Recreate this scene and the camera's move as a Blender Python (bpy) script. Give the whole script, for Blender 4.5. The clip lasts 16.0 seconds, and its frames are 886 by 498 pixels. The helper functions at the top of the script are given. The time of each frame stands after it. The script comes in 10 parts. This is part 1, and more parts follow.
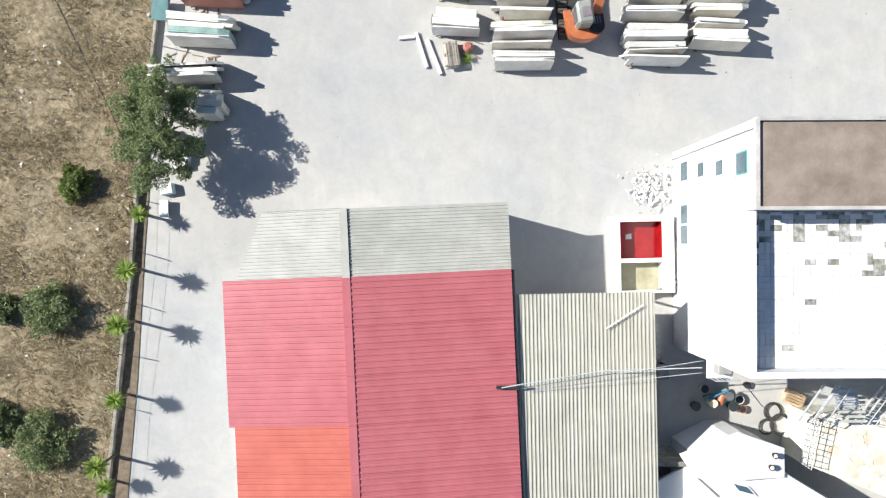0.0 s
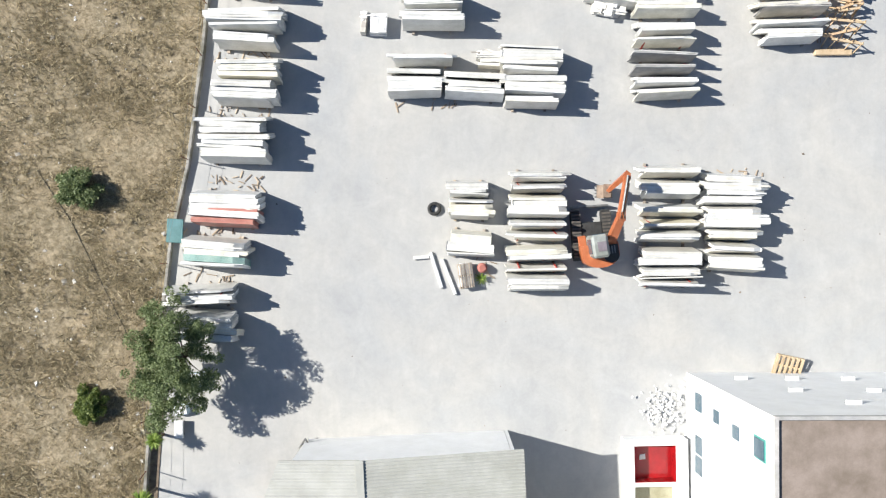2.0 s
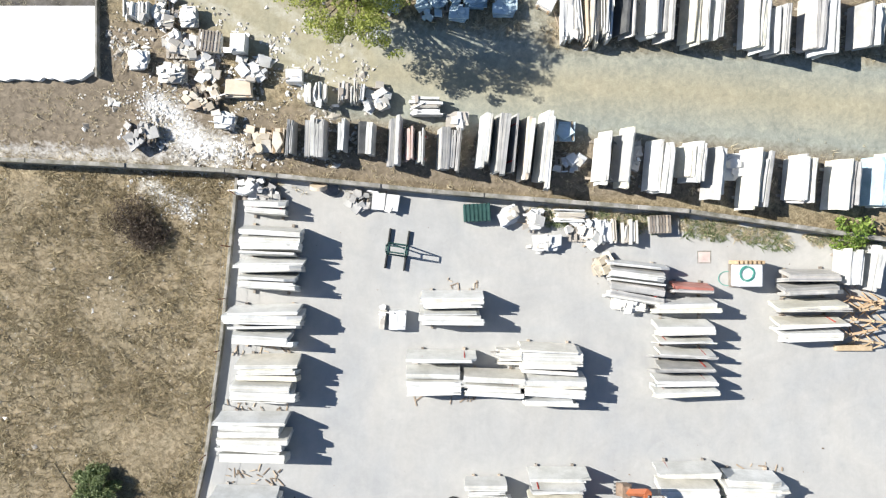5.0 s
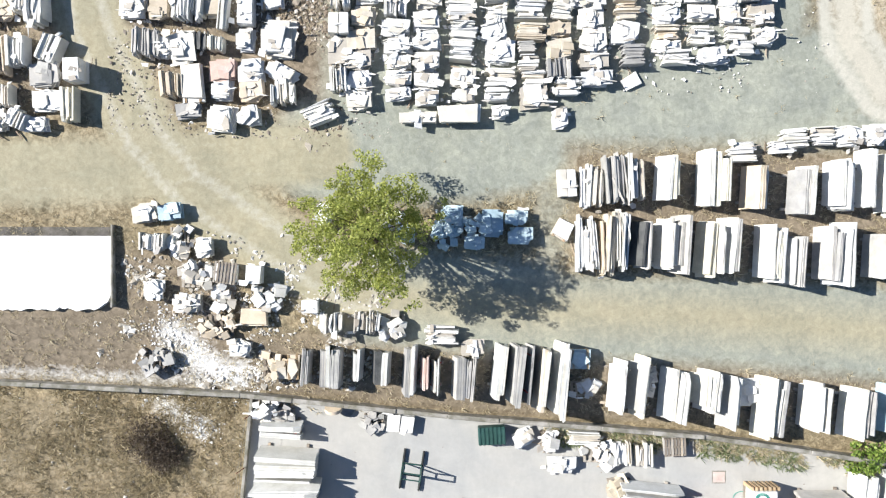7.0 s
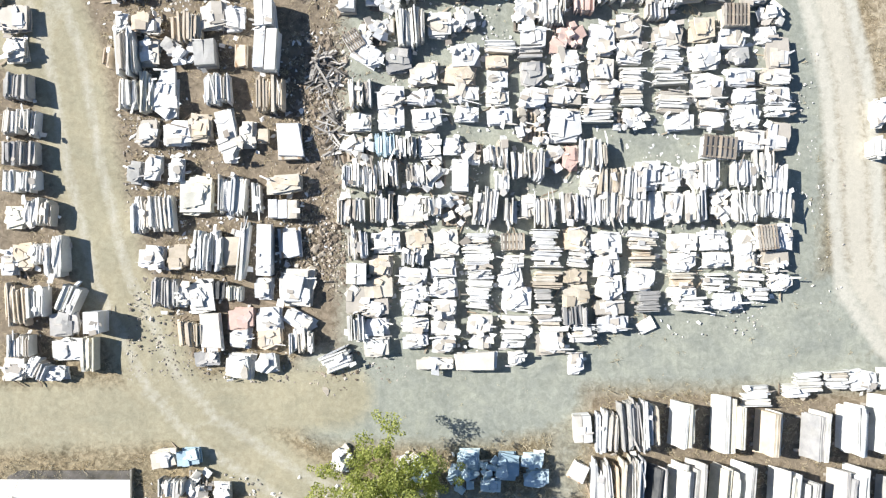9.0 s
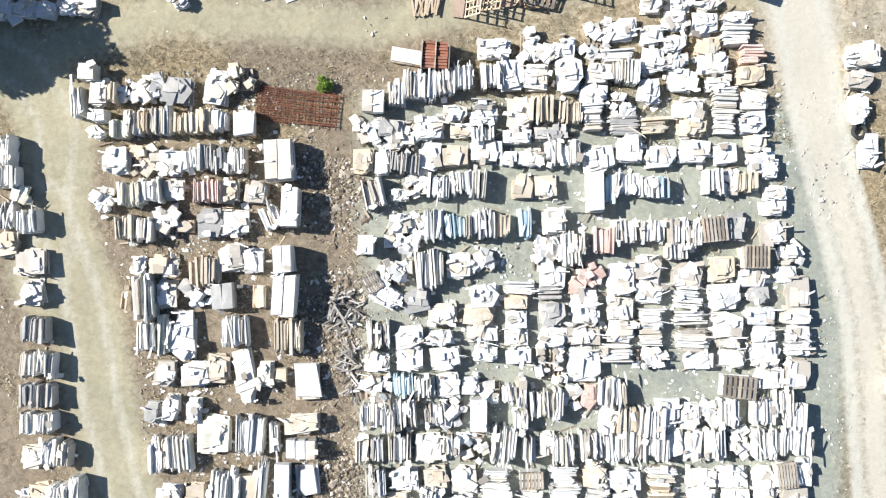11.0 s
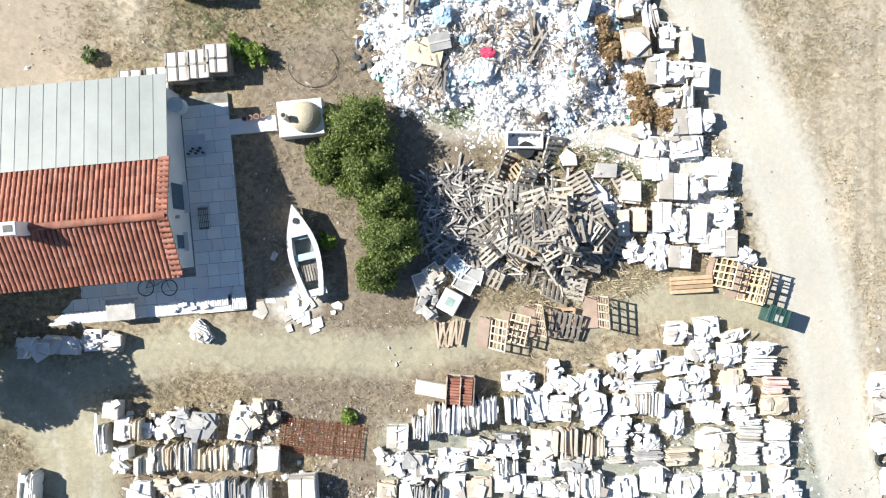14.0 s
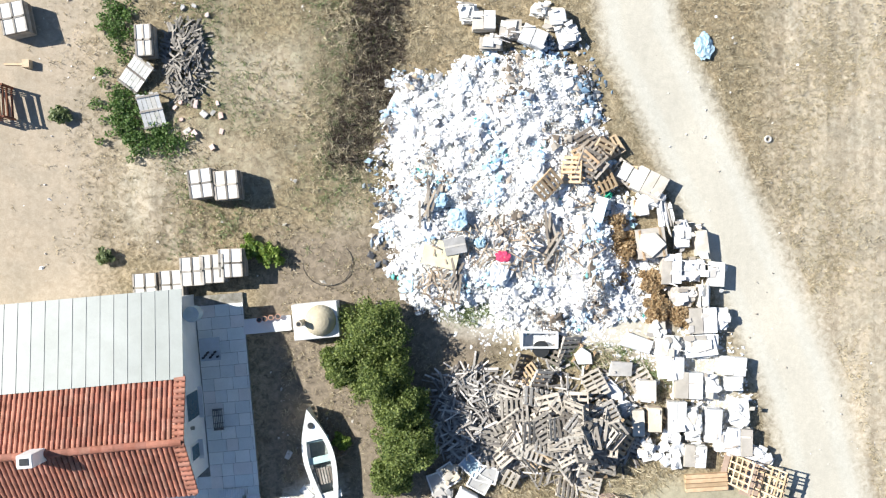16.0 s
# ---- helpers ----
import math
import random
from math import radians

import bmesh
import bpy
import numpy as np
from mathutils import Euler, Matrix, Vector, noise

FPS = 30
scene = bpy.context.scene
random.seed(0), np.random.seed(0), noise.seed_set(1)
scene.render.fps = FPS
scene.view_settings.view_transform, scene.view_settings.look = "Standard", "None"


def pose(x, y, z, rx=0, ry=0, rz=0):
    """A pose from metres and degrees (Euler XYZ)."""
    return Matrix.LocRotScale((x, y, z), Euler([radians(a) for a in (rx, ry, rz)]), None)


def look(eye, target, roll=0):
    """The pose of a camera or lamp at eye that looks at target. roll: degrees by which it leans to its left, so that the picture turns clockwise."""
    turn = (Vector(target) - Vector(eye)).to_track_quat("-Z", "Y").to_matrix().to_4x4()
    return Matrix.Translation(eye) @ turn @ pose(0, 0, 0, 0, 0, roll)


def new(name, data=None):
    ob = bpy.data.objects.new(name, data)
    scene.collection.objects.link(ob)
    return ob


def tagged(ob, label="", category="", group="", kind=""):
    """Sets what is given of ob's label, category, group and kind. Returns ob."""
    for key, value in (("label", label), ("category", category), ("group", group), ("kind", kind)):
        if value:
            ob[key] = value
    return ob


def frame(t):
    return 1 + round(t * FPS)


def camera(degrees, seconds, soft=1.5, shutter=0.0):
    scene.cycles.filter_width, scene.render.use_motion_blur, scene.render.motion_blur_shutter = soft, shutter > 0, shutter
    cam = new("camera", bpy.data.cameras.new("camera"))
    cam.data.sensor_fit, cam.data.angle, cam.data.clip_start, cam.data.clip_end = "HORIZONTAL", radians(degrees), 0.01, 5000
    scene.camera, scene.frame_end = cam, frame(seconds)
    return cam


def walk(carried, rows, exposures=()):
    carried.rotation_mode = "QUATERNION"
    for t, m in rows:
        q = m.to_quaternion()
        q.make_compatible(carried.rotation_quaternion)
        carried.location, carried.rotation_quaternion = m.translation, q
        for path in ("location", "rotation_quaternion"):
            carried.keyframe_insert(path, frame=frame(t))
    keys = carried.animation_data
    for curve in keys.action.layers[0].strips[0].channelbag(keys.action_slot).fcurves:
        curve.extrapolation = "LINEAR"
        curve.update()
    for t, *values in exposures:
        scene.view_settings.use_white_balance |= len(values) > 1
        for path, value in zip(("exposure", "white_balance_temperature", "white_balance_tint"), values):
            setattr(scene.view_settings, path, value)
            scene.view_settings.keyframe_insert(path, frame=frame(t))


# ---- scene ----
import functools

# The camera looks straight down and flies north: seconds, x, y, z, yaw
cam = camera(62.39, 16.0, 1.2)
PATH = [
    (0, -0.054, 0.009, 34.069, -0.24),
    (0.5, -0.230, 2.737, 34.091, -0.22),
    (1, -0.382, 5.331, 34.109, -0.20),
    (1.5, -0.532, 7.823, 34.113, -0.17),
    (2, -0.685, 10.230, 34.113, -0.15),
    (2.5, -0.842, 12.569, 34.097, -0.13),
    (3, -0.980, 14.855, 34.076, -0.10),
    (3.5, -1.120, 17.112, 34.042, -0.08),
    (4, -1.258, 19.329, 34.021, -0.06),
    (4.2, -1.306, 20.211, 34.020, -0.05),
    (6.3, -1.985, 30.351, 33.943, 0.05),
    (6.5, -2.054, 31.397, 33.944, 0.05),
    (7, -2.229, 34.086, 33.989, 0.08),
    (7.5, -2.411, 36.809, 34.007, 0.10),
    (8, -2.608, 39.551, 34.061, 0.12),
    (8.5, -2.798, 42.271, 34.149, 0.15),
    (9, -2.996, 44.978, 34.243, 0.17),
    (9.2, -3.072, 46.041, 34.253, 0.18),
    (11.3, -3.956, 56.873, 34.108, 0.27),
    (11.5, -4.028, 57.854, 34.110, 0.28),
    (12, -4.200, 60.301, 34.123, 0.31),
    (12.5, -4.400, 62.706, 34.123, 0.33),
    (13, -4.582, 65.061, 34.126, 0.35),
    (13.5, -4.765, 67.334, 34.118, 0.37),
    (14, -4.949, 69.557, 34.112, 0.40),
    (14.5, -5.129, 71.713, 34.095, 0.42),
    (15, -5.303, 73.859, 34.082, 0.44),
    (15.5, -5.481, 75.972, 34.058, 0.46),
    (16, -5.652, 78.053, 34.059, 0.49),
]
walk(cam, [(t, pose(x, y, z, 0, 0, yaw)) for t, x, y, z, yaw in PATH], [(0, 0.8), (4.2, 0.81), (7, 0.81), (9.2, 0.8), (11.3, 0.88), (13, 0.93), (16, 0.95)])

# world, sun and exposure
world = bpy.data.worlds.new("sky")
world.use_nodes = True
scene.world = world
sky = world.node_tree.nodes.new("ShaderNodeTexSky")
sky.sky_type, sky.sun_disc = "NISHITA", False
sky.sun_elevation, sky.sun_rotation = radians(38), radians(-75)
sky.dust_density, sky.ozone_density = 0.3, 4.0
background = world.node_tree.nodes["Background"]
world.node_tree.links.new(sky.outputs[0], background.inputs[0])
background.inputs[1].default_value = 0.061
sun = new("sun", bpy.data.lights.new("sun", "SUN"))
sun.data.energy, sun.data.angle, sun.data.color = 5.0, radians(0.53), (1.0, 0.967, 0.9)
sun.matrix_world = look((-40, 10.8, 32), (0, 0, 0))

rng = random.Random(7)


def interp(table, x):
    if x <= table[0][0]:
        return table[0][1]
    for (a, b), (c, d) in zip(table, table[1:]):
        if x <= c:
            return b + (d - b) * (x - a) / (c - a)
    return table[-1][1]


def line_gap(x, y, pts):
    """Distance from a point to a broken line."""
    best = 1e9
    for (ax, ay), (bx, by) in zip(pts, pts[1:]):
        dx, dy = bx - ax, by - ay
        f = max(0.0, min(1.0, ((x - ax) * dx + (y - ay) * dy) / (dx * dx + dy * dy)))
        best = min(best, math.hypot(x - ax - f * dx, y - ay - f * dy))
    return best


@functools.lru_cache(None)
def extent(pts):
    return min(p[0] for p in pts), max(p[0] for p in pts), min(p[1] for p in pts), max(p[1] for p in pts)


def beside(x, y, pts, reach):
    """Whether a point can lie within reach of a broken line."""
    x0, x1, y0, y1 = extent(pts)
    return x0 - reach < x < x1 + reach and y0 - reach < y < y1 + reach


WALL_LINE = ((-60, 28.6), (-22.7, 28.0), (-11.4, 27.45), (-2, 26.5), (9.6, 25.6), (19.3, 24.2), (60, 18.5))
RISE = ((0, 0.3), (1, 0.55), (4, 0.9), (8, 1.08), (12, 1.32), (16, 1.44), (20, 1.68), (27, 2.2), (35, 2.5), (42, 2.52), (60, 2.46), (200, 3.0))


def land(x, y):
    """Height of the ground: a flat yard, and the lot behind its wall that climbs to the north."""
    d = y - interp(WALL_LINE, x)
    if d <= 0:
        return 0.0
    side = max(-40.0, min(40.0, x))
    return interp(RISE, d) - 0.026 * side * min(1.0, d / 3) + 0.06 * min(12.0, max(0.0, y - 77)) * max(0.0, min(1.0, (-7.5 - x) / 3.5))


# materials
def nodes_of(name):
    m = bpy.data.materials.new(name)
    m.use_nodes = True
    return m, m.node_tree.nodes, m.node_tree.links, m.node_tree.nodes["Principled BSDF"]


def noise_node(n, l, scale, detail=6.0, rough=0.6, coord="Position"):
    tex = n.new("ShaderNodeTexNoise")
    tex.inputs["Scale"].default_value, tex.inputs["Detail"].default_value, tex.inputs["Roughness"].default_value = scale, detail, rough
    c = n.new("ShaderNodeNewGeometry")
    l.new(c.outputs[coord], tex.inputs["Vector"])
    return tex


def ramp_node(n, l, source, stops):
    r = n.new("ShaderNodeValToRGB")
    while len(r.color_ramp.elements) < len(stops):
        r.color_ramp.elements.new(0.5)
    for e, (p, c) in zip(r.color_ramp.elements, stops):
        e.position, e.color = p, (*c, 1)
    l.new(source, r.inputs[0])
    return r


def mix_node(n, l, kind, fac, a, b):
    m = n.new("ShaderNodeMix")
    m.data_type, m.blend_type = "RGBA", kind
    for value, socket in ((fac, m.inputs[0]), (a, m.inputs[6]), (b, m.inputs[7])):
        if isinstance(value, (int, float)):
            socket.default_value = value
        elif isinstance(value, tuple):
            socket.default_value = (*value, 1)
        else:
            l.new(value, socket)
    return m.outputs[2]


def bump_to(n, l, bsdf, height, strength, distance=0.02):
    b = n.new("ShaderNodeBump")
    b.inputs["Strength"].default_value, b.inputs["Distance"].default_value = strength, distance
    l.new(height, b.inputs["Height"])
    l.new(b.outputs[0], bsdf.inputs["Normal"])


def surface(name, low, high, scale=6.0, fine=60.0, rough=0.7, metal=0.0, bump=0.3, tints=(), stain=0.15, stain_scale=1.2, coord="Position"):
    """A weathered surface: broad mottling between two colours, fine grain, stains, and a tint for each object out of a few."""
    m, n, l, bsdf = nodes_of(name)
    broad, grain, blot = noise_node(n, l, scale, coord=coord), noise_node(n, l, fine, 3, coord=coord), noise_node(n, l, stain_scale, 5, 0.7, coord=coord)
    color = ramp_node(n, l, broad.outputs[0], ((0.3, low), (0.7, high))).outputs[0]
    if tints:
        info = n.new("ShaderNodeObjectInfo")
        r = ramp_node(n, l, info.outputs["Random"], [(i / len(tints), t) for i, t in enumerate(tints)])
        r.color_ramp.interpolation = "CONSTANT"
        color = mix_node(n, l, "MULTIPLY", 1.0, color, r.outputs[0])
    g = ramp_node(n, l, grain.outputs[0], ((0.3, (0.8, 0.8, 0.8)), (0.65, (1, 1, 1))))
    color = mix_node(n, l, "MULTIPLY", 0.6, color, g.outputs[0])
    s = ramp_node(n, l, blot.outputs[0], ((0.38, (1 - stain, 1 - stain, 1 - stain * 1.2)), (0.6, (1, 1, 1))))
    color = mix_node(n, l, "MULTIPLY", 1.0, color, s.outputs[0])
    l.new(color, bsdf.inputs["Base Color"])
    bsdf.inputs["Roughness"].default_value, bsdf.inputs["Metallic"].default_value = rough, metal
    bump_to(n, l, bsdf, grain.outputs[0], bump)
    return m


WHITE_TINTS = ((1, 1, 1), (0.97, 0.97, 0.98), (1, 0.98, 0.94), (0.9, 0.91, 0.94), (1, 1, 1), (0.9, 0.85, 0.78), (0.82, 0.83, 0.86), (1, 0.97, 0.92), (0.98, 0.98, 1), (0.64, 0.59, 0.53), (1, 0.97, 0.92), (0.82, 0.75, 0.66))
marble = surface("white_marble", (0.7, 0.7, 0.7), (0.84, 0.84, 0.83), 1.5, 30, 0.5, bump=0.15, tints=WHITE_TINTS, stain=0.14)
slab_stone = surface("sawn_slab", (0.66, 0.66, 0.65), (0.8, 0.8, 0.78), 1.2, 25, 0.35, bump=0.08, tints=((1, 1, 1), (1, 0.98, 0.94), (0.97, 0.93, 0.86), (0.93, 0.94, 0.96), (1, 1, 1), (0.84, 0.83, 0.81), (0.98, 0.97, 0.94), (1, 1, 1)), stain=0.12)
tan_stone = surface("tan_limestone", (0.56, 0.51, 0.43), (0.73, 0.68, 0.6), 2, 30, 0.7, bump=0.25, tints=((1, 1, 1), (1, 0.96, 0.89), (0.85, 0.8, 0.75), (1.1, 1.0, 0.9)))
cream_stone = surface("cream_marble", (0.7, 0.68, 0.61), (0.82, 0.8, 0.72), 1.2, 25, 0.4, bump=0.1, tints=((1, 1, 1), (1, 0.97, 0.9), (0.94, 0.93, 0.92), (1.04, 1.02, 0.98)), stain=0.16)
pink_stone = surface("pink_stone", (0.58, 0.44, 0.41), (0.72, 0.61, 0.57), 2, 30, 0.7, tints=((1, 1, 1), (1, 0.9, 0.85), (1.2, 1.15, 1.1)))
grey_stone = surface("grey_stone", (0.36, 0.36, 0.36), (0.52, 0.51, 0.49), 2, 30, 0.7, tints=((1, 1, 1), (0.8, 0.8, 0.82), (1.15, 1.12, 1.1)))
dark_stone = surface("dark_slate", (0.06, 0.065, 0.07), (0.16, 0.16, 0.16), 2, 30, 0.5)
blue_stone = surface("blue_plastic_wrap", (0.42, 0.55, 0.63), (0.62, 0.74, 0.8), 2, 30, 0.45, tints=((1, 1, 1), (0.8, 0.85, 0.9), (1.3, 1.25, 1.2)))
green_glass = surface("green_onyx", (0.2, 0.36, 0.33), (0.45, 0.58, 0.52), 1.5, 20, 0.2)
red_slab = surface("red_stone", (0.42, 0.15, 0.12), (0.55, 0.25, 0.2), 2, 30, 0.4)
old_wood = surface("weathered_wood", (0.33, 0.29, 0.25), (0.52, 0.48, 0.43), 3, 45, 0.85, tints=((1, 1, 1), (0.7, 0.68, 0.66), (1.1, 1.02, 0.92), (0.55, 0.52, 0.5)))
new_wood = surface("fresh_wood", (0.48, 0.35, 0.22), (0.64, 0.51, 0.35), 3, 45, 0.75, tints=((1, 1, 1), (0.8, 0.75, 0.7), (1.1, 1.0, 0.95)))
red_roof = surface("red_roof_sheet", (0.42, 0.115, 0.132), (0.47, 0.145, 0.165), 0.8, 30, 0.45, bump=0.05, stain=0.08)
orange_roof = surface("orange_roof_sheet", (0.45, 0.11, 0.085), (0.51, 0.145, 0.11), 0.8, 30, 0.45, bump=0.05, stain=0.08)
grey_sheet = surface("grey_roof_sheet", (0.4, 0.4, 0.37), (0.5, 0.5, 0.46), 0.7, 30, 0.5, bump=0.05, stain=0.12)
cream_sheet = surface("cream_roof_sheet", (0.4, 0.39, 0.34), (0.48, 0.47, 0.41), 0.7, 30, 0.5, bump=0.05, stain=0.1)
pale_sheet = surface("pale_roof_sheet", (0.36, 0.36, 0.34), (0.44, 0.44, 0.41), 0.7, 30, 0.5, bump=0.05, stain=0.1)
white_wall = surface("white_plaster", (0.76, 0.76, 0.76), (0.82, 0.82, 0.81), 0.7, 40, 0.85, stain=0.06)
concrete_wall = surface("old_concrete", (0.2, 0.19, 0.17), (0.44, 0.42, 0.39), 1.5, 30, 0.9, stain=0.45, stain_scale=2.0)
brown_roof = surface("brown_roof_felt", (0.24, 0.19, 0.16), (0.33, 0.27, 0.23), 0.5, 30, 0.9, stain=0.25, stain_scale=0.5)
steel = surface("dull_steel", (0.2, 0.2, 0.2), (0.35, 0.35, 0.34), 4, 40, 0.5, 0.6)
galvanised = surface("galvanised_steel", (0.5, 0.52, 0.54), (0.64, 0.66, 0.68), 3, 40, 0.5, 0.3)
green_paint = surface("green_paint", (0.018, 0.062, 0.056), (0.04, 0.105, 0.095), 3, 30, 0.45, stain=0.25)
red_paint = surface("red_paint", (0.4, 0.04, 0.03), (0.5, 0.07, 0.05), 3, 30, 0.45)
orange_paint = surface("orange_paint", (0.43, 0.125, 0.05), (0.54, 0.18, 0.08), 3, 30, 0.4, stain=0.2)
black_rubber = surface("black_rubber", (0.02, 0.02, 0.02), (0.05, 0.05, 0.05), 5, 40, 0.8)
rust = surface("rusty_iron", (0.16, 0.06, 0.035), (0.28, 0.11, 0.06), 5, 40, 0.9, tints=((1, 1, 1), (0.8, 0.75, 0.7)))
# near-black: paints the shade inside flues and tub mouths, also for plain dark parts
dark_void = surface("dark_opening", (0.02, 0.025, 0.03), (0.05, 0.05, 0.05), 3, 30, 0.4)
glass_dark = surface("window_glass", (0.05, 0.09, 0.12), (0.08, 0.14, 0.18), 1, 30, 0.18, stain=0.05)


# building helpers
def part(name, bm, material, parent, label=""):
    mesh = bpy.data.meshes.new(name)
    bm.to_mesh(mesh)
    bm.free()
    mesh.materials.append(material)
    ob = new(name, mesh)
    ob.parent = parent
    if label:
        tagged(ob, label)
    return ob


def thing(name, m, label, category, group="", kind=""):
    ob = new(name)
    ob.matrix_world = m
    ob.empty_display_size = 0.2
    return tagged(ob, label, category, group, kind)


def at(x, y, h=0.0, turn=0.0):
    return pose(x, y, land(x, y) + h, 0, 0, turn)


def add_box(bm, x0, x1, y0, y1, z0, z1, m=None, bevel=0.0):
    r = bmesh.ops.create_cube(bm, size=1.0, matrix=Matrix.Translation(((x0 + x1) / 2, (y0 + y1) / 2, (z0 + z1) / 2)) @ Matrix.Diagonal((x1 - x0, y1 - y0, z1 - z0, 1)))
    if bevel:
        edges = list({e for v in r["verts"] for e in v.link_edges})
        out = bmesh.ops.bevel(bm, geom=edges, offset=bevel, segments=1, affect="EDGES")
        r["verts"] = list({v for f in out["faces"] for v in f.verts} | {v for v in r["verts"] if v.is_valid})
    if m is not None:
        bmesh.ops.transform(bm, matrix=m, verts=[v for v in r["verts"] if v.is_valid])


def box(*a, m=None, bevel=0.0):
    bm = bmesh.new()
    add_box(bm, *a, m=m, bevel=bevel)
    return bm


def add_tube(bm, p, q, r0, r1=None, sides=8):
    p, q = Vector(p), Vector(q)
    d = q - p
    m = Matrix.Translation((p + q) / 2) @ d.to_track_quat("Z", "Y").to_matrix().to_4x4()
    bmesh.ops.create_cone(bm, cap_ends=True, segments=sides, radius1=r0, radius2=r0 if r1 is None else r1, depth=d.length, matrix=m)


def tube(p, q, r0, r1=None, sides=8):
    bm = bmesh.new()
    add_tube(bm, p, q, r0, r1, sides)
    return bm


def prism(points, z0, z1, m=None):
    bm = bmesh.new()
    add_prism(bm, points, z0, z1, m)
    return bm


def add_prism(bm, points, z0, z1, m=None):
    low, high = [bm.verts.new((x, y, z0)) for x, y in points], [bm.verts.new((x, y, z1)) for x, y in points]
    k = len(points)
    bm.faces.new(high)
    bm.faces.new(low[::-1])
    for i in range(k):
        bm.faces.new((low[i], low[(i + 1) % k], high[(i + 1) % k], high[i]))
    if m is not None:
        bmesh.ops.transform(bm, matrix=m, verts=low + high)


def sheet_strip(length, width, pitch, depth, far=None):
    """A ribbed sheet: ribs run along x from 0 to length, profile along y from 0 to -width."""
    bm = bmesh.new()
    profile, y = [], 0.0
    while y < width - 1e-6:
        for f, z in ((0, 0), (0.55, 0), (0.65, depth), (0.9, depth)):
            profile.append((-min(width, y + f * pitch), z))
        y += pitch
    profile.append((-width, 0))
    far = length if far is None else far
    rows = [[bm.verts.new((k * (length + (far - length) * -py / width), py, z)) for py, z in profile] for k in (0, 1)]
    for i in range(len(profile) - 1):
        if abs(profile[i][0] - profile[i + 1][0]) + abs(profile[i][1] - profile[i + 1][1]) > 1e-6:
            bm.faces.new((rows[0][i], rows[0][i + 1], rows[1][i + 1], rows[1][i]))
    return bm


# meshes shared by many pieces
def stone_mesh(name, seed, sides, uneven, taper=0.06):
    r = random.Random(seed)
    bm = bmesh.new()
    pts = []
    for i in range(sides):
        a = 2 * math.pi * (i + r.uniform(-0.25, 0.25) * uneven) / sides + math.pi / 4
        k = 0.62 if sides == 4 else 0.52
        rad = k * (1 - r.uniform(0, 0.35) * uneven)
        c, s = math.cos(a), math.sin(a)
        if sides == 4:
            c, s = math.copysign(0.8, c) * (1 - 0.3 * r.random() * (uneven > 0.5)), math.copysign(0.8, s) * (1 - 0.3 * r.random() * (uneven > 0.5))
            rad = k
        else:
            f = 1 / max(abs(c), abs(s)) * 0.6 + 0.4
            c, s = c * f, s * f
        pts.append((rad * c + r.uniform(-0.03, 0.03), rad * s + r.uniform(-0.03, 0.03)))
    low, high = [bm.verts.new((x, y, 0)) for x, y in pts], [bm.verts.new((x * (1 - taper), y * (1 - taper), 1 + r.uniform(-0.08, 0.08))) for x, y in pts]
    c = bm.verts.new((0, 0, 1.02))
    for i in range(sides):
        j = (i + 1) % sides
        bm.faces.new((low[i], low[j], high[j], high[i]))
        bm.faces.new((high[i], high[j], c))
    mesh = bpy.data.meshes.new(name)
    bm.to_mesh(mesh)
    bm.free()
    return mesh


FLAGS = [stone_mesh("flagstone", s, sides, 1.0) for s, sides in ((1, 4), (2, 5), (3, 4), (4, 4), (5, 5), (6, 6), (7, 4), (8, 4), (9, 4), (10, 5))]
BLOCKS = [stone_mesh("block", 20 + s, 4, 0.25, 0.02) for s in range(6)]


def plate_mesh(seed):
    """A standing slab of unit length and height with broken corners; thickness 1 along y."""
    r = random.Random(seed)
    c = lambda k: r.uniform(0, k)
    cut = lambda: r.uniform(0.1, 0.22) if r.random() < 0.22 else r.uniform(0.0, 0.035)
    a, b, d, e = cut(), cut(), cut(), cut()
    pts = [(-0.5 + c(0.03), 0), (0.5 - c(0.03), 0), (0.5 - c(0.025), 0.45 + c(0.1)), (0.5 - c(0.015), 1 - a), (0.5 - b, 1 - c(0.03)), (0.1 + c(0.2), 1 - c(0.045)), (-0.15 + c(0.15), 1 - c(0.045)), (-0.5 + d, 1 - c(0.04)), (-0.5 + c(0.015), 1 - e), (-0.5 + c(0.03), 0.4 + c(0.2))]
    bm = bmesh.new()
    add_prism(bm, pts, -0.5, 0.5, Matrix.Rotation(radians(90), 4, "X"))
    mesh = bpy.data.meshes.new("slab")
    bm.to_mesh(mesh)
    bm.free()
    return mesh


PLATES = [plate_mesh(40 + i) for i in range(12)]


def bundle_mesh(seed):
    """Four thin standing slabs close together, in a unit box."""
    r = random.Random(seed)
    bm = bmesh.new()
    y = -0.5
    for t in (0.2, 0.3, 0.16, 0.3):
        h, a, b = r.uniform(0.78, 1.0), r.uniform(0, 0.12), r.uniform(0, 0.12)
        pts = [(-0.5 + a, 0), (0.5 - b, 0), (0.5 - b, h * r.uniform(0.7, 1)), (0.5 - b - r.uniform(0, 0.12), h), (-0.5 + a + r.uniform(0, 0.12), h * r.uniform(0.93, 1)), (-0.5 + a, h * r.uniform(0.6, 1))]
        add_prism(bm, pts, -(y + t), -y - 0.015, Matrix.Rotation(radians(90), 4, "X"))
        y += t + 0.012
    mesh = bpy.data.meshes.new("slab_pack")
    bm.to_mesh(mesh)
    bm.free()
    return mesh


BUNDLES = [bundle_mesh(60 + i) for i in range(8)]


def variants(meshes, material):
    out = []
    for mesh in meshes:
        copy = mesh.copy()
        copy.materials.append(material)
        out.append(copy)
    return out


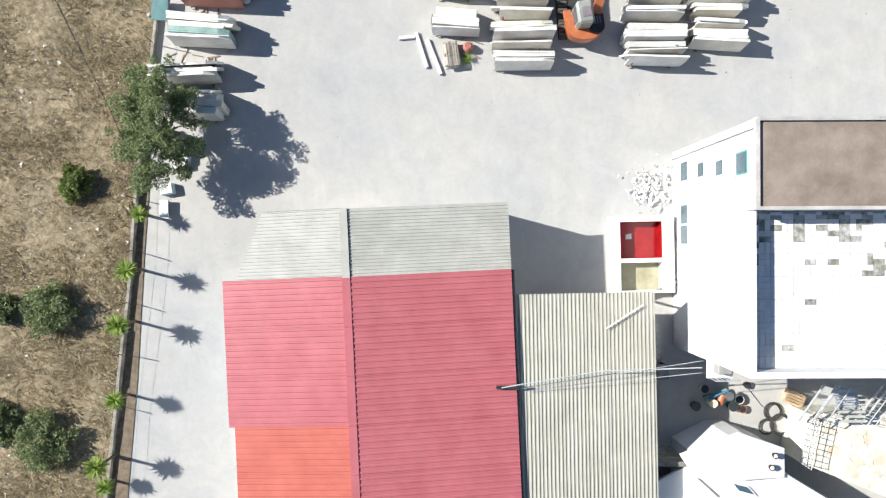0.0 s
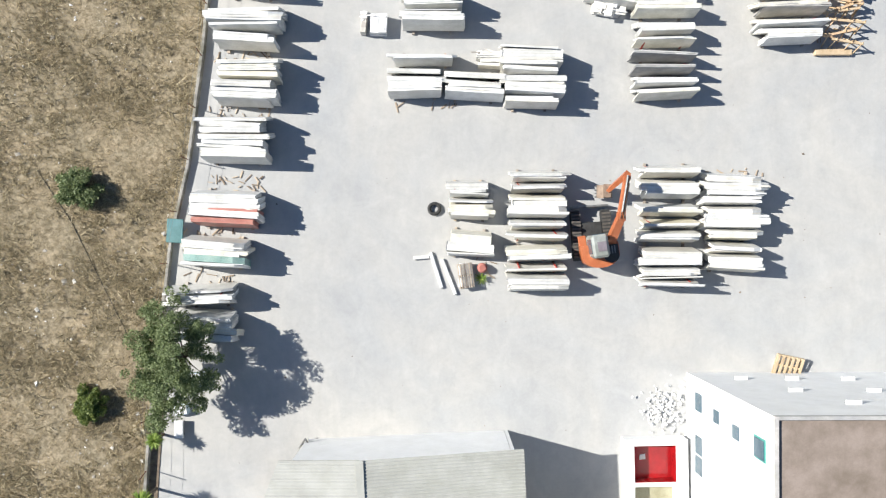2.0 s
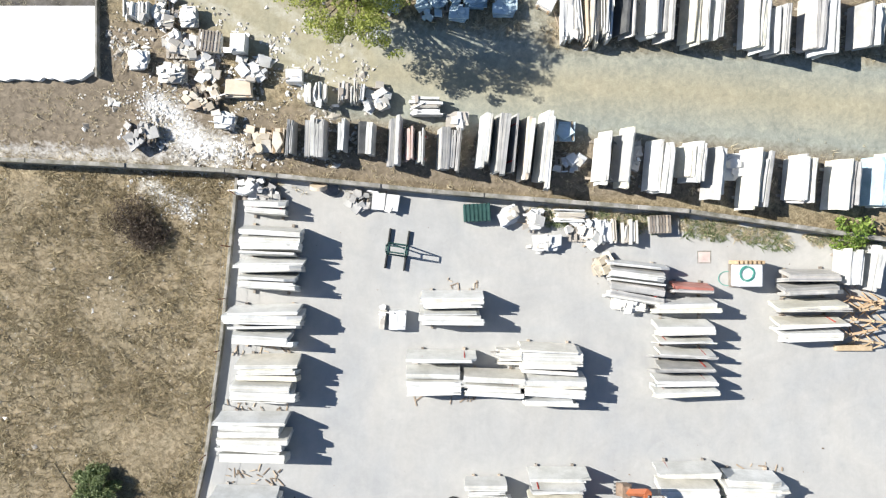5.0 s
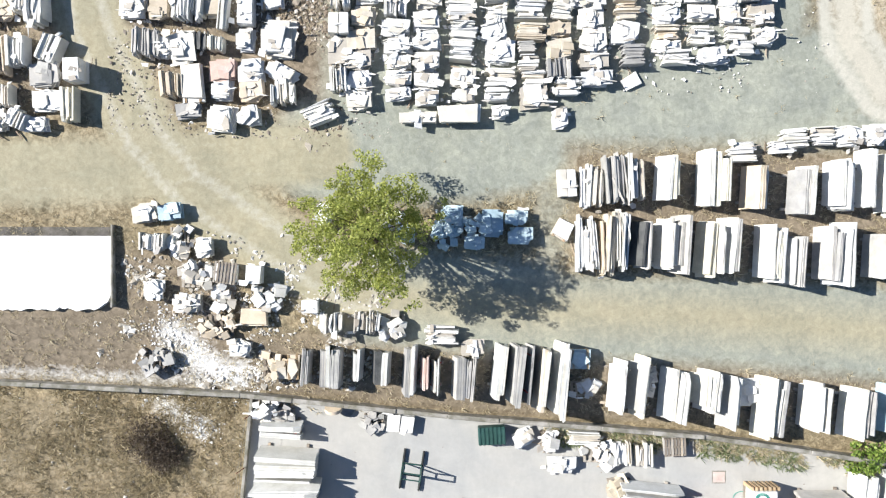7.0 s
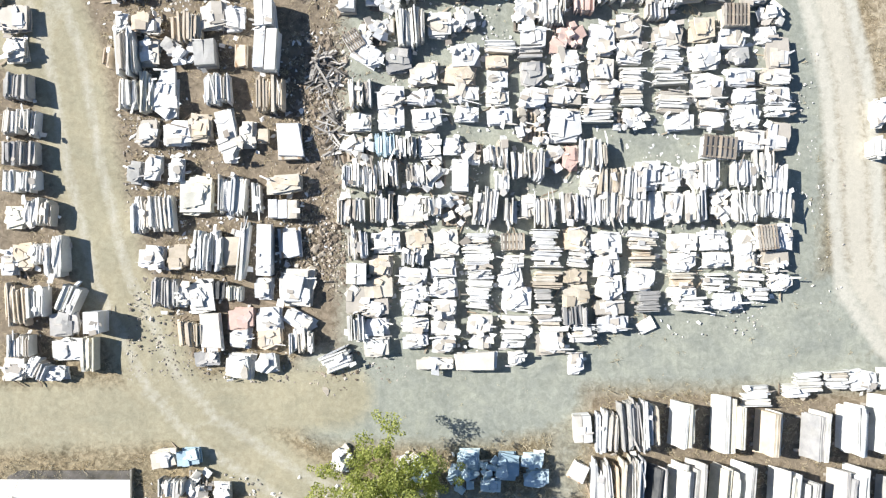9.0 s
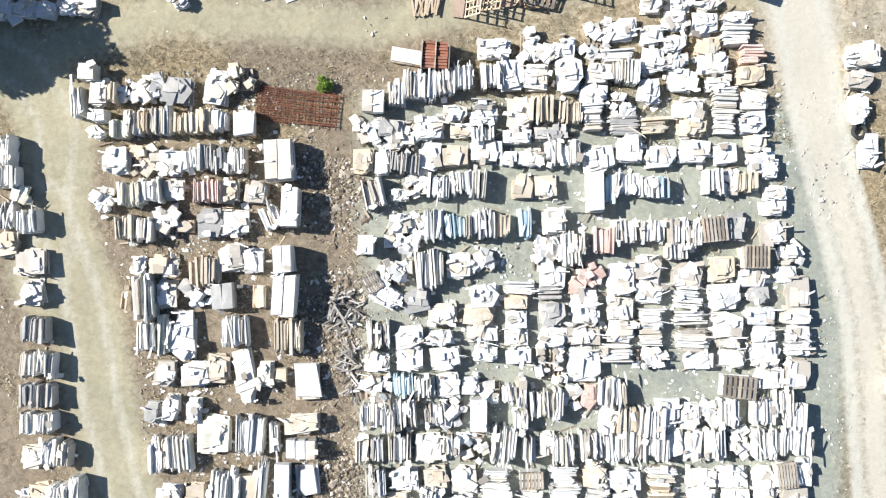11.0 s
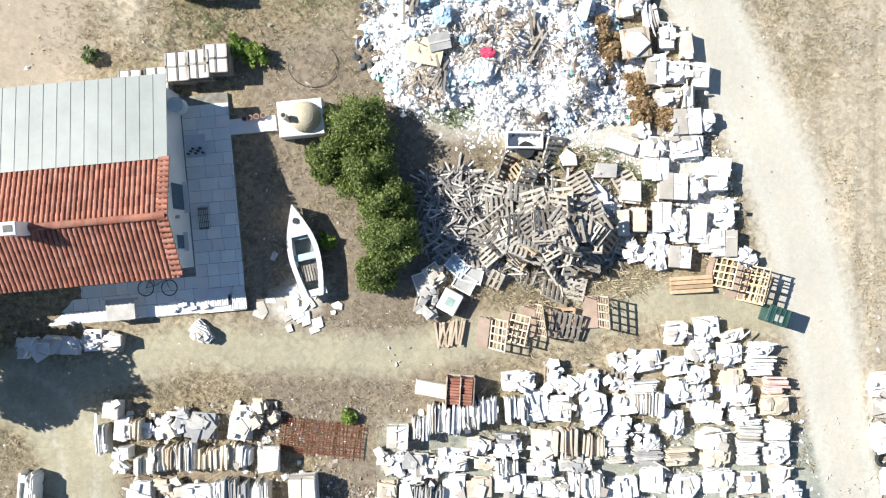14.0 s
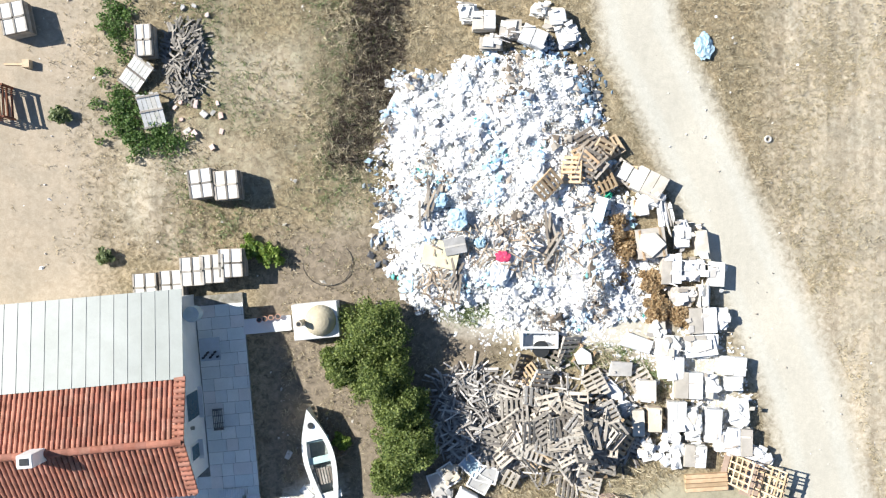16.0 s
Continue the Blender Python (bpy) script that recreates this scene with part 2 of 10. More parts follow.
def layer_mesh(seed):
    """Several uneven flagstones lying on one another, in a unit box."""
    r = random.Random(seed)
    bm = bmesh.new()
    z, n = 0.0, 5
    for i in range(n):
        t = 1.0 / n
        k = r.choice((4, 5, 6))
        pts = []
        for j in range(k):
            a = 2 * math.pi * (j + r.uniform(-0.2, 0.2)) / k + 0.78
            c, q = math.cos(a), math.sin(a)
            f = (0.55 / max(abs(c), abs(q))) * r.uniform(0.82, 1.0)
            pts.append((max(-0.52, min(0.52, c * f)), max(-0.52, min(0.52, q * f))))
        add_prism(bm, pts, z, z + t * 0.93)
        z += t
    mesh = bpy.data.meshes.new("flagstone_core")
    bm.to_mesh(mesh)
    bm.free()
    return mesh


LAYERS = [layer_mesh(70 + i) for i in range(8)]
STONES = {"w": marble, "y": cream_stone, "t": tan_stone, "p": pink_stone, "g": grey_stone, "d": dark_stone, "u": blue_stone, "n": green_glass, "r": red_slab}
FLAG_SET = {k: variants(FLAGS, m) for k, m in STONES.items()}
BLOCK_SET = {k: variants(BLOCKS, m) for k, m in STONES.items()}
LAYER_SET = {k: variants(LAYERS, m) for k, m in STONES.items()}
BUNDLE_SET = {k: variants(BUNDLES, m) for k, m in STONES.items()}
PLATE_SET = {k: variants(PLATES, slab_stone if k == "w" else m) for k, m in STONES.items()}


def pallet_bm(l=1.0, w=1.0, gap=True):
    bm = bmesh.new()
    for y in (-0.46, 0, 0.46):
        add_box(bm, -0.5 * l, 0.5 * l, (y - 0.04) * w, (y + 0.04) * w, 0.02, 0.11)
    for i in range(6):
        x = -0.5 + 0.05 + i * 0.9 / 5
        add_box(bm, (x - 0.048) * l, (x + 0.048) * l, -0.5 * w, 0.5 * w, 0.11, 0.135)
    for x in (-0.45, 0, 0.45):
        add_box(bm, (x - 0.05) * l, (x + 0.05) * l, -0.5 * w, 0.5 * w, 0.0, 0.02)
    return bm


def mesh_of(name, bm, material):
    mesh = bpy.data.meshes.new(name)
    bm.to_mesh(mesh)
    bm.free()
    mesh.materials.append(material)
    return mesh


grey_wood = surface("silvered_wood", (0.34, 0.31, 0.275), (0.58, 0.545, 0.5), 3, 45, 0.85, tints=((1, 1, 1), (0.6, 0.59, 0.58), (1.12, 1.08, 1.03), (0.4, 0.38, 0.36), (0.85, 0.83, 0.8)))
OLD_PALLET = mesh_of("pallet", pallet_bm(), grey_wood)
PALLET, NEW_PALLET = mesh_of("pallet", pallet_bm(), old_wood), mesh_of("pallet", pallet_bm(), new_wood)


BATTEN = mesh_of("batten", box(-0.5, 0.5, -0.5, 0.5, -0.5, 0.5), old_wood)


def piece(name, mesh, parent, m):
    ob = new(name, mesh)
    ob.parent = parent
    ob.matrix_local = m
    return ob


TOPS = []
COLOUR_WORDS = {"y": "cream marble", "w": "white marble", "t": "tan limestone", "p": "pinkish stone", "g": "grey stone", "d": "dark slate", "u": "blue-wrapped stone", "n": "greenish onyx", "r": "red stone"}
SHAPE_NAMES = {"f": "flagstone_pallet", "v": "upright_slab_pallet", "l": "stone_strip_pallet", "b": "stone_block_pallet", "c": "offcut_pallet", "s": "flat_slab", "e": "covered_pallet"}
SHAPE_WORDS = {"f": "irregular flagstones layered on a wooden pallet", "v": "narrow slabs stood on edge in a row", "l": "strips packed on edge across a pallet", "b": "squared blocks stacked neatly on a pallet", "c": "broken offcuts heaped on a pallet", "s": "single large flat piece lying on timbers", "e": "offcuts under an upturned wooden pallet"}


def scaled(x, y, z, sx, sy, sz, rz=0.0, rx=0.0, ry=0.0):
    return pose(x, y, z, rx, ry, rz) @ Matrix.Diagonal((sx, sy, sz, 1))


def stack(x, y, w, d, h, turn, kind):
    """A pallet load of stone, w by d by h."""
    shape, tone = kind[0], (kind[1] if len(kind) > 1 else "w")
    r = rng
    name = SHAPE_NAMES[shape]
    load = thing(name, at(x, y, 0, turn + r.uniform(-4, 4)), COLOUR_WORDS[tone] + ", " + SHAPE_WORDS[shape], name.replace("_", " "), name.replace("_", " ") + "s")
    base = 0.0
    if shape == "c" and min(w, d) > 0.5:
        tagged(piece("pallet", PALLET, load, scaled(0, 0, 0, w * 0.96, d * 0.96, 1)), kind="stuff")
        base = 0.135
    if shape in "fvlcb":
        TOPS.append((load.matrix_world.copy(), w, d, h, shape, tone))
    flags, blocks, plates = FLAG_SET[tone], BLOCK_SET[tone], PLATE_SET[tone]
    if shape == "f":
        t = (h - base) / 5
        tagged(piece("flagstone_core", r.choice(LAYER_SET[tone]), load, scaled(0, 0, base, w, d, 4 * t, r.choice((0, 180)) + r.uniform(-3, 3))), kind="stuff")
        base += 4 * t * 0.98
        for i in range(r.randint(3, 6)):
            sx, sy = w * r.uniform(0.3, 0.72), d * r.uniform(0.26, 0.7)
            piece("flagstone", r.choice(flags), load, scaled(r.uniform(-0.54, 0.54) * (w - sx), r.uniform(-0.54, 0.54) * (d - sy), base + 0.03 * (i // 2), sx, sy, r.uniform(0.03, 0.075), r.uniform(0, 360) if r.random() < 0.22 else r.choice((0, 90, 180)) + r.uniform(-14, 14), r.uniform(-6, 6), r.uniform(-6, 6)))
    elif shape in "vl":
        along, across = (d, w) if shape == "v" else (w, d)
        q = -across / 2
        while q < across / 2 - 0.03:
            bundle = r.random() < 0.6
            t = r.choice((0.16, 0.2, 0.26)) if bundle else r.choice((0.04, 0.06, 0.09, 0.13))
            t = min(t, across / 2 - q + 0.02)
            ll, hh = along * r.uniform(0.78, 1.04), (h - base) * r.uniform(0.82, 1.03)
            o = r.uniform(-0.5, 0.5) * max(0.08, along - ll)
            px, py, rz = (q + t / 2, o, 90) if shape == "v" else (o, q + t / 2, 0)
            ob = piece("slab_pack" if bundle else "slab", r.choice(BUNDLE_SET[tone] if bundle else plates), load, scaled(px, py, base, ll, t, hh, rz + r.choice((0, 180)) + r.uniform(-3, 3), r.uniform(-5, 5)))
            if bundle:
                tagged(ob, kind="stuff")
            q += t + r.choice((0.0, 0.0, 0.004, 0.015))
    elif shape == "b":
        n = max(2, round((h - base) / 0.28))
        t = (h - base) / n
        cols = max(1, round(w / 0.5))
        for i in range(n):
            for j in range(cols if i == n - 1 else 1):
                sx = w / (cols if i == n - 1 else 1)
                px = -w / 2 + sx * (j + 0.5) if i == n - 1 else 0
                piece("block", r.choice(blocks), load, scaled(px + r.uniform(-0.015, 0.015), r.uniform(-0.02, 0.02), base + i * t, sx * 0.97, d * r.uniform(0.93, 1.0), t * 0.98, r.uniform(-1.5, 1.5)))
    elif shape == "c":
        for i in range(int(9 + 6 * w * d)):
            s = r.uniform(0.18, 0.5)
            u, v = r.uniform(-0.5, 0.5), r.uniform(-0.5, 0.5)
            top = (1 - 1.3 * (u * u + v * v)) * (h - base)
            piece("offcut", r.choice(flags + blocks), load, scaled(u * w, v * d, base + max(0, top * r.uniform(0.1, 0.8)), s * r.uniform(0.7, 1.5), s, r.uniform(0.06, 0.2), r.uniform(0, 360), r.uniform(-22, 22), r.uniform(-22, 22)))
    elif shape == "s":
        for o in (-0.3, 0.3):
            piece("bearer", NEW_PALLET, load, scaled(o * w, 0, 0, 0.1, d * 0.9, max(0.2, (h - 0.12) / 0.135)))
        piece("slab", r.choice(flags), load, scaled(0, 0, max(0.0, h - 0.12), w, d, 0.12, 0, r.uniform(-3, 3), r.uniform(-3, 3)))
        if h > 0.3:
            piece("slab", r.choice(blocks), load, scaled(0, 0, max(0.05, h - 0.3), w * 0.9, d * 0.9, 0.16, r.uniform(-4, 4)))
    elif shape == "e":
        n = 3
        for i in range(n):
            piece("block", r.choice(blocks), load, scaled(0, 0, i * (h - 0.14) / n, w * r.uniform(0.85, 1), d * r.uniform(0.85, 1), (h - 0.14) / n, r.uniform(-4, 4)))
        lid = pose(0, 0, h - 0.13, 0, 0, r.uniform(-6, 6))
        for o in (-0.46, 0, 0.46):
            piece("runner", BATTEN, load, lid @ scaled(0, o * d, 0.06, w, 0.08 * d, 0.09))
        for i in range(7):
            piece("slat", BATTEN, load, lid @ scaled((-0.45 + i * 0.15) * w, 0, 0.122, 0.088 * w, d, 0.022))
    return load


def slab_rack(x, y, length, depth, h, turn, tones="w", lean=11.0, sides=(-1, 1), gap=0.0):
    """Large sawn slabs leaning on both sides of steel trestles; the slabs run along local x."""
    r = rng
    rack = thing("slab_rack", at(x, y, 0, turn), {"w": "large pale marble slabs leaning on steel trestles", "t": "cream and tan stone slabs leaning on trestles"}.get(tones[0], "mixed coloured stone slabs leaning on trestles"), "slab rack", "slab racks")
    for o in (-0.3, 0.3):
        bm = bmesh.new()
        add_box(bm, o * length - 0.06, o * length + 0.06, -depth / 2 - 0.12, depth / 2 + 0.12, 0.0, 0.12)
        part("bearer", bm, old_wood, rack)
        bm = bmesh.new()
        if len(sides) == 2:
            for s in (-1, 1):
                add_tube(bm, (o * length, s * 0.22, 0.1), (o * length, s * 0.03, h * 0.82), 0.035, sides=6)
        else:
            back = -depth / 2 - 0.09
            add_tube(bm, (o * length, back - 0.75, 0.1), (o * length, back - 0.7 * h * math.sin(radians(lean)), h * 0.66), 0.035, sides=6)
            add_tube(bm, (o * length, back, 0.1), (o * length, back - 0.7 * h * math.sin(radians(lean)), h * 0.66), 0.03, sides=6)
        part("trestle", bm, red_paint if len(sides) == 2 else steel, rack)
    for side in sides:
        q, end = (0.14, depth / 2) if len(sides) == 2 else (-depth / 2, depth / 2)
        while q < end:
            tone, k, t = r.choice(tones), r.randint(4, 9), r.choice((0.03, 0.04, 0.055))
            if len(sides) == 1:
                k = r.randint(2, 5)
            length_b, height_b, mesh = length * r.uniform(0.82 if len(sides) == 2 else 0.68, 1.02), h * r.uniform(0.86 if len(sides) == 2 else 0.72, 1.0), r.choice(PLATE_SET[tone])
            tilt, swing, shift = lean * (0.5 if side < 0 and len(sides) == 2 else 1.0) + r.uniform(-1.5, 2.5), r.uniform(-1.8, 1.8), r.uniform(-0.04, 0.04) * length
            for i in range(k):
                if q + t > end + 0.05:
                    break
                piece("slab", mesh if r.random() < 0.85 else r.choice(PLATE_SET[tone]), rack, pose(shift + r.uniform(-0.006, 0.006) * length, side * (q + t / 2), 0.12, side * tilt, 0, swing) @ Matrix.Diagonal((length_b * r.uniform(0.98, 1.0), t, height_b * r.uniform(0.985, 1.0), 1)))
                q += t + 0.002
            q += r.choice((0.01, 0.03, 0.08) if len(sides) == 2 else (0.02, 0.06, 0.14)) + gap
    return rack

# the ground: one sheet, with a mask for each kind of surface
YARD_EDGE = ((-60, -21.5), (-11.6, -15.7), (-8.4, -15.3), (-1, -14.5), (2, -14.3), (10.7, -13.3), (14.2, -12.5), (19.4, -11.8), (27.6, -11.0))


def near_line(x, y, pts, width, soft):
    return max(0.0, min(1.0, (width + soft - line_gap(x, y, pts)) / (2 * soft))) if beside(x, y, pts, width + soft) else 0.0


def soft_box(x, y, x0, x1, y0, y1, s):
    k = lambda v: max(0.0, min(1.0, 0.5 + v / (2 * s)))
    return min(k(x - x0), k(x1 - x), k(y - y0), k(y1 - y))


LEFT_TRACK = ((-20.72, 57.34), (-19.38, 53.27), (-18.69, 48.42), (-17.58, 43.46), (-15.40, 38.93), (-13.62, 36.85), (-9.91, 34.35), (-5.88, 32.07))
TOP_TRACK = ((-20.78, 53.92), (-20.31, 60.72), (-21.58, 62.87), (-23.00, 63.58))
CROSS_ROAD = ((-27.58, 37.30), (-16.68, 37.53), (-7.63, 38.41), (-1.30, 38.40), (6.35, 39.93), (15.33, 41.99))
RIGHT_ROAD = ((17.67, 41.10), (15.92, 43.53), (14.91, 52.32), (12.73, 60.17), (11.56, 66.33), (10.02, 72.09), (8.01, 76.50), (4.48, 84.04), (2.73, 87.44), (1.66, 96.20))
LOW_TRACK = ((-5.88, 32.07), (0.74, 31.43), (9.75, 31.04), (21.51, 30.00))
MID_LANE = ((-22.41, 62.99), (-16.01, 65.40), (-7.12, 64.93), (3.86, 67.40), (10.05, 66.93))
RUBBLE_LANE = ((-8.13, 39.94), (-8.46, 48.47), (-8.28, 55.78), (-8.67, 55.41), (-8.67, 60.06))


DUST_D = ((-4.77, 75.39), (-2.82, 75.16), (2.58, 74.48), (5.79, 73.29), (6.55, 70.84))
DUST_B = ((-10.88, 67.46), (-10.52, 67.83), (-11.71, 67.10))


SPILL = ((-14.3, 30.2), (-13.4, 29.2), (-12.4, 28.5), (-11.6, 28.4))
SPILL_LOW = ((-15.3, 26.85), (-14.2, 26.3), (-13.3, 25.7))
WALL_DUST = ((-24.0, 28.45), (-11.8, 27.95))


def masks(x, y):
    d = y - interp(WALL_LINE, x)
    concrete = gravel = track = pale = dirt = green = hay = 0.0
    if y < interp(WALL_LINE, x):
        dirt = 0.38 if x < interp(YARD_EDGE, y) - 0.3 else 0.0
    if y < 30:
        inside = max(0.0, min(1.0, (x - interp(YARD_EDGE, y)) / 0.3 + 0.5))
        concrete = inside * max(0.0, min(1.0, 0.5 - d / 0.3))
        green = 0.6 * max(0.0, 1 - abs(d + 0.7) / 0.7) if x > 3 else 0.0
    if d > -0.5:
        up = max(0.0, min(1.0, d / 0.6 + 0.5))
        gravel = up * max(near_line(x, y, CROSS_ROAD[2:], 2.3, 1.0), soft_box(x, y, -7.5, 14.2, 39, 62, 1.2), 0.95 * near_line(x, y, LOW_TRACK, 2.3, 0.9), soft_box(x, y, 2, 40, 33, 41, 2))
        between = soft_box(x, y, 3.2, 24, 32.9, 38.9, 0.9) if x > 2 and 31 < y < 41 else 0.0
        gravel *= 1 - 0.8 * between
        track = up * max(near_line(x, y, LEFT_TRACK, 1.6, 0.7), near_line(x, y, CROSS_ROAD[:3], 1.5, 0.8), 0.8 * near_line(x, y, LOW_TRACK, 1.3, 1.3), 0.8 * near_line(x, y, MID_LANE, 1.1, 0.7), near_line(x, y, TOP_TRACK, 1.7, 0.7))
        wide = 0.75 + max(0.0, min(0.95, (y - 57) * 0.09))
        pale = max(near_line(x, y, RIGHT_ROAD, wide, 0.9), 0.8 * near_line(x, y, DUST_D, 1.1, 0.9), 0.9 * near_line(x, y, DUST_B, 0.8, 0.6))
        dirt = up * max(soft_box(x, y, -30, -7.0, 40, 60, 1.5), near_line(x, y, RUBBLE_LANE, 1.25, 0.4), soft_box(x, y, -40, -11.5, 28, 34, 1.0), 0.8 * soft_box(x, y, -13.5, -3, 61, 79, 1.0), 0.7 * soft_box(x, y, -12, 20, 26, 30.5, 0.6))
        dirt = max(dirt, 0.75 * between)
        green = max(green, 0.35 * soft_box(x, y, -18, -6, 78, 95, 2.0), 0.3 * soft_box(x, y, 1, 20, 26, 31, 0.8))
        hay = max(soft_box(x, y, 8.5, 60, 62, 140, 2.0), 0.7 * soft_box(x, y, 15.5, 60, 40, 64, 1.5), 0.45 * soft_box(x, y, -20, 6, 63, 67.5, 1.0))
        if y > 74 and x < -5:
            hay = max(hay, max(0.0, min(0.75, 0.42 + 0.9 * noise.noise((x * 0.3, y * 0.3, 8)))) * soft_box(x, y, -22, -8.5, 76.5, 100, 1.5))
    ruts = dust = 0.0
    if d > 0.5:
        for path, gauge, strong in ((LEFT_TRACK, 0.72, 0.62), (TOP_TRACK, 0.72, 0.55), (CROSS_ROAD, 0.75, 0.35), (RIGHT_ROAD, 0.95, 1.0)):
            if beside(x, y, path, 1.6):
                ruts = max(ruts, strong * max(0.0, 1 - abs(line_gap(x, y, path) - gauge) / 0.6))
    if 24 < y < 36 and x < -8:
        dust = max(near_line(x, y, SPILL, 0.6, 1.0), near_line(x, y, SPILL_LOW, 0.3, 0.7), 0.8 * near_line(x, y, WALL_DUST, 0.3, 0.7))
    return (concrete, gravel, track, hay), (pale, dirt, green, 1.0), (ruts, dust, soft_box(x, y, -40, -20.0, 74.0, 110, 2.4) if x < -16 and y > 70 else 0.0, 1.0)


def steps(stops):
    out = []
    for a, b, s in stops:
        k = max(1, round((b - a) / s))
        out += [a + (b - a) * i / k for i in range(k)]
    return out + [stops[-1][1]]


xs = steps(((-420, -60, 60), (-60, -30, 5), (-30, 26, 0.33), (26, 60, 5), (60, 420, 60)))
ys = steps(((-420, -60, 60), (-60, -16, 4), (-16, 100, 0.33), (100, 140, 5), (140, 420, 60)))
verts, colour_a, colour_b, colour_c = [], [], [], []
for gy in ys:
    for gx in xs:
        z = land(gx, gy)
        if gy > interp(WALL_LINE, gx) + 0.5 or (gy < 27 and gx < interp(YARD_EDGE, gy) - 0.5):
            z += 0.10 * noise.noise((gx * 0.3, gy * 0.3, 0))
        verts.append((gx, gy, z))
        a, b, c = masks(gx, gy)
        colour_a += a
        colour_b += b
        colour_c += c
nx = len(xs)
faces = [(j * nx + i, j * nx + i + 1, (j + 1) * nx + i + 1, (j + 1) * nx + i) for j in range(len(ys) - 1) for i in range(nx - 1)]
ground_mesh = bpy.data.meshes.new("ground")
ground_mesh.from_pydata(verts, [], faces)
for name, values in (("kind_a", colour_a), ("kind_b", colour_b), ("kind_c", colour_c)):
    ground_mesh.attributes.new(name, "FLOAT_COLOR", "POINT").data.foreach_set("color", values)
ground_mesh.polygons.foreach_set("use_smooth", [True] * len(faces))
ground = tagged(new("ground", ground_mesh), "pale concrete yard, gravel tracks and dry grass on sloping land", "ground", kind="structure")


def ground_material():
    m, n, l, bsdf = nodes_of("ground")
    big, mid, fine, tiny = (noise_node(n, l, s, 6, 0.65) for s in (0.12, 0.7, 4.0, 24.0))
    for tex in (big, mid, fine):
        tex.inputs["Distortion"].default_value = 0.7

    def weight(attribute, channel, spread=0.5):
        a = n.new("ShaderNodeAttribute")
        a.attribute_name = attribute
        sep = n.new("ShaderNodeSeparateColor")
        l.new(a.outputs["Color"], sep.inputs[0])
        source = a.outputs["Alpha"] if channel == 3 else sep.outputs[channel]
        mixed = n.new("ShaderNodeMath")
        mixed.operation = "MULTIPLY_ADD"
        l.new(fine.outputs[0], mixed.inputs[0])
        mixed.inputs[1].default_value = spread
        l.new(source, mixed.inputs[2])
        r = n.new("ShaderNodeMapRange")
        l.new(mixed.outputs[0], r.inputs["Value"])
        r.inputs["From Min"].default_value, r.inputs["From Max"].default_value = 0.3 + spread * 0.5, 0.75 + spread * 0.5
        return r.outputs[0]

    grass = ramp_node(n, l, fine.outputs[0], ((0.34, (0.138, 0.112, 0.07)), (0.5, (0.25, 0.208, 0.136)), (0.66, (0.385, 0.33, 0.23)))).outputs[0]
    patch = ramp_node(n, l, mid.outputs[0], ((0.35, (0.82, 0.83, 0.81)), (0.65, (1.1, 1.05, 1.0)))).outputs[0]
    color = mix_node(n, l, "MULTIPLY", 1.0, grass, patch)
    color = mix_node(n, l, "MULTIPLY", 0.8, color, ramp_node(n, l, noise_node(n, l, 11.0, 4, 0.75).outputs[0], ((0.32, (0.5, 0.48, 0.44)), (0.5, (1, 1, 1)), (0.68, (1.4, 1.36, 1.26)))).outputs[0])
    leafy = ramp_node(n, l, fine.outputs[0], ((0.3, (0.06, 0.075, 0.025)), (0.7, (0.16, 0.17, 0.07)))).outputs[0]
    dirt = ramp_node(n, l, fine.outputs[0], ((0.3, (0.115, 0.092, 0.064)), (0.7, (0.31, 0.255, 0.188)))).outputs[0]
    gravel = ramp_node(n, l, fine.outputs[0], ((0.3, (0.235, 0.25, 0.215)), (0.7, (0.35, 0.365, 0.32)))).outputs[0]
    ruts = noise_node(n, l, 1.6, 5, 0.7)
    stretch = n.new("ShaderNodeMapping")
    stretch.inputs["Scale"].default_value, stretch.inputs["Rotation"].default_value = (1.2, 0.3, 1), (0, 0, radians(13))
    ruts.inputs["Distortion"].default_value = 1.2
    place = n.new("ShaderNodeNewGeometry")
    l.new(place.outputs["Position"], stretch.inputs[0])
    l.new(stretch.outputs[0], ruts.inputs["Vector"])
    rutted = ramp_node(n, l, ruts.outputs[0], ((0.3, (0.76, 0.76, 0.75)), (0.5, (1, 1, 1)), (0.7, (1.2, 1.19, 1.15)))).outputs[0]
    track = ramp_node(n, l, fine.outputs[0], ((0.3, (0.3, 0.276, 0.196)), (0.7, (0.4, 0.374, 0.276)))).outputs[0]
    pale = ramp_node(n, l, fine.outputs[0], ((0.2, (0.43, 0.405, 0.34)), (0.8, (0.535, 0.505, 0.43)))).outputs[0]
    slab = ramp_node(n, l, fine.outputs[0], ((0.3, (0.378, 0.378, 0.37)), (0.7, (0.41, 0.41, 0.402)))).outputs[0]
    wear = ramp_node(n, l, mid.outputs[0], ((0.34, (0.84, 0.84, 0.85)), (0.56, (1.02, 1.01, 1.0)), (0.72, (1.16, 1.15, 1.13)))).outputs[0]
    wide = ramp_node(n, l, big.outputs[0], ((0.35, (0.93, 0.95, 0.98)), (0.6, (1.08, 1.06, 1.03)))).outputs[0]
    slab = mix_node(n, l, "MULTIPLY", 1.0, mix_node(n, l, "MULTIPLY", 0.5, slab, wear), wide)
    gravel = mix_node(n, l, "MULTIPLY", 1.0, gravel, ramp_node(n, l, mid.outputs[0], ((0.35, (0.86, 0.87, 0.88)), (0.7, (1.16, 1.14, 1.1)))).outputs[0])
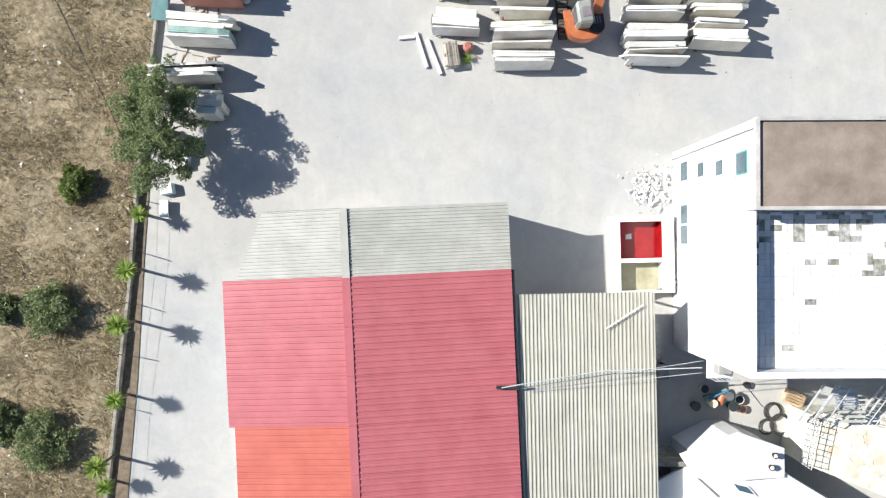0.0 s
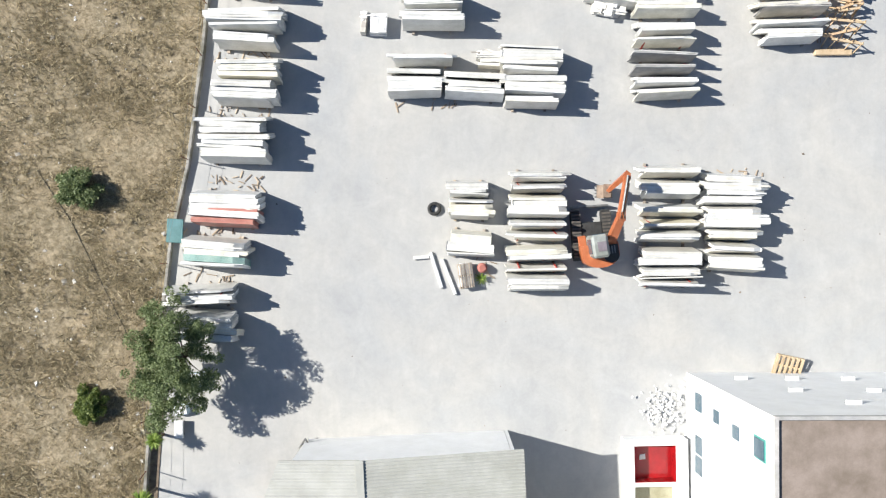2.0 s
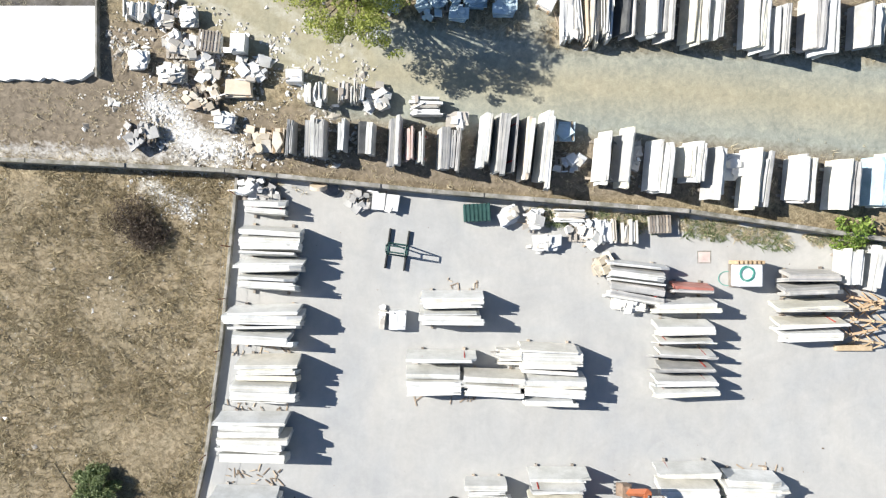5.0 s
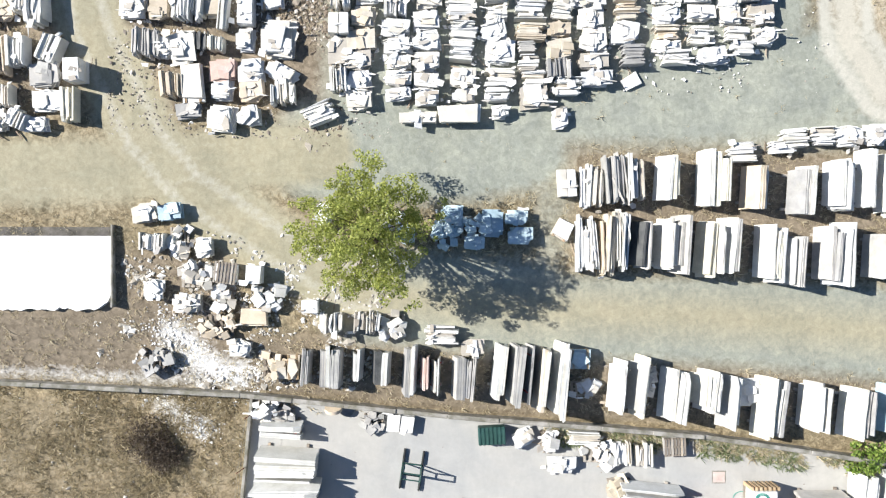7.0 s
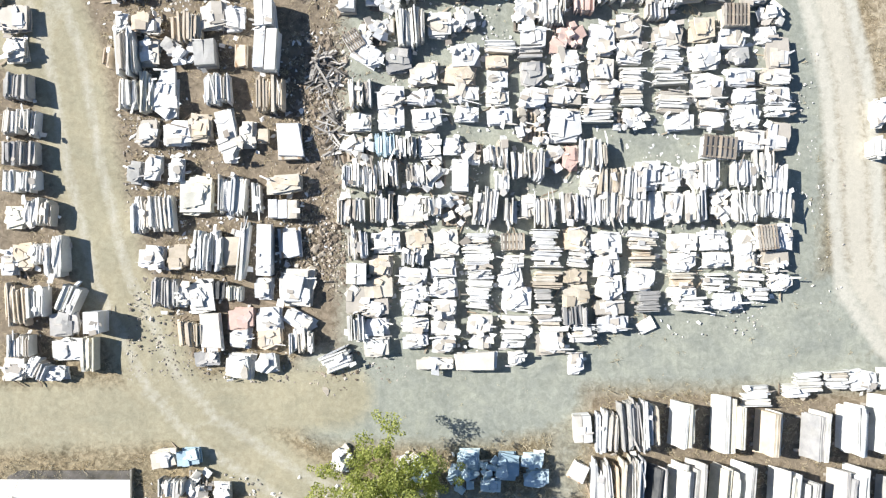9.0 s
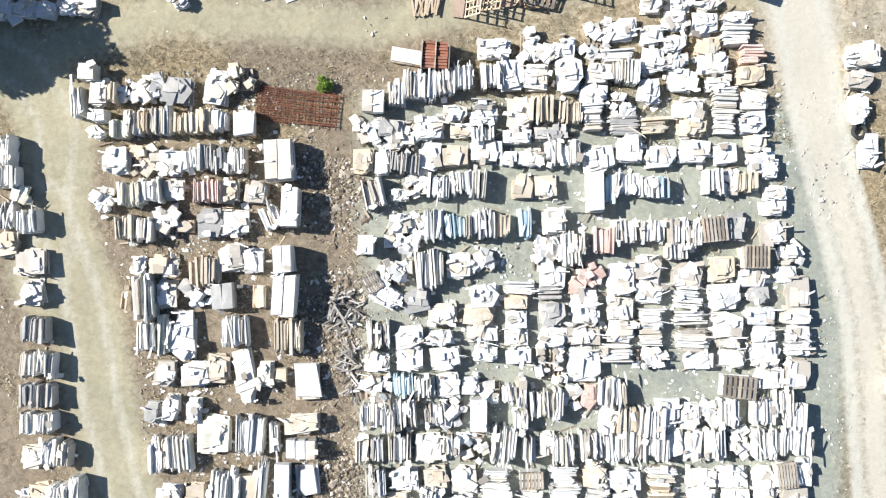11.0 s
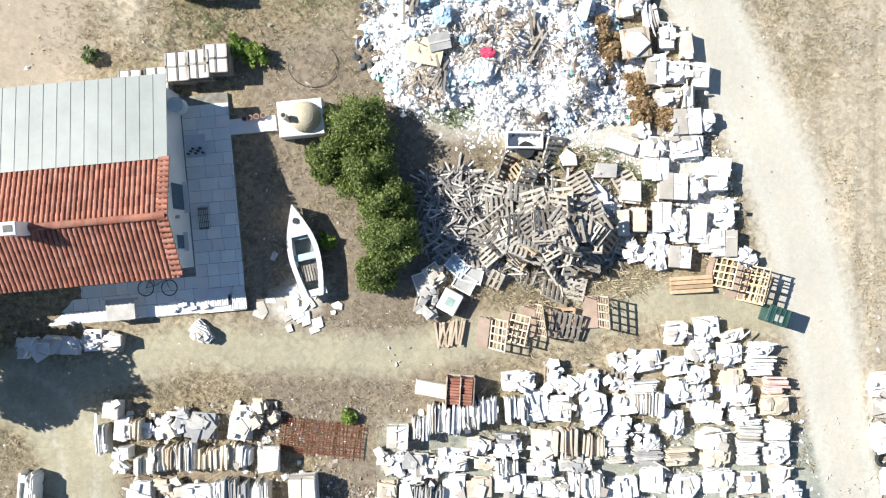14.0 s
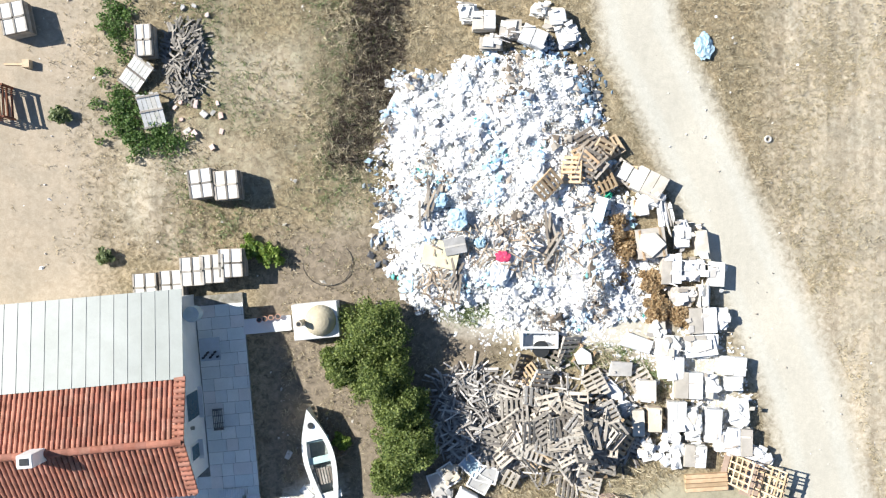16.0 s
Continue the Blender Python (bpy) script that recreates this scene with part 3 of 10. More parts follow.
    hay = ramp_node(n, l, fine.outputs[0], ((0.34, (0.285, 0.246, 0.185)), (0.5, (0.395, 0.348, 0.27)), (0.66, (0.5, 0.452, 0.365)))).outputs[0]
    rows = noise_node(n, l, 1.0, 4, 0.6)
    furrow = n.new("ShaderNodeMapping")
    furrow.inputs["Rotation"].default_value = (0, 0, radians(-14))
    furrow.inputs["Scale"].default_value = (1.5, 0.07, 1)
    l.new(place.outputs["Position"], furrow.inputs[0])
    l.new(furrow.outputs[0], rows.inputs["Vector"])
    hay = mix_node(n, l, "MULTIPLY", 0.5, hay, ramp_node(n, l, rows.outputs[0], ((0.38, (0.62, 0.59, 0.55)), (0.5, (1, 1, 1)), (0.6, (1.18, 1.17, 1.14)))).outputs[0])
    color = mix_node(n, l, "MIX", weight("kind_a", 3), color, mix_node(n, l, "MULTIPLY", 0.8, hay, patch))
    color = mix_node(n, l, "MIX", weight("kind_b", 2), color, leafy)
    color = mix_node(n, l, "MIX", weight("kind_b", 1), color, dirt)
    track = mix_node(n, l, "MULTIPLY", 0.6, mix_node(n, l, "MULTIPLY", 0.25, track, rutted), patch)
    pale = mix_node(n, l, "MULTIPLY", 0.2, pale, rutted)
    slab = mix_node(n, l, "MULTIPLY", 0.14, slab, rutted)
    worn = ramp_node(n, l, fine.outputs[0], ((0.3, (0.45, 0.432, 0.37)), (0.7, (0.53, 0.513, 0.45)))).outputs[0]
    powder = ramp_node(n, l, fine.outputs[0], ((0.3, (0.66, 0.65, 0.63)), (0.7, (0.8, 0.8, 0.79)))).outputs[0]
    gravel = mix_node(n, l, "MULTIPLY", 0.35, gravel, rutted)
    color = mix_node(n, l, "MIX", weight("kind_a", 1), color, gravel)
    color = mix_node(n, l, "MIX", weight("kind_a", 2), color, track)
    color = mix_node(n, l, "MIX", weight("kind_b", 0), color, pale)
    bare = ramp_node(n, l, fine.outputs[0], ((0.3, (0.325, 0.272, 0.203)), (0.7, (0.44, 0.376, 0.295)))).outputs[0]
    color = mix_node(n, l, "MIX", weight("kind_c", 2, 0.6), color, mix_node(n, l, "MULTIPLY", 0.5, bare, patch))
    color = mix_node(n, l, "MIX", weight("kind_c", 0, 0.3), color, worn)
    color = mix_node(n, l, "MIX", weight("kind_c", 1, 0.9), color, powder)
    speck = ramp_node(n, l, tiny.outputs[0], ((0.28, (0.72, 0.72, 0.72)), (0.5, (1, 1, 1)), (0.74, (1.25, 1.25, 1.25)))).outputs[0]
    color = mix_node(n, l, "MULTIPLY", 0.6, color, speck)
    color = mix_node(n, l, "MIX", weight("kind_a", 0, 0.1), color, mix_node(n, l, "MULTIPLY", 0.18, slab, speck))
    l.new(color, bsdf.inputs["Base Color"])
    bsdf.inputs["Roughness"].default_value = 0.95
    bump_to(n, l, bsdf, tiny.outputs[0], 0.25, 0.03)
    return m


ground_mesh.materials.append(ground_material())

# ---- the yard: walls, sheds and the white building ----
def wall_run(name, pts, base_drop, height, thick, label, material=concrete_wall):
    run = tagged(new(name), label, "wall", kind="structure")
    for (ax, ay), (bx, by) in zip(pts, pts[1:]):
        length = math.hypot(bx - ax, by - ay)
        turn = math.degrees(math.atan2(by - ay, bx - ax))
        k = max(1, round(length / 2.5))
        for i in range(k):
            x0, x1 = length * i / k, length * (i + 1) / k
            cx, cy = ax + (bx - ax) * (i + 0.5) / k, ay + (by - ay) * (i + 0.5) / k
            z = land(cx, cy - 0.4 if name == "wall_yard_north" else cy)
            ob = part("wall_panel", box(x0 - length * (i + 0.5) / k, x1 - length * (i + 0.5) / k, -thick / 2, thick / 2, -base_drop, height + rng.uniform(-0.06, 0.06), bevel=0.02), material, run)
            ob.matrix_local = pose(cx, cy, z, 0, 0, turn)
    return run


wall_run("wall_yard_north", [(x, y) for x, y in WALL_LINE[1:6]], 0.1, 0.95, 0.2, "weathered grey concrete boundary wall with a rough top")
wall_run("wall_yard_west", [(interp(YARD_EDGE, y), y) for y in (-30, -11.6, -1, 2, 10.7, 14.2, 19.4, 27.2)], 0.1, 0.3, 0.15, "low grey concrete wall beside the dry field")


def fence():
    run = thing("wire_fence", pose(0, 0, 0), "thin rusty fence posts with slack wire along the wall", "fence")
    last = None
    for i in range(17):
        y = -12 + i * 2.4
        x = interp(YARD_EDGE, y)
        lean = rng.uniform(-0.12, 0.12)
        part("post", tube((x, y, 0.3), (x + lean, y + rng.uniform(-0.1, 0.1), 1.3), 0.022, sides=6), rust, run)
        if last:
            for h in (0.75, 1.2):
                part("wire", tube((last[0], last[1], h), (x + lean, y, h), 0.006, sides=4), steel, run)
        last = (x + lean, y)


fence()

# the large shed: ridge runs south from its front end
SHED = pose(-4.1, 1.66, 0, 0, 0, 2.4)
EAVE, RIDGE, RIGHT, LEFT, LENGTH = 3.85, 4.5, 6.75, 4.95, 26.0


def shed():
    s = tagged(new("shed"), "long shed with a ribbed red and grey metal roof", "shed")
    s.matrix_world = SHED
    fl = 3.15
    part("wall", box(-LEFT + 0.35, -LEFT + 0.5, -LENGTH, -2.9, 0, EAVE - 0.12), white_wall, s)
    part("wall", box(RIGHT - 0.5, RIGHT - 0.35, -LENGTH, -0.15, 0, EAVE - 0.12), white_wall, s)
    bm = bmesh.new()
    add_prism(bm, [(-fl + 0.2, 0), (RIGHT - 0.52, 0), (RIGHT - 0.52, EAVE - 0.14), (0, RIDGE - 0.1), (-fl + 0.2, EAVE + 0.1)], 0.15, 0.3, Matrix.Rotation(radians(90), 4, "X"))
    part("gable_wall", bm, white_wall, s)
    for side, width in ((1, RIGHT), (-1, LEFT)):
        fall = math.degrees(math.atan2(RIDGE - EAVE, width))
        slope = math.hypot(width, RIDGE - EAVE)
        y = 0.0
        while y > -LENGTH:
            grey = y > -2.75
            step = 2.77 if grey else 2.0
            length = slope
            far = None
            if side < 0 and grey:
                length, far = 3.4 + ((step - y) / 2.8) * 1.3, 3.4 + (-y / 2.8) * 1.3
            pitch, depth = (0.14, 0.025) if grey else (0.25, 0.025)
            material = (grey_sheet if side > 0 else pale_sheet) if grey else (orange_roof if side < 0 and y < -7.8 else red_roof)
            bm = sheet_strip(length + (0.25 if (side < 0 and -7.8 < y < -2.7) else 0.0), step + 0.05, pitch, depth, far)
            z = RIDGE - (0.03 if grey else 0.0) + (0.006 if int(-y / 2) % 2 else 0.0)
            ob = part("roof_sheet", bm, material, s)
            ob.matrix_local = pose(0, y - (step if side < 0 else 0), z, 0, fall, 0 if side > 0 else 180) if side > 0 else pose(0, y - step - 0.02, z, 0, fall, 180)
            y -= step
    part("ridge_cap", prism([(-0.16, 0), (0.16, 0), (0.16, -2.8), (-0.16, -2.8)], RIDGE - 0.02, RIDGE + 0.03), grey_sheet, s, "grey folded ridge cap")
    for y0 in range(12):
        part("ridge_cap", prism([(-0.17, -2.8 - y0 * 2), (0.17, -2.8 - y0 * 2), (0.17, -4.78 - y0 * 2), (-0.17, -4.78 - y0 * 2)], RIDGE - 0.02, RIDGE + 0.03), red_roof, s, "red folded ridge cap")
    part("gutter", box(RIGHT - 0.02, RIGHT + 0.13, -LENGTH, -2.8, EAVE - 0.16, EAVE - 0.05), dark_void, s, "dark eaves gutter")


shed()


def lean_to():
    s = tagged(new("lean_to_shed"), "low open lean-to with a pale ribbed roof", "shed")
    s.matrix_world = pose(2.95, -1.9, 0, 0, 0, 0.9)
    for i in range(6):
        ob = part("roof_sheet", sheet_strip(24.0, 0.99, 0.165, 0.035), cream_sheet, s)
        ob.matrix_local = pose((i + 1) * 0.97, 0, 3.62 - 0.02 * i + 0.005 * (i % 2), 0, 0, -90)
    part("wall", box(5.4, 5.55, -24, -5.0, 0, 3.4), white_wall, s)
    for y in (-0.3, -4, -8):
        part("post", tube((0.25, y, 0), (0.25, y, 3.55), 0.06), steel, s)
        part("post", tube((5.45, y, 0), (5.45, y, 3.45), 0.06), steel, s)


lean_to()


def mast():
    s = thing("fallen_mast", pose(0, 0, 0), "long thin metal mast lying over the roofs with slack cables", "mast")
    a, b = Vector((2.31, -5.68, 4.15)), Vector((10.44, -4.86, 4.35))
    c = (a + b) / 2 + Vector((0, 0.25, -0.1))
    part("pole", tube(a, c, 0.032), galvanised, s)
    part("pole", tube(c, b, 0.03, 0.025), galvanised, s)
    part("cable", tube(a + Vector((0.6, -0.1, -0.1)), b + Vector((0, 0.3, 0.1)), 0.014, sides=5), galvanised, s)
    part("cable", tube(a + Vector((1.0, -0.2, -0.25)), b + Vector((0, -0.2, 0.0)), 0.014, sides=5), galvanised, s)
    part("bracket", box(-0.5, 0.5, -0.06, 0.06, -0.2, 0.02, m=Matrix.Translation(a + Vector((0.3, 0, 0)))), dark_void, s)
    p = thing("white_pipe", pose(0, 0, 0), "white plastic pipe lying on the ribbed roof", "pipe")
    part("pipe_run", tube((6.69, -3.33, 3.72), (8.24, -2.35, 3.7), 0.028), white_wall, p)


mast()


def basin():
    s = tagged(new("settling_basin"), "white concrete settling basin with red and drab cells", "basin")
    s.matrix_world = pose(9.05, -0.35, 0, 0, 0, 1.0)
    x0, x1, y0, y1, h = -1.45, 1.45, -1.7, 1.85, 0.75
    part("wall", box(x0, x0 + 0.45, y0, y1, 0, h, bevel=0.02), white_wall, s)
    part("wall", box(x1 - 0.55, x1, y0, y1, 0, h, bevel=0.02), white_wall, s)
    for a, b in ((y0, y0 + 0.12), (-0.3, -0.1), (y1 - 0.28, y1)):
        part("wall", box(x0 + 0.45, x1 - 0.55, a, b, 0, h, bevel=0.02), white_wall, s)
    red = surface("red_lining", (0.27, 0.007, 0.01), (0.36, 0.012, 0.015), 2, 20, 0.15, bump=0.03)
    part("lining", box(x0 + 0.45, x1 - 0.55, -0.1, y1 - 0.28, 0, 0.08), red, s, "glossy red basin floor")
    for a, b, c, d in ((x0 + 0.45, x0 + 0.47, -0.1, y1 - 0.28), (x1 - 0.57, x1 - 0.55, -0.1, y1 - 0.28), (x0 + 0.47, x1 - 0.57, -0.1, -0.08), (x0 + 0.47, x1 - 0.57, y1 - 0.3, y1 - 0.28)):
        part("lining", box(a, b, c, d, 0.08, h - 0.05), red, s, "glossy red basin side")
    part("sludge", box(x0 + 0.45, x1 - 0.55, y0 + 0.12, -0.3, 0, 0.06), surface("sludge", (0.32, 0.3, 0.2), (0.42, 0.4, 0.29), 2, 20, 0.8), s, "drab dried sludge")
    part("sack_scrap", prism([(-0.6, 1.0), (-0.35, 1.05), (-0.33, 0.8), (-0.62, 0.78)], 0.085, 0.11), white_wall, s)
    ramp = thing("loading_ramp", pose(5.36, -1.57, 0.0, 0, 0, 0), "sloping steel rails leaning to the basin", "ramp")
    part("rail", tube((2.84, -1.18, 0.25), (7.23, 1.03, 0.9), 0.07), steel, ramp)


basin()


def window(parent, x, y, z, w, h, normal, shutter=None, sill=True):
    """A window on a west (x-) or north (y+) face: recessed pane, frame and sill."""
    # local: x along the wall, -y out of the wall
    m = pose(x, y, z, 0, 0, {"w": -90, "n": 180, "e": 90, "s": 0}[normal])
    f = part("window", box(-w / 2 - 0.06, w / 2 + 0.06, -0.035, 0.0, -0.06, h + 0.06), shutter or white_wall, parent)
    f.matrix_local = m
    part("pane", box(-w / 2, w / 2, -0.06, -0.036, 0, h), glass_dark, f)
    if sill:
        part("sill", box(-w / 2 - 0.12, w / 2 + 0.12, -0.22, 0.0, -0.13, -0.065), white_wall, f)
    return f


def building():
    s = tagged(new("house"), "three-storey white rendered building with a parapet terrace", "building")
    X, Y0, Y1, TOP = 10.66, -4.55, 4.45, 9.14
    E = 26.0
    teal = surface("teal_frame", (0.05, 0.3, 0.27), (0.08, 0.36, 0.32), 3, 20, 0.4)
    part("wall", box(X, E, Y0, 1.32, 0, 7.75), white_wall, s)
    part("penthouse_wall", box(X, E, 1.33, Y1, 0, 8.95), white_wall, s)
    part("penthouse_roof", box(X + 0.12, E, 1.43, Y1 - 0.11, 8.95, 9.02), brown_roof, s, "brown felt roof behind a white kerb")
    for a in ((X - 0.03, X + 0.11, 1.3, Y1 + 0.03), (X + 0.11, E, 1.3, 1.42), (X + 0.11, E, Y1 - 0.1, Y1 + 0.03)):
        part("kerb", box(*a, 8.95, TOP), grey_stone, s)
    for a in ((X - 0.02, X + 0.2, Y0, 1.3), (X + 0.2, E, Y0, Y0 + 0.22)):
        part("parapet", box(*a, 7.75, 8.6), white_wall, s)
    tiles = surface("terrace_tile", (0.74, 0.74, 0.73), (0.84, 0.84, 0.84), 3, 30, 0.5, tints=((1, 1, 1), (0.97, 0.97, 0.98), (1, 1, 1), (0.93, 0.92, 0.9), (1, 1, 1), (1, 1, 1)), stain=0.1, stain_scale=1.1)
    dirty = surface("blackened_tile", (0.16, 0.16, 0.16), (0.66, 0.65, 0.63), 4, 30, 0.8, stain=0.5, stain_scale=3.0)
    tile_block, dark_block = mesh_of("tile", box(-0.5, 0.5, -0.5, 0.5, 0, 1), tiles), mesh_of("tile", box(-0.5, 0.5, -0.5, 0.5, 0, 1), dirty)
    part("terrace_bed", box(X + 0.2, E, Y0 + 0.22, 1.3, 7.75, 7.79), surface("mossy_bed", (0.36, 0.36, 0.36), (0.6, 0.59, 0.57), 3, 30, 0.95), s)
    nx, ny, cell = 15, 14, 0.41
    for i in range(nx):
        for j in range(ny):
            x0, y0 = X + 0.22 + i * cell, Y0 + 0.24 + j * cell
            flat = (i + j) % 2 == 0
            for k in (0, 1):
                x, y, w, d = (x0 + cell / 2, y0 + (k + 0.5) * cell / 2, cell, cell / 2) if flat else (x0 + (k + 0.5) * cell / 2, y0 + cell / 2, cell / 2, cell)
                d = min(d, 2 * (1.29 - y))
                if d < 0.06:
                    continue
                edge = max(0.0, 1 - (1.3 - y) / 1.1, 0.8 - (x - X) / 0.9)
                worn = 1.1 * noise.noise((x * 0.8, y * 2.6, 3)) + 0.6 * edge + (0.08 if y > -1.2 else -0.3)
                piece("tile", dark_block if worn > 0.24 and rng.random() < 0.36 else tile_block, s, scaled(x, y, 7.79, w - 0.012, d - 0.012, 0.02 + rng.uniform(0, 0.008)))
    part("terrace_rest", box(X + 6.4, E, Y0 + 0.24, 1.29, 7.79, 7.81), tiles, s)
    for y, z, h, w in ((3.25, 3.5, 0.6, 0.55), (3.1, 5.5, 0.65, 0.55), (3.05, 7.5, 0.8, 0.7), (3.4, 1.3, 0.8, 0.8), (1.5, 1.3, 0.8, 0.8), (0.6, 1.3, 0.8, 0.8)):
        window(s, X, y, z, w, h, "w", teal if z > 7 else None, z > 5)
    for x, z in ((12.4, 1.9), (14.6, 2.0), (17.0, 2.1), (16.6, 4.7), (19.0, 4.8), (18.7, 6.9), (13.5, 4.6), (14.5, 7.0)):
        vent = part("vent_hood", box(x - 0.28, x + 0.28, Y1, Y1 + 0.16, z, z + 0.1), white_wall, s)
        part("vent_grille", box(x - 0.2, x + 0.2, Y1 + 0.002, Y1 + 0.02, z - 0.22, z), dark_void, vent)
    part("drainpipe", tube((X - 0.08, Y1 - 0.3, 0), (X - 0.08, Y1 - 0.3, 8.9), 0.05), white_wall, s)
    part("gutter", tube((X + 0.4, Y0 - 0.12, 6.9), (X + 4.3, Y0 - 0.12, 6.9), 0.08, sides=10), rust, s, "brown metal gutter")
    balcony = part("platform", box(X + 0.02, X + 1.05, Y0 - 0.75, Y0, 4.2, 4.32), white_wall, s, "small white balcony slab")
    for i in range(6):
        part("rail_bar", box(X + 0.06 + i * 0.19, X + 0.09 + i * 0.19, Y0 - 0.73, Y0 - 0.7, 4.32, 5.1), galvanised, balcony)
    part("rail_top", box(X + 0.04, X + 1.04, Y0 - 0.74, Y0 - 0.69, 5.1, 5.14), galvanised, balcony)
    part("cooler", box(X + 0.25, X + 0.8, Y0 - 0.5, Y0 - 0.12, 4.322, 4.9, bevel=0.03), grey_stone, balcony, "boxy air conditioner")


building()


def courtyard():
    wing = tagged(new("annex"), "low white annex with a pitched entrance roof and a skylight", "annex")
    part("wall", prism([(10.5, -18), (10.5, -9.5), (14.3, -9.5), (18.4, -12.0), (18.4, -18)], 0, 2.85), white_wall, wing)
    part("porch_wall", prism([(10.55, -9.5), (10.55, -8.75), (12.1, -8.0), (12.8, -7.95), (14.25, -8.6), (14.25, -9.5)], 0, 2.9), white_wall, wing)
    for quad in (((9.95, -8.75, 3.02), (10.6, -9.75, 3.02), (12.3, -9.75, 3.4), (12.3, -7.72, 3.4)), ((12.3, -7.72, 3.4), (12.3, -9.75, 3.4), (14.4, -9.75, 3.02), (14.4, -8.5, 3.02))):
        bm = bmesh.new()
        high, low = [bm.verts.new(p) for p in quad], [bm.verts.new((x, y, z - 0.1)) for x, y, z in quad]
        bm.faces.new(high)
        bm.faces.new(low[::-1])
        for i in range(4):
            bm.faces.new((low[i], low[(i + 1) % 4], high[(i + 1) % 4], high[i]))
        bmesh.ops.recalc_face_normals(bm, faces=bm.faces[:])
        part("porch_roof", bm, white_wall, wing, "low pitched white roof")
    part("side_wall", box(8.55, 10.48, -9.4, -9.2, 0, 2.6), concrete_wall, wing)
    part("low_roof", prism([(8.6, -18), (8.6, -10.4), (10.48, -9.42), (10.48, -18)], 2.2, 2.4), white_wall, wing)
    sky_light = part("skylight", prism([(12.1, -9.95), (12.9, -10.15), (13.3, -10.6), (12.5, -10.4)], 2.852, 2.95), white_wall, wing)
    part("pane", prism([(12.24, -10.02), (12.85, -10.18), (13.15, -10.5), (12.5, -10.32)], 2.951, 2.965), glass_dark, sky_light)
    part("batten", box(-0.6, 0.6, -0.03, 0.03, 0, 0.05, m=pose(11.2, -10.2, 2.86, 0, 0, -42)), concrete_wall, wing)
    for x, y in ((13.9, -8.75), (13.75, -9.25)):
        pot = thing("flower_pot", pose(x, y, 3.12), "small dark flower pot on the white roof", "pot", "roof pots")
        part("pot_body", tube((0, 0, 0), (0, 0, 0.22), 0.09, 0.13, 12), black_rubber, pot)
        part("bloom", tube((0, 0, 0.22), (0, 0, 0.3), 0.1, 0.05, 9), pink_stone, pot)
    deck = tagged(new("stone_terrace"), "crazy-paved terrace of pale irregular stones", "terrace", kind="structure")
    part("deck_slab", prism([(15.55, -9.4), (16.0, -7.3), (26, -7.3), (26, -14), (20.4, -11.4)], 0, 2.0), cream_stone, deck)
    inside = lambda x, y: y < -7.45 and x > 15.55 + (y + 9.4) * 0.21 + 0.2 and y > -9.3 - (x - 15.55) * 0.41 + 0.2
    for i in range(14):
        for j in range(12):
            x, y = 15.6 + i * 0.46 + (j % 2) * 0.2 + rng.uniform(-0.07, 0.07), -12.6 + j * 0.46 + rng.uniform(-0.07, 0.07)
            if inside(x, y):
                piece("paving_stone", rng.choice(FLAG_SET[rng.choice("yyyt")]), deck, scaled(x, y, 2.0, 0.6, 0.6, 0.03 + rng.uniform(0, 0.012), rng.uniform(0, 360)))
    stair = thing("metal_stair", pose(0, 0, 0), "outdoor galvanised steel stair with a mesh rail", "stair")
    for i in range(11):
        part("tread", box(15.9 + i * 0.12, 16.9 + i * 0.12, -5.95 - i * 0.14, -5.85 - i * 0.14, 4.0 - i * 0.17, 4.03 - i * 0.17), galvanised, stair)
    for i in range(9):
        y = -5.8 - i * 0.2
        part("platform_bar", box(16.6, 17.9, y - 0.06, y + 0.06, 2.9, 2.94), grey_sheet, stair)
    for x in (15.5, 16.15, 17.95, 18.3):
        part("stringer", tube((x + 0.25, -5.7, 3.7), (x - 0.2, -7.5, 2.4), 0.05), galvanised, stair)
        part("handrail", tube((x + 0.25, -5.7, 4.5), (x - 0.2, -7.5, 3.3), 0.025), galvanised, stair)
        for i in range(7):
            f = i / 6
            part("baluster", tube((x + 0.25 - 0.45 * f, -5.7 - 1.8 * f, 3.7 - 1.3 * f), (x + 0.25 - 0.45 * f, -5.7 - 1.8 * f, 4.5 - 1.2 * f), 0.014, sides=5), galvanised, stair)
    rail = thing("mesh_railing", pose(0, 0, 0), "thin galvanised mesh railing along the terrace edge", "railing")
    for i in range(9):
        y = -7.4 - i * 0.25
        part("post", tube((16.0 + 0.21 * (y + 7.3), y, 2.0), (15.95 + 0.21 * (y + 7.3), y, 3.0), 0.018, sides=5), galvanised, rail)
    for h in (2.25, 2.5, 2.75, 3.0):
        part("bar", tube((16.0, -7.35, h), (15.55, -9.45, h), 0.014, sides=5), galvanised, rail)
    machine = thing("mixer_machine", pose(12.55, -6.95, 0, 0, 0, 20), "small cluttered workshop machine with orange and green parts", "machine")
    part("bed", box(-0.55, 0.6, -0.3, 0.3, 0.25, 0.4, bevel=0.03), surface("machine_green", (0.12, 0.3, 0.24), (0.2, 0.4, 0.33), 4, 30, 0.5), machine)
    part("motor", tube((-0.35, 0.0, 0.4), (-0.35, 0.0, 0.85), 0.19, sides=14), tan_stone, machine)
    part("drum", tube((-0.05, -0.2, 0.55), (0.25, 0.2, 0.6), 0.16, sides=14), orange_paint, machine)
    part("hopper", tube((0.45, 0.05, 0.4), (0.45, 0.05, 0.8), 0.1, 0.22, 12), steel, machine)
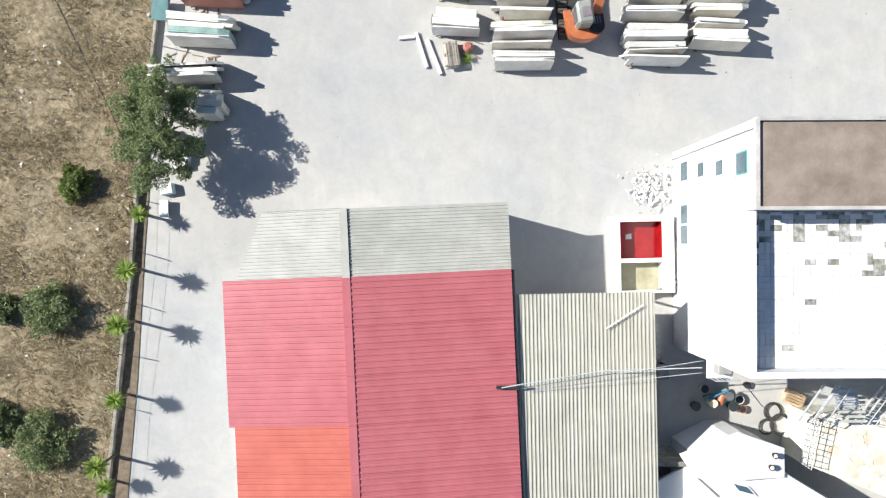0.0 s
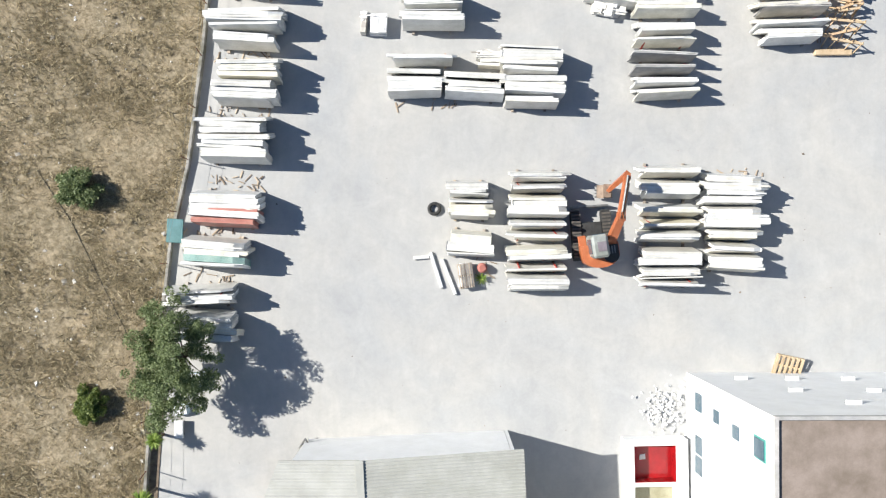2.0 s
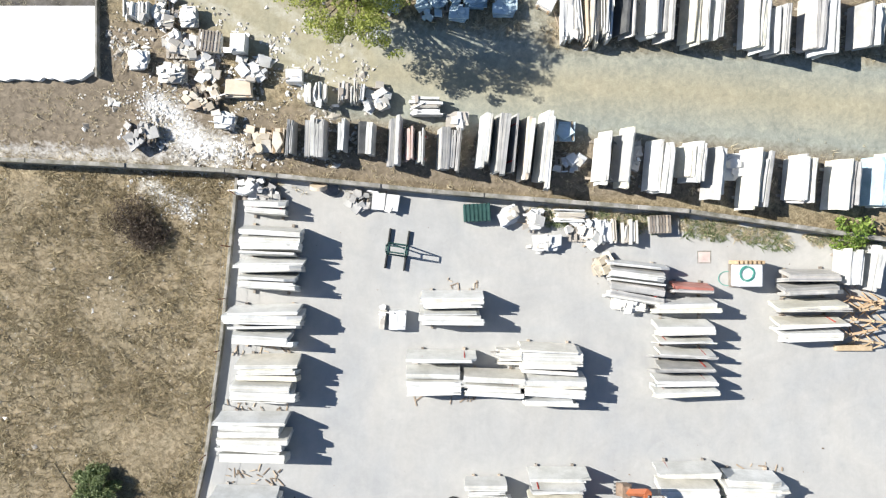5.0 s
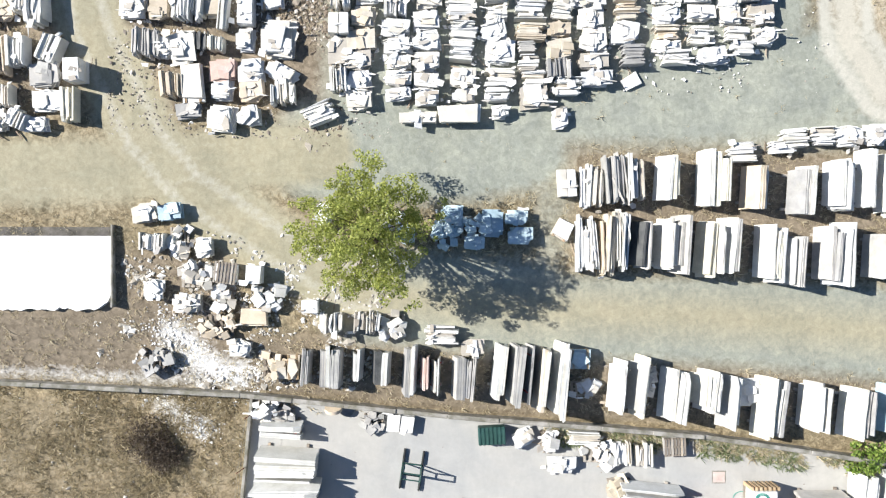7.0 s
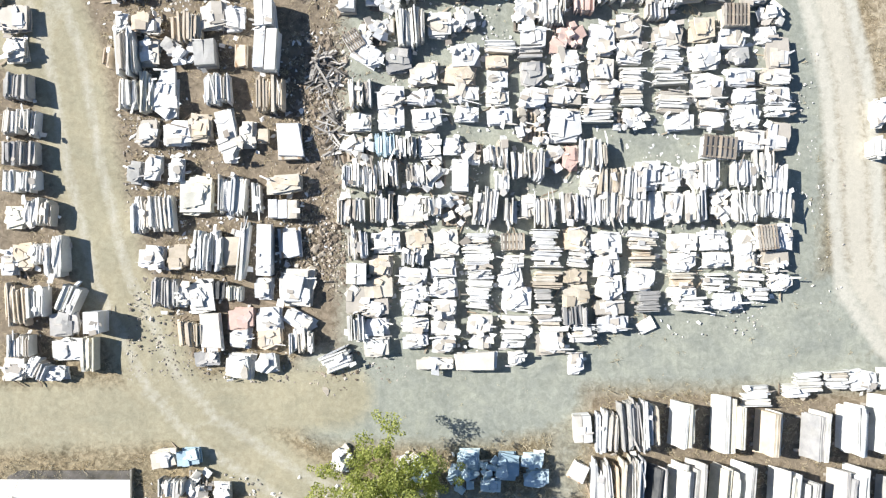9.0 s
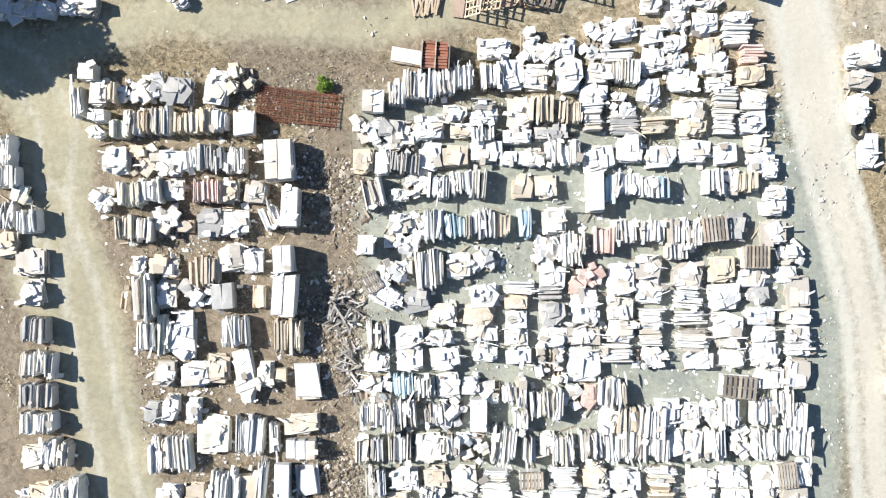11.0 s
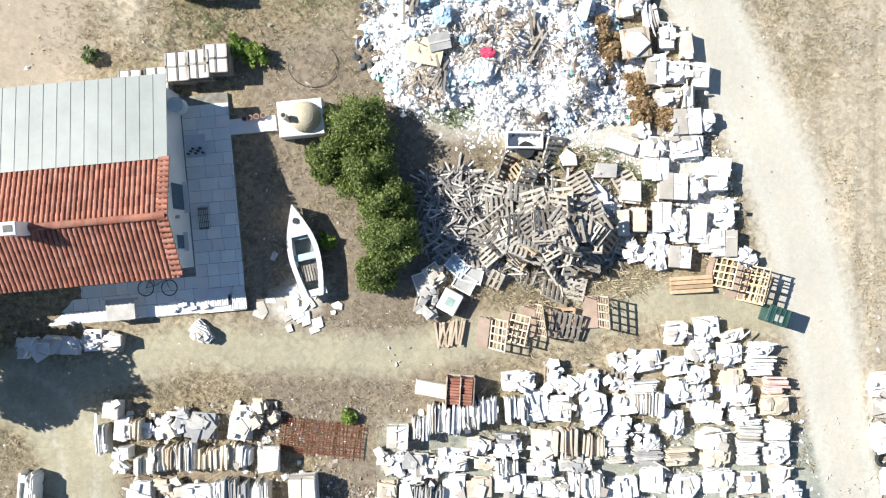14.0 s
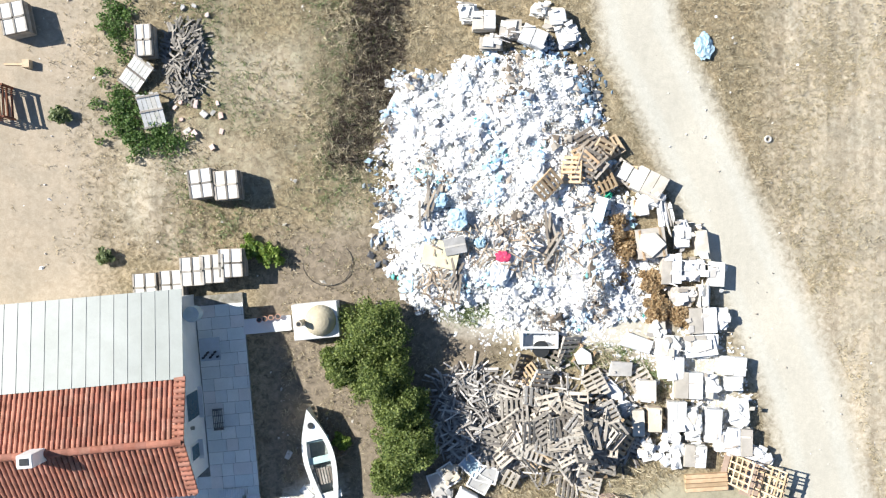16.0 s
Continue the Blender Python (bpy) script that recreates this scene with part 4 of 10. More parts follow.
    part("pipe", tube((-0.45, 0.25, 0.7), (0.5, 0.3, 0.75), 0.05), surface("blue_pipe", (0.05, 0.16, 0.35), (0.08, 0.22, 0.45), 3, 30, 0.5), machine)
    for x in (-0.45, 0.5):
        for y in (-0.22, 0.22):
            part("leg", box(x - 0.04, x + 0.04, y - 0.04, y + 0.04, 0, 0.25), steel, machine)
    for x, y, w, c, words in ((12.0, -6.5, 0.4, grey_stone, "grey plastic bucket of tools on the courtyard floor"), (13.3, -7.3, 0.45, green_paint, "green plastic tub on the courtyard floor"), (13.75, -7.45, 0.35, orange_paint, "orange plastic tub on the courtyard floor"), (13.6, -7.0, 0.4, white_wall, "white plastic tub on the courtyard floor"), (11.6, -7.3, 0.4, black_rubber, "black rubber tub on the courtyard floor"), (14.0, -6.35, 0.3, black_rubber, "round black lamp head on the ground")):
        tub = thing("tub", pose(x, y, 0), words, "tub")
        part("tub_side", tube((0, 0, 0), (0, 0, w * 0.8), w * 0.42, w * 0.55, 14), c, tub)
        # the tub is solid: a dark disc paints its shaded inside
        part("tub_mouth", tube((0, 0, w * 0.8), (0, 0, w * 0.8 + 0.006), w * 0.46, sides=14), dark_void, tub)
    crates = thing("timber_stand", pose(16.1, -6.95, 0, 0, 0, -22), "small stand of brown timber boards by the stair", "timber stand")
    for i in range(5):
        part("board", box(-0.45, 0.45, -0.3 + i * 0.13, -0.2 + i * 0.13, 0.42, 0.46), new_wood, crates)
    for x in (-0.38, 0.38):
        part("bearer", box(x - 0.04, x + 0.04, -0.3, 0.34, 0, 0.42), old_wood, crates)
    for x, y, rad, turns in ((15.2, -7.6, 0.42, 3), (15.55, -8.2, 0.5, 3), (14.9, -8.3, 0.36, 2)):
        coil("hose_coil", x, y, 0.1, rad, black_rubber, "coiled black hose on the courtyard floor", turns, 0.03)
    lead = thing("power_lead", pose(0, 0, 0), "thin black power lead across the courtyard floor", "cable")
    pts = ((14.0, -6.4), (14.4, -6.9), (14.75, -7.35), (15.0, -7.5))
    for (ax, ay), (bx, by) in zip(pts, pts[1:]):
        part("lead_run", tube((ax, ay, 0.02), (bx, by, 0.02), 0.015, sides=5), black_rubber, lead)
    for i, (x, y, w, d, h) in enumerate(((9.4, -4.2, 0.6, 1.6, 1.2), (9.9, -5.6, 0.5, 0.7, 0.9), (9.3, -6.6, 0.7, 0.9, 0.7))):
        scrap = thing("scrap_bench", pose(x, y, 0, 0, 0, 4), "dark workbench with scrap in the passage", "bench")
        part("benchtop", box(-w / 2, w / 2, -d / 2, d / 2, h - 0.06, h), steel, scrap)
        for sx in (-1, 1):
            part("trestle", box(sx * w * 0.4 - 0.04, sx * w * 0.4 + 0.04, -d / 2 + 0.05, d / 2 - 0.05, 0, h - 0.06), rust, scrap)


def coil(name, x, y, z, radius, material, label, turns=3, thick=0.025, squash=1.0):
    t = thing(name, at(x, y, z), label, "hose")
    curve = bpy.data.curves.new("loop", "CURVE")
    curve.dimensions, curve.bevel_depth, curve.bevel_resolution = "3D", thick, 2
    sp = curve.splines.new("POLY")
    k = turns * 24
    sp.points.add(k)
    for i in range(k + 1):
        a = 2 * math.pi * i / 24
        rr = radius * (1 + 0.025 * math.sin(i * 0.37) - 0.07 * (i / 24))
        sp.points[i].co = (rr * math.cos(a), rr * squash * math.sin(a), thick + 0.4 * thick * (i / 24), 1)
    curve.materials.append(material)
    ob = new("hose_loop", curve)
    ob.parent = t
    return t


courtyard()

# ---- the yard: slab racks ----
def racks(h, rows):
    for x, y, length, depth, turn, tones in rows:
        slab_rack(x, y, length, depth, h, turn, tones)


racks(1.45, (
    (-9.56, 20.74, 3.59, 1.12, 0, "w"), (-9.67, 19.82, 3.06, 0.80, -4, "w"),
    (-9.49, 18.46, 2.79, 1.12, 0, "wwy"), (-9.62, 17.47, 3.06, 1.20, -3, "w"),
    (-10.14, 15.30, 3.32, 2.13, -2, "w"),
    (-10.53, 12.11, 3.40, 1.65, -2, "rwwwww"), (-10.97, 10.11, 3.06, 1.33, -4, "nnwwy"),
    (-11.64, 8.15, 3.14, 0.96, 2, "w"), (-11.37, 6.76, 2.79, 1.38, -3, "wwy"),
    (-9.39, 24.25, 2.98, 1.38, -2, "w"), (-9.26, 23.16, 3.32, 0.69, 0, "w"), (-9.46, 22.37, 2.66, 0.90, -2, "w"),
))
racks(1.35, (
    (-1.18, 21.54, 2.98, 0.80, 0, "w"), (-1.18, 20.78, 2.87, 0.90, 0, "w"),
    (-1.52, 18.97, 3.19, 0.48, 0, "w"), (-1.91, 17.87, 2.79, 1.22, 0, "w"), (0.74, 17.73, 2.79, 1.22, -2, "w"),
    (3.29, 18.85, 2.98, 1.38, -2, "wwwy"), (3.41, 17.70, 2.98, 1.06, -2, "wwg"), (3.31, 17.03, 2.53, 0.59, 0, "w"),
))
slab_rack(9.43, 21.26, 2.98, 0.69, 1.25, 1, "wywg")
slab_rack(9.43, 20.29, 2.98, 0.64, 1.25, 1, "wywg")
slab_rack(9.42, 19.73, 2.98, 0.37, 1.25, 1, "wywg")
slab_rack(9.42, 19.09, 2.98, 0.48, 1.25, -2, "wywg")
slab_rack(9.42, 18.50, 2.98, 0.48, 1.25, 1, "wywg")
slab_rack(9.42, 17.89, 2.98, 0.43, 1.25, 1, "wywg")
slab_rack(9.42, 17.38, 2.98, 0.48, 1.25, 1, "wywg")
slab_rack(15.13, 22.66, 2.79, 0.53, 1.3, 2, "wywg")
slab_rack(15.13, 22.07, 2.93, 0.59, 1.3, 2, "wywg")
slab_rack(15.13, 21.25, 3.19, 0.59, 1.3, 2, "wywg")
slab_rack(15.13, 20.53, 3.32, 0.48, 1.3, 2, "wywg")
slab_rack(15.13, 20.02, 2.98, 0.64, 1.3, 2, "wywg")
slab_rack(7.21, 22.80, 2.93, 0.96, 1.1, -6, "wwg")
slab_rack(7.26, 21.91, 2.93, 0.90, 1, -10, "wgw")
slab_rack(9.75, 22.1, 1.95, 0.5, 1.0, -3, "wgtr")
stack(5.85, 23.15, 0.85, 0.8, 0.55, 10, "ct")
stack(7.0, 21.3, 1.5, 0.6, 0.5, -8, "f")
stack(1.6, 18.95, 1.5, 0.7, 0.7, -3, "l")
slab_rack(3.61, 13.56, 2.79, 0.48, 1.3, 0, "wwy")
slab_rack(3.61, 13.04, 2.79, 0.43, 1.3, 0, "dgw")
slab_rack(3.60, 12.20, 2.79, 1.06, 1.3, 0, "wwy")
slab_rack(3.60, 11.36, 2.79, 0.48, 1.3, 0, "wwy")
slab_rack(3.60, 10.85, 2.79, 0.37, 1.3, 0, "wwy")
slab_rack(3.60, 10.03, 2.79, 0.69, 1.3, 0, "wwy")
slab_rack(3.60, 9.36, 2.79, 0.37, 1.3, 0, "wwy")
slab_rack(3.60, 8.70, 2.79, 0.80, 1.3, 0, "wwy")
slab_rack(9.59, 13.80, 2.98, 0.53, 1.3, 0, "wyww")
slab_rack(9.59, 12.95, 2.98, 0.85, 1.3, 0, "wyww")
slab_rack(9.59, 12.01, 2.98, 0.53, 1.3, 0, "wyww")
slab_rack(9.58, 11.34, 2.98, 0.43, 1.3, 0, "wyww")
slab_rack(9.58, 10.83, 2.98, 0.53, 1.3, 0, "wyww")
slab_rack(9.58, 9.89, 2.98, 0.90, 1.3, 0, "wyww")
slab_rack(9.58, 9.12, 2.98, 0.64, 1.3, 0, "wyww")
slab_rack(9.58, 8.69, 2.98, 0.37, 1.3, 0, "wyww")
slab_rack(12.48, 12.95, 2.98, 1.46, 1.3, -2, "w")
slab_rack(12.47, 11.67, 2.98, 1.12, 1.3, -2, "w")
slab_rack(12.47, 10.90, 2.53, 0.53, 1.3, -2, "wwy")
slab_rack(12.47, 10.26, 2.53, 0.53, 1.3, -2, "wwy")
slab_rack(12.47, 9.62, 2.53, 0.80, 1.3, -2, "wwy")
slab_rack(0.46, 12.98, 1.99, 0.69, 1, 0, "w")
slab_rack(0.54, 12.08, 2.13, 0.90, 1.1, -2, "wy")
slab_rack(0.53, 10.50, 2.18, 1.17, 1.1, -4, "wy")
slab_rack(-9.56, 25.80, 2.13, 0.80, 0.9, -4, "w")
slab_rack(0.31, 28.68, 2.53, 0.63, 1.4, 84, "w")
slab_rack(1.04, 28.52, 2.83, 0.67, 1.4, 84, "wgd")
slab_rack(1.62, 28.58, 2.73, 0.37, 1.4, 84, "dg")
slab_rack(2.20, 28.36, 2.91, 0.54, 1.4, 84, "wt")
slab_rack(3.02, 28.27, 3.74, 0.71, 1.4, 84, "wg")
slab_rack(5.30, 27.92, 2.78, 0.34, 1.4, 84, "wwyg", 24.0, (1,))
slab_rack(6.24, 28.04, 2.78, 0.40, 1.4, 84, "wwyg", 24.0, (1,))
slab_rack(7.87, 27.54, 2.78, 0.53, 1.4, 84, "wwyg", 24.0, (1,))
slab_rack(9.32, 27.83, 1.95, 0.65, 1.4, 84, "wwyg", 24.0, (1,))
slab_rack(10.40, 27.35, 2.65, 0.25, 1.4, 84, "wg", 24.0, (1,))
slab_rack(12.25, 27.05, 2.83, 0.69, 1.4, 84, "wwyg", 24.0, (1,))
slab_rack(14.19, 26.98, 2.27, 0.61, 1.4, 84, "wwyg", 24.0, (1,))
slab_rack(16.16, 26.80, 2.32, 0.78, 1.4, 84, "wwyg", 24.0, (1,))
slab_rack(17.84, 26.92, 2.48, 0.65, 1.4, 84, "wu", 24.0, (1,))
slab_rack(-8.39, 28.80, 1.67, 0.57, 1, 87, "wgt")
slab_rack(-7.26, 28.82, 1.82, 1.03, 1, 87, "wg")
slab_rack(-6.06, 28.90, 1.47, 0.50, 1, 87, "w")
slab_rack(-4.96, 28.76, 1.59, 0.86, 1, 87, "wgd")
slab_rack(-3.69, 28.61, 2.40, 0.63, 1, 87, "wg")
slab_rack(-3.03, 28.55, 1.52, 0.37, 1, 87, "p")
slab_rack(-2.54, 28.46, 1.69, 0.37, 1, 87, "wp")
slab_rack(-1.29, 28.40, 1.97, 1.05, 1, 87, "gw")
stack(4.35, 36.85, 0.95, 2.1, 0.85, 2, "v")
stack(5.3, 37.15, 0.8, 2.5, 1.05, 3, "vg")
stack(6.15, 37.2, 0.75, 2.3, 1.15, 2, "v")
slab_rack(7.44, 37.20, 2.22, 0.53, 1.2, 87, "wwwyg", 24.0, (1,))
slab_rack(9.47, 37.24, 2.53, 0.79, 1.2, 87, "wwy", 24.0, (1,))
slab_rack(11.38, 36.79, 2.10, 0.57, 1.2, 87, "wwgt", 24.0, (1,))
slab_rack(13.39, 36.64, 2.53, 0.57, 1.2, 87, "wwwyg", 24.0, (1,))
slab_rack(15.18, 36.94, 2.53, 0.67, 1.2, 87, "wwwyg", 24.0, (1,))
slab_rack(16.27, 37.15, 2.78, 0.40, 1.2, 87, "wwwyg", 24.0, (1,))
slab_rack(17.53, 36.97, 2.91, 0.63, 1.2, 87, "wwwyg", 24.0, (1,))
stack(4.15, 34.35, 0.9, 2.5, 1.0, 2, "v")
stack(5.05, 34.3, 0.7, 2.9, 1.2, 2, "vt")
stack(5.7, 34.35, 0.5, 2.7, 1.2, 2, "v")
slab_rack(6.27, 34.26, 2.22, 0.37, 1.4, 86, "dg", 24.0, (1,))
slab_rack(7.60, 34.28, 2.68, 0.90, 1.4, 86, "wwwyg", 24.0, (1,))
slab_rack(9.33, 34.08, 2.60, 0.46, 1.4, 86, "wwwyg", 24.0, (1,))
slab_rack(10.20, 34.27, 2.73, 0.44, 1.4, 86, "wwwyg", 24.0, (1,))
slab_rack(12.11, 33.96, 2.86, 0.62, 1.4, 86, "wwwyg", 24.0, (1,))
slab_rack(13.02, 33.65, 2.73, 0.39, 1.4, 86, "wwwyg", 24.0, (1,))
slab_rack(14.88, 33.81, 3.03, 0.85, 1.4, 86, "wwwyg", 24.0, (1,))
slab_rack(17.10, 33.79, 2.48, 0.67, 1.4, 86, "wwwyg", 24.0, (1,))
slab_rack(16.96, 23.03, 1.86, 0.90, 1.2, 85, "w")
slab_rack(18.10, 23.02, 2.13, 0.69, 1.2, 80, "w")

# ---- pallet loads ----
stack(-21.29, 54.75, 1.20, 1.20, 0.55, 0, "f")
stack(-21.31, 53.45, 0.96, 1.08, 0.60, 0, "f")
stack(-21.24, 51.88, 1.08, 1.20, 0.75, 0, "vg")
stack(-21.11, 50.35, 1.32, 1.20, 0.75, 0, "v")
stack(-21.17, 49.04, 1.32, 1.08, 0.75, 0, "vg")
stack(-21.21, 47.85, 1.45, 0.97, 0.75, 0, "v")
stack(-21.62, 46.29, 0.97, 0.97, 0.55, 0, "fy")
stack(-20.49, 46.52, 1.21, 1.21, 0.75, 0, "v")
stack(-21.87, 44.34, 0.61, 1.10, 0.55, 0, "f")
stack(-21.24, 44.58, 0.86, 1.22, 0.55, 0, "ft")
stack(-20.47, 44.71, 0.61, 0.97, 0.75, 0, "v")
stack(-19.80, 44.59, 0.85, 1.94, 0.90, 0, "v")
stack(-21.55, 42.51, 0.85, 1.95, 0.75, 0, "vt")
stack(-20.63, 42.63, 0.73, 1.34, 0.75, 0, "v")
stack(-19.26, 42.76, 0.86, 1.22, 0.70, -20, "v")
stack(-19.55, 41.64, 1.23, 1.11, 0.55, 0, "fg")
stack(-18.12, 41.76, 0.73, 0.97, 1.00, 0, "b")
stack(-21.38, 40.68, 0.98, 1.10, 0.75, 0, "v")
stack(-19.44, 40.53, 1.23, 0.98, 0.55, 0, "f")
stack(-18.49, 40.31, 0.61, 1.47, 0.75, 0, "vy")
stack(-21.76, 39.66, 0.98, 0.98, 0.55, 0, "f")
stack(-20.70, 39.69, 0.86, 0.86, 0.70, -20, "v")
stack(-19.94, 39.49, 0.98, 0.62, 0.55, 0, "f")
stack(-16.75, 54.61, 0.53, 0.84, 0.55, 0, "f")
stack(-15.96, 54.68, 0.79, 0.84, 0.55, 0, "ft")
stack(-15.47, 54.53, 0.48, 0.61, 0.30, 0, "c")
stack(-13.99, 54.41, 1.19, 1.31, 0.75, 0, "vt")
stack(-12.86, 54.95, 1.08, 1.20, 0.55, 0, "f")
stack(-11.91, 54.85, 0.84, 1.08, 0.55, 0, "f")
stack(-10.58, 54.92, 0.76, 1.18, 1.10, 0, "b")
stack(-17.30, 53.09, 0.36, 0.96, 0.75, 0, "vt")
stack(-16.52, 53.27, 0.83, 2.02, 1.00, 0, "v")
stack(-15.59, 53.39, 0.84, 1.20, 0.55, 0, "f")
stack(-14.70, 53.65, 0.84, 0.60, 0.50, -35, "fg")
stack(-14.10, 53.42, 0.85, 0.85, 0.50, 0, "c")
stack(-13.20, 53.33, 0.91, 1.15, 0.70, 0, "bg")
stack(-11.75, 53.29, 0.63, 1.09, 0.35, 0, "st")
stack(-10.52, 53.41, 0.95, 1.78, 1.10, 0, "b")
stack(-16.44, 51.57, 0.72, 1.32, 0.75, 0, "v")
stack(-15.72, 51.69, 0.48, 1.80, 0.75, 0, "vy")
stack(-14.97, 51.62, 0.97, 2.18, 0.55, 0, "f")
stack(-12.74, 51.83, 1.08, 1.44, 0.75, 0, "v")
stack(-10.47, 51.61, 1.16, 1.57, 0.75, 0, "vt")
stack(-15.78, 49.94, 0.92, 1.09, 0.55, 0, "f")
stack(-14.48, 49.95, 1.21, 1.09, 0.55, 0, "f")
stack(-13.56, 50.20, 1.09, 1.22, 0.55, 0, "ft")
stack(-12.34, 49.84, 0.85, 2.31, 0.60, 10, "f")
stack(-11.46, 49.92, 0.73, 1.10, 0.55, 0, "f")
stack(-10.83, 49.88, 0.54, 0.69, 0.35, 0, "st")
stack(-9.66, 49.63, 1.17, 1.71, 0.50, 0, "s")
stack(-16.33, 48.25, 0.73, 0.97, 0.55, 0, "fg")
stack(-15.58, 48.50, 0.68, 1.10, 0.55, 0, "f")
stack(-14.57, 48.38, 0.66, 0.98, 0.55, 0, "f")
stack(-13.74, 47.29, 1.35, 1.71, 0.55, 0, "fy")
stack(-12.15, 47.29, 1.22, 1.83, 0.75, 0, "v")
stack(-11.14, 47.17, 0.37, 1.46, 0.75, 0, "v")
stack(-9.91, 47.78, 1.46, 0.85, 0.80, 0, "ft")
stack(-9.94, 46.69, 1.27, 0.86, 0.70, 0, "b")
stack(-15.64, 46.43, 1.83, 1.70, 0.70, 0, "v")
stack(-15.74, 44.60, 1.10, 0.98, 0.55, 0, "f")
stack(-14.59, 44.60, 0.79, 1.11, 0.55, 0, "ft")
stack(-13.23, 44.85, 1.34, 1.83, 0.75, 0, "v")
stack(-12.21, 44.85, 0.69, 1.36, 0.50, 0, "bt")
stack(-11.74, 44.85, 0.34, 2.58, 0.60, 0, "v")
stack(-10.79, 44.86, 0.69, 2.33, 0.70, 0, "b")
stack(-9.74, 45.23, 1.12, 1.49, 0.35, 0, "s")
stack(-15.08, 43.01, 1.10, 1.47, 0.75, 0, "vg")
stack(-14.37, 42.87, 0.49, 0.99, 0.55, 0, "f")
stack(-13.57, 42.88, 1.11, 1.48, 0.55, 0, "f")
stack(-12.85, 43.12, 0.74, 0.86, 0.50, 0, "vd")
stack(-12.11, 43.01, 0.61, 0.74, 0.75, 0, "vy")
stack(-10.84, 43.20, 0.86, 0.94, 0.55, 0, "f")
stack(-9.39, 43.25, 1.61, 1.61, 0.55, 0, "f")
stack(-14.00, 41.29, 0.98, 1.23, 0.75, 0, "vt")
stack(-13.14, 41.27, 1.04, 1.85, 0.60, 0, "s")
stack(-11.86, 41.89, 1.11, 0.99, 0.55, 0, "fp")
stack(-11.86, 41.02, 0.99, 0.87, 0.55, 0, "f")
stack(-10.63, 41.89, 1.11, 0.99, 0.55, 0, "f")
stack(-10.63, 41.02, 1.11, 0.99, 0.55, 0, "ft")
stack(-9.28, 41.76, 1.49, 0.74, 0.50, -30, "f")
stack(-9.24, 40.92, 0.98, 1.23, 0.75, 0, "v")
stack(-13.34, 40.15, 1.11, 0.74, 0.55, 0, "fg")
stack(-11.87, 39.78, 1.36, 1.11, 0.55, 0, "f")
stack(-10.76, 39.90, 0.99, 0.87, 0.55, 0, "f")
stack(-7.68, 40.02, 1.49, 0.87, 0.50, 25, "l")
stack(-22.27, 59.40, 0.71, 1.41, 0.75, 0, "v")
stack(-22.22, 58.34, 0.94, 1.06, 0.75, 0, "v")
stack(-21.62, 57.62, 0.59, 0.59, 0.50, 0, "cy")
stack(-22.31, 56.69, 0.83, 1.30, 0.75, 0, "v")
stack(-21.27, 56.46, 0.83, 1.06, 0.75, 0, "v")
stack(-22.33, 55.47, 0.95, 1.07, 0.55, 0, "ft")
stack(-18.77, 62.71, 0.71, 0.71, 0.70, 0, "b")
stack(-19.24, 61.54, 0.52, 1.53, 0.70, 8, "v")
stack(-18.38, 61.86, 0.71, 1.06, 0.55, 0, "f")
stack(-17.78, 61.90, 0.42, 0.94, 0.75, 0, "vt")
stack(-16.88, 61.92, 1.07, 1.07, 0.50, 0, "c")
stack(-16.05, 62.16, 0.71, 0.83, 0.50, 0, "c")
stack(-15.09, 62.04, 1.30, 1.07, 0.55, 0, "fg")
stack(-13.44, 62.17, 0.95, 1.42, 0.55, 0, "f")
stack(-12.47, 62.54, 1.07, 0.95, 0.50, 0, "ct")
stack(-18.27, 60.91, 0.52, 0.52, 0.70, 0, "b")
stack(-18.54, 60.25, 0.71, 0.47, 0.50, -40, "f")
stack(-17.44, 60.37, 0.66, 0.94, 0.75, 0, "vy")
stack(-16.90, 60.61, 0.59, 1.18, 0.75, 0, "v")
stack(-16.37, 60.73, 0.59, 1.06, 0.75, 0, "vt")
stack(-15.73, 60.73, 0.83, 1.30, 0.75, 0, "v")
stack(-14.68, 60.62, 0.90, 0.94, 0.75, 0, "vt")
stack(-13.93, 60.74, 0.59, 1.18, 0.75, 0, "vt")
stack(-13.28, 60.75, 0.66, 1.06, 0.75, 0, "v")
stack(-12.23, 60.64, 1.07, 1.18, 0.70, 0, "s")
stack(-17.71, 59.06, 1.07, 1.19, 0.55, 0, "f")
stack(-16.48, 59.07, 1.07, 1.07, 0.50, 0, "ct")
stack(-15.35, 58.96, 1.43, 1.07, 0.55, 0, "f")
stack(-14.27, 59.21, 0.47, 1.18, 0.75, 0, "v")
stack(-13.57, 59.21, 0.83, 1.18, 0.75, 0, "vg")
stack(-12.70, 59.09, 0.95, 1.18, 0.75, 0, "v")
stack(-10.76, 59.11, 1.13, 1.76, 1.00, 0, "b")
stack(-18.22, 57.39, 0.71, 1.07, 0.50, 0, "c")
stack(-17.10, 57.65, 0.95, 1.18, 0.75, 0, "vy")
stack(-16.23, 57.78, 0.95, 1.18, 0.75, 0, "v")
stack(-15.24, 57.88, 0.83, 0.95, 0.55, 0, "f")
stack(-13.81, 57.78, 1.07, 1.07, 0.75, 0, "vp")
stack(-13.00, 57.77, 0.84, 0.96, 0.55, 0, "ft")
stack(-11.81, 57.77, 0.96, 0.96, 0.55, 0, "f")
stack(-10.29, 57.11, 0.71, 1.65, 1.00, 0, "b")
stack(-11.18, 56.71, 0.71, 1.19, 0.70, 20, "v")
stack(-17.25, 56.23, 0.71, 1.07, 0.75, 0, "vt")
stack(-16.48, 56.11, 0.71, 1.07, 0.75, 0, "v")
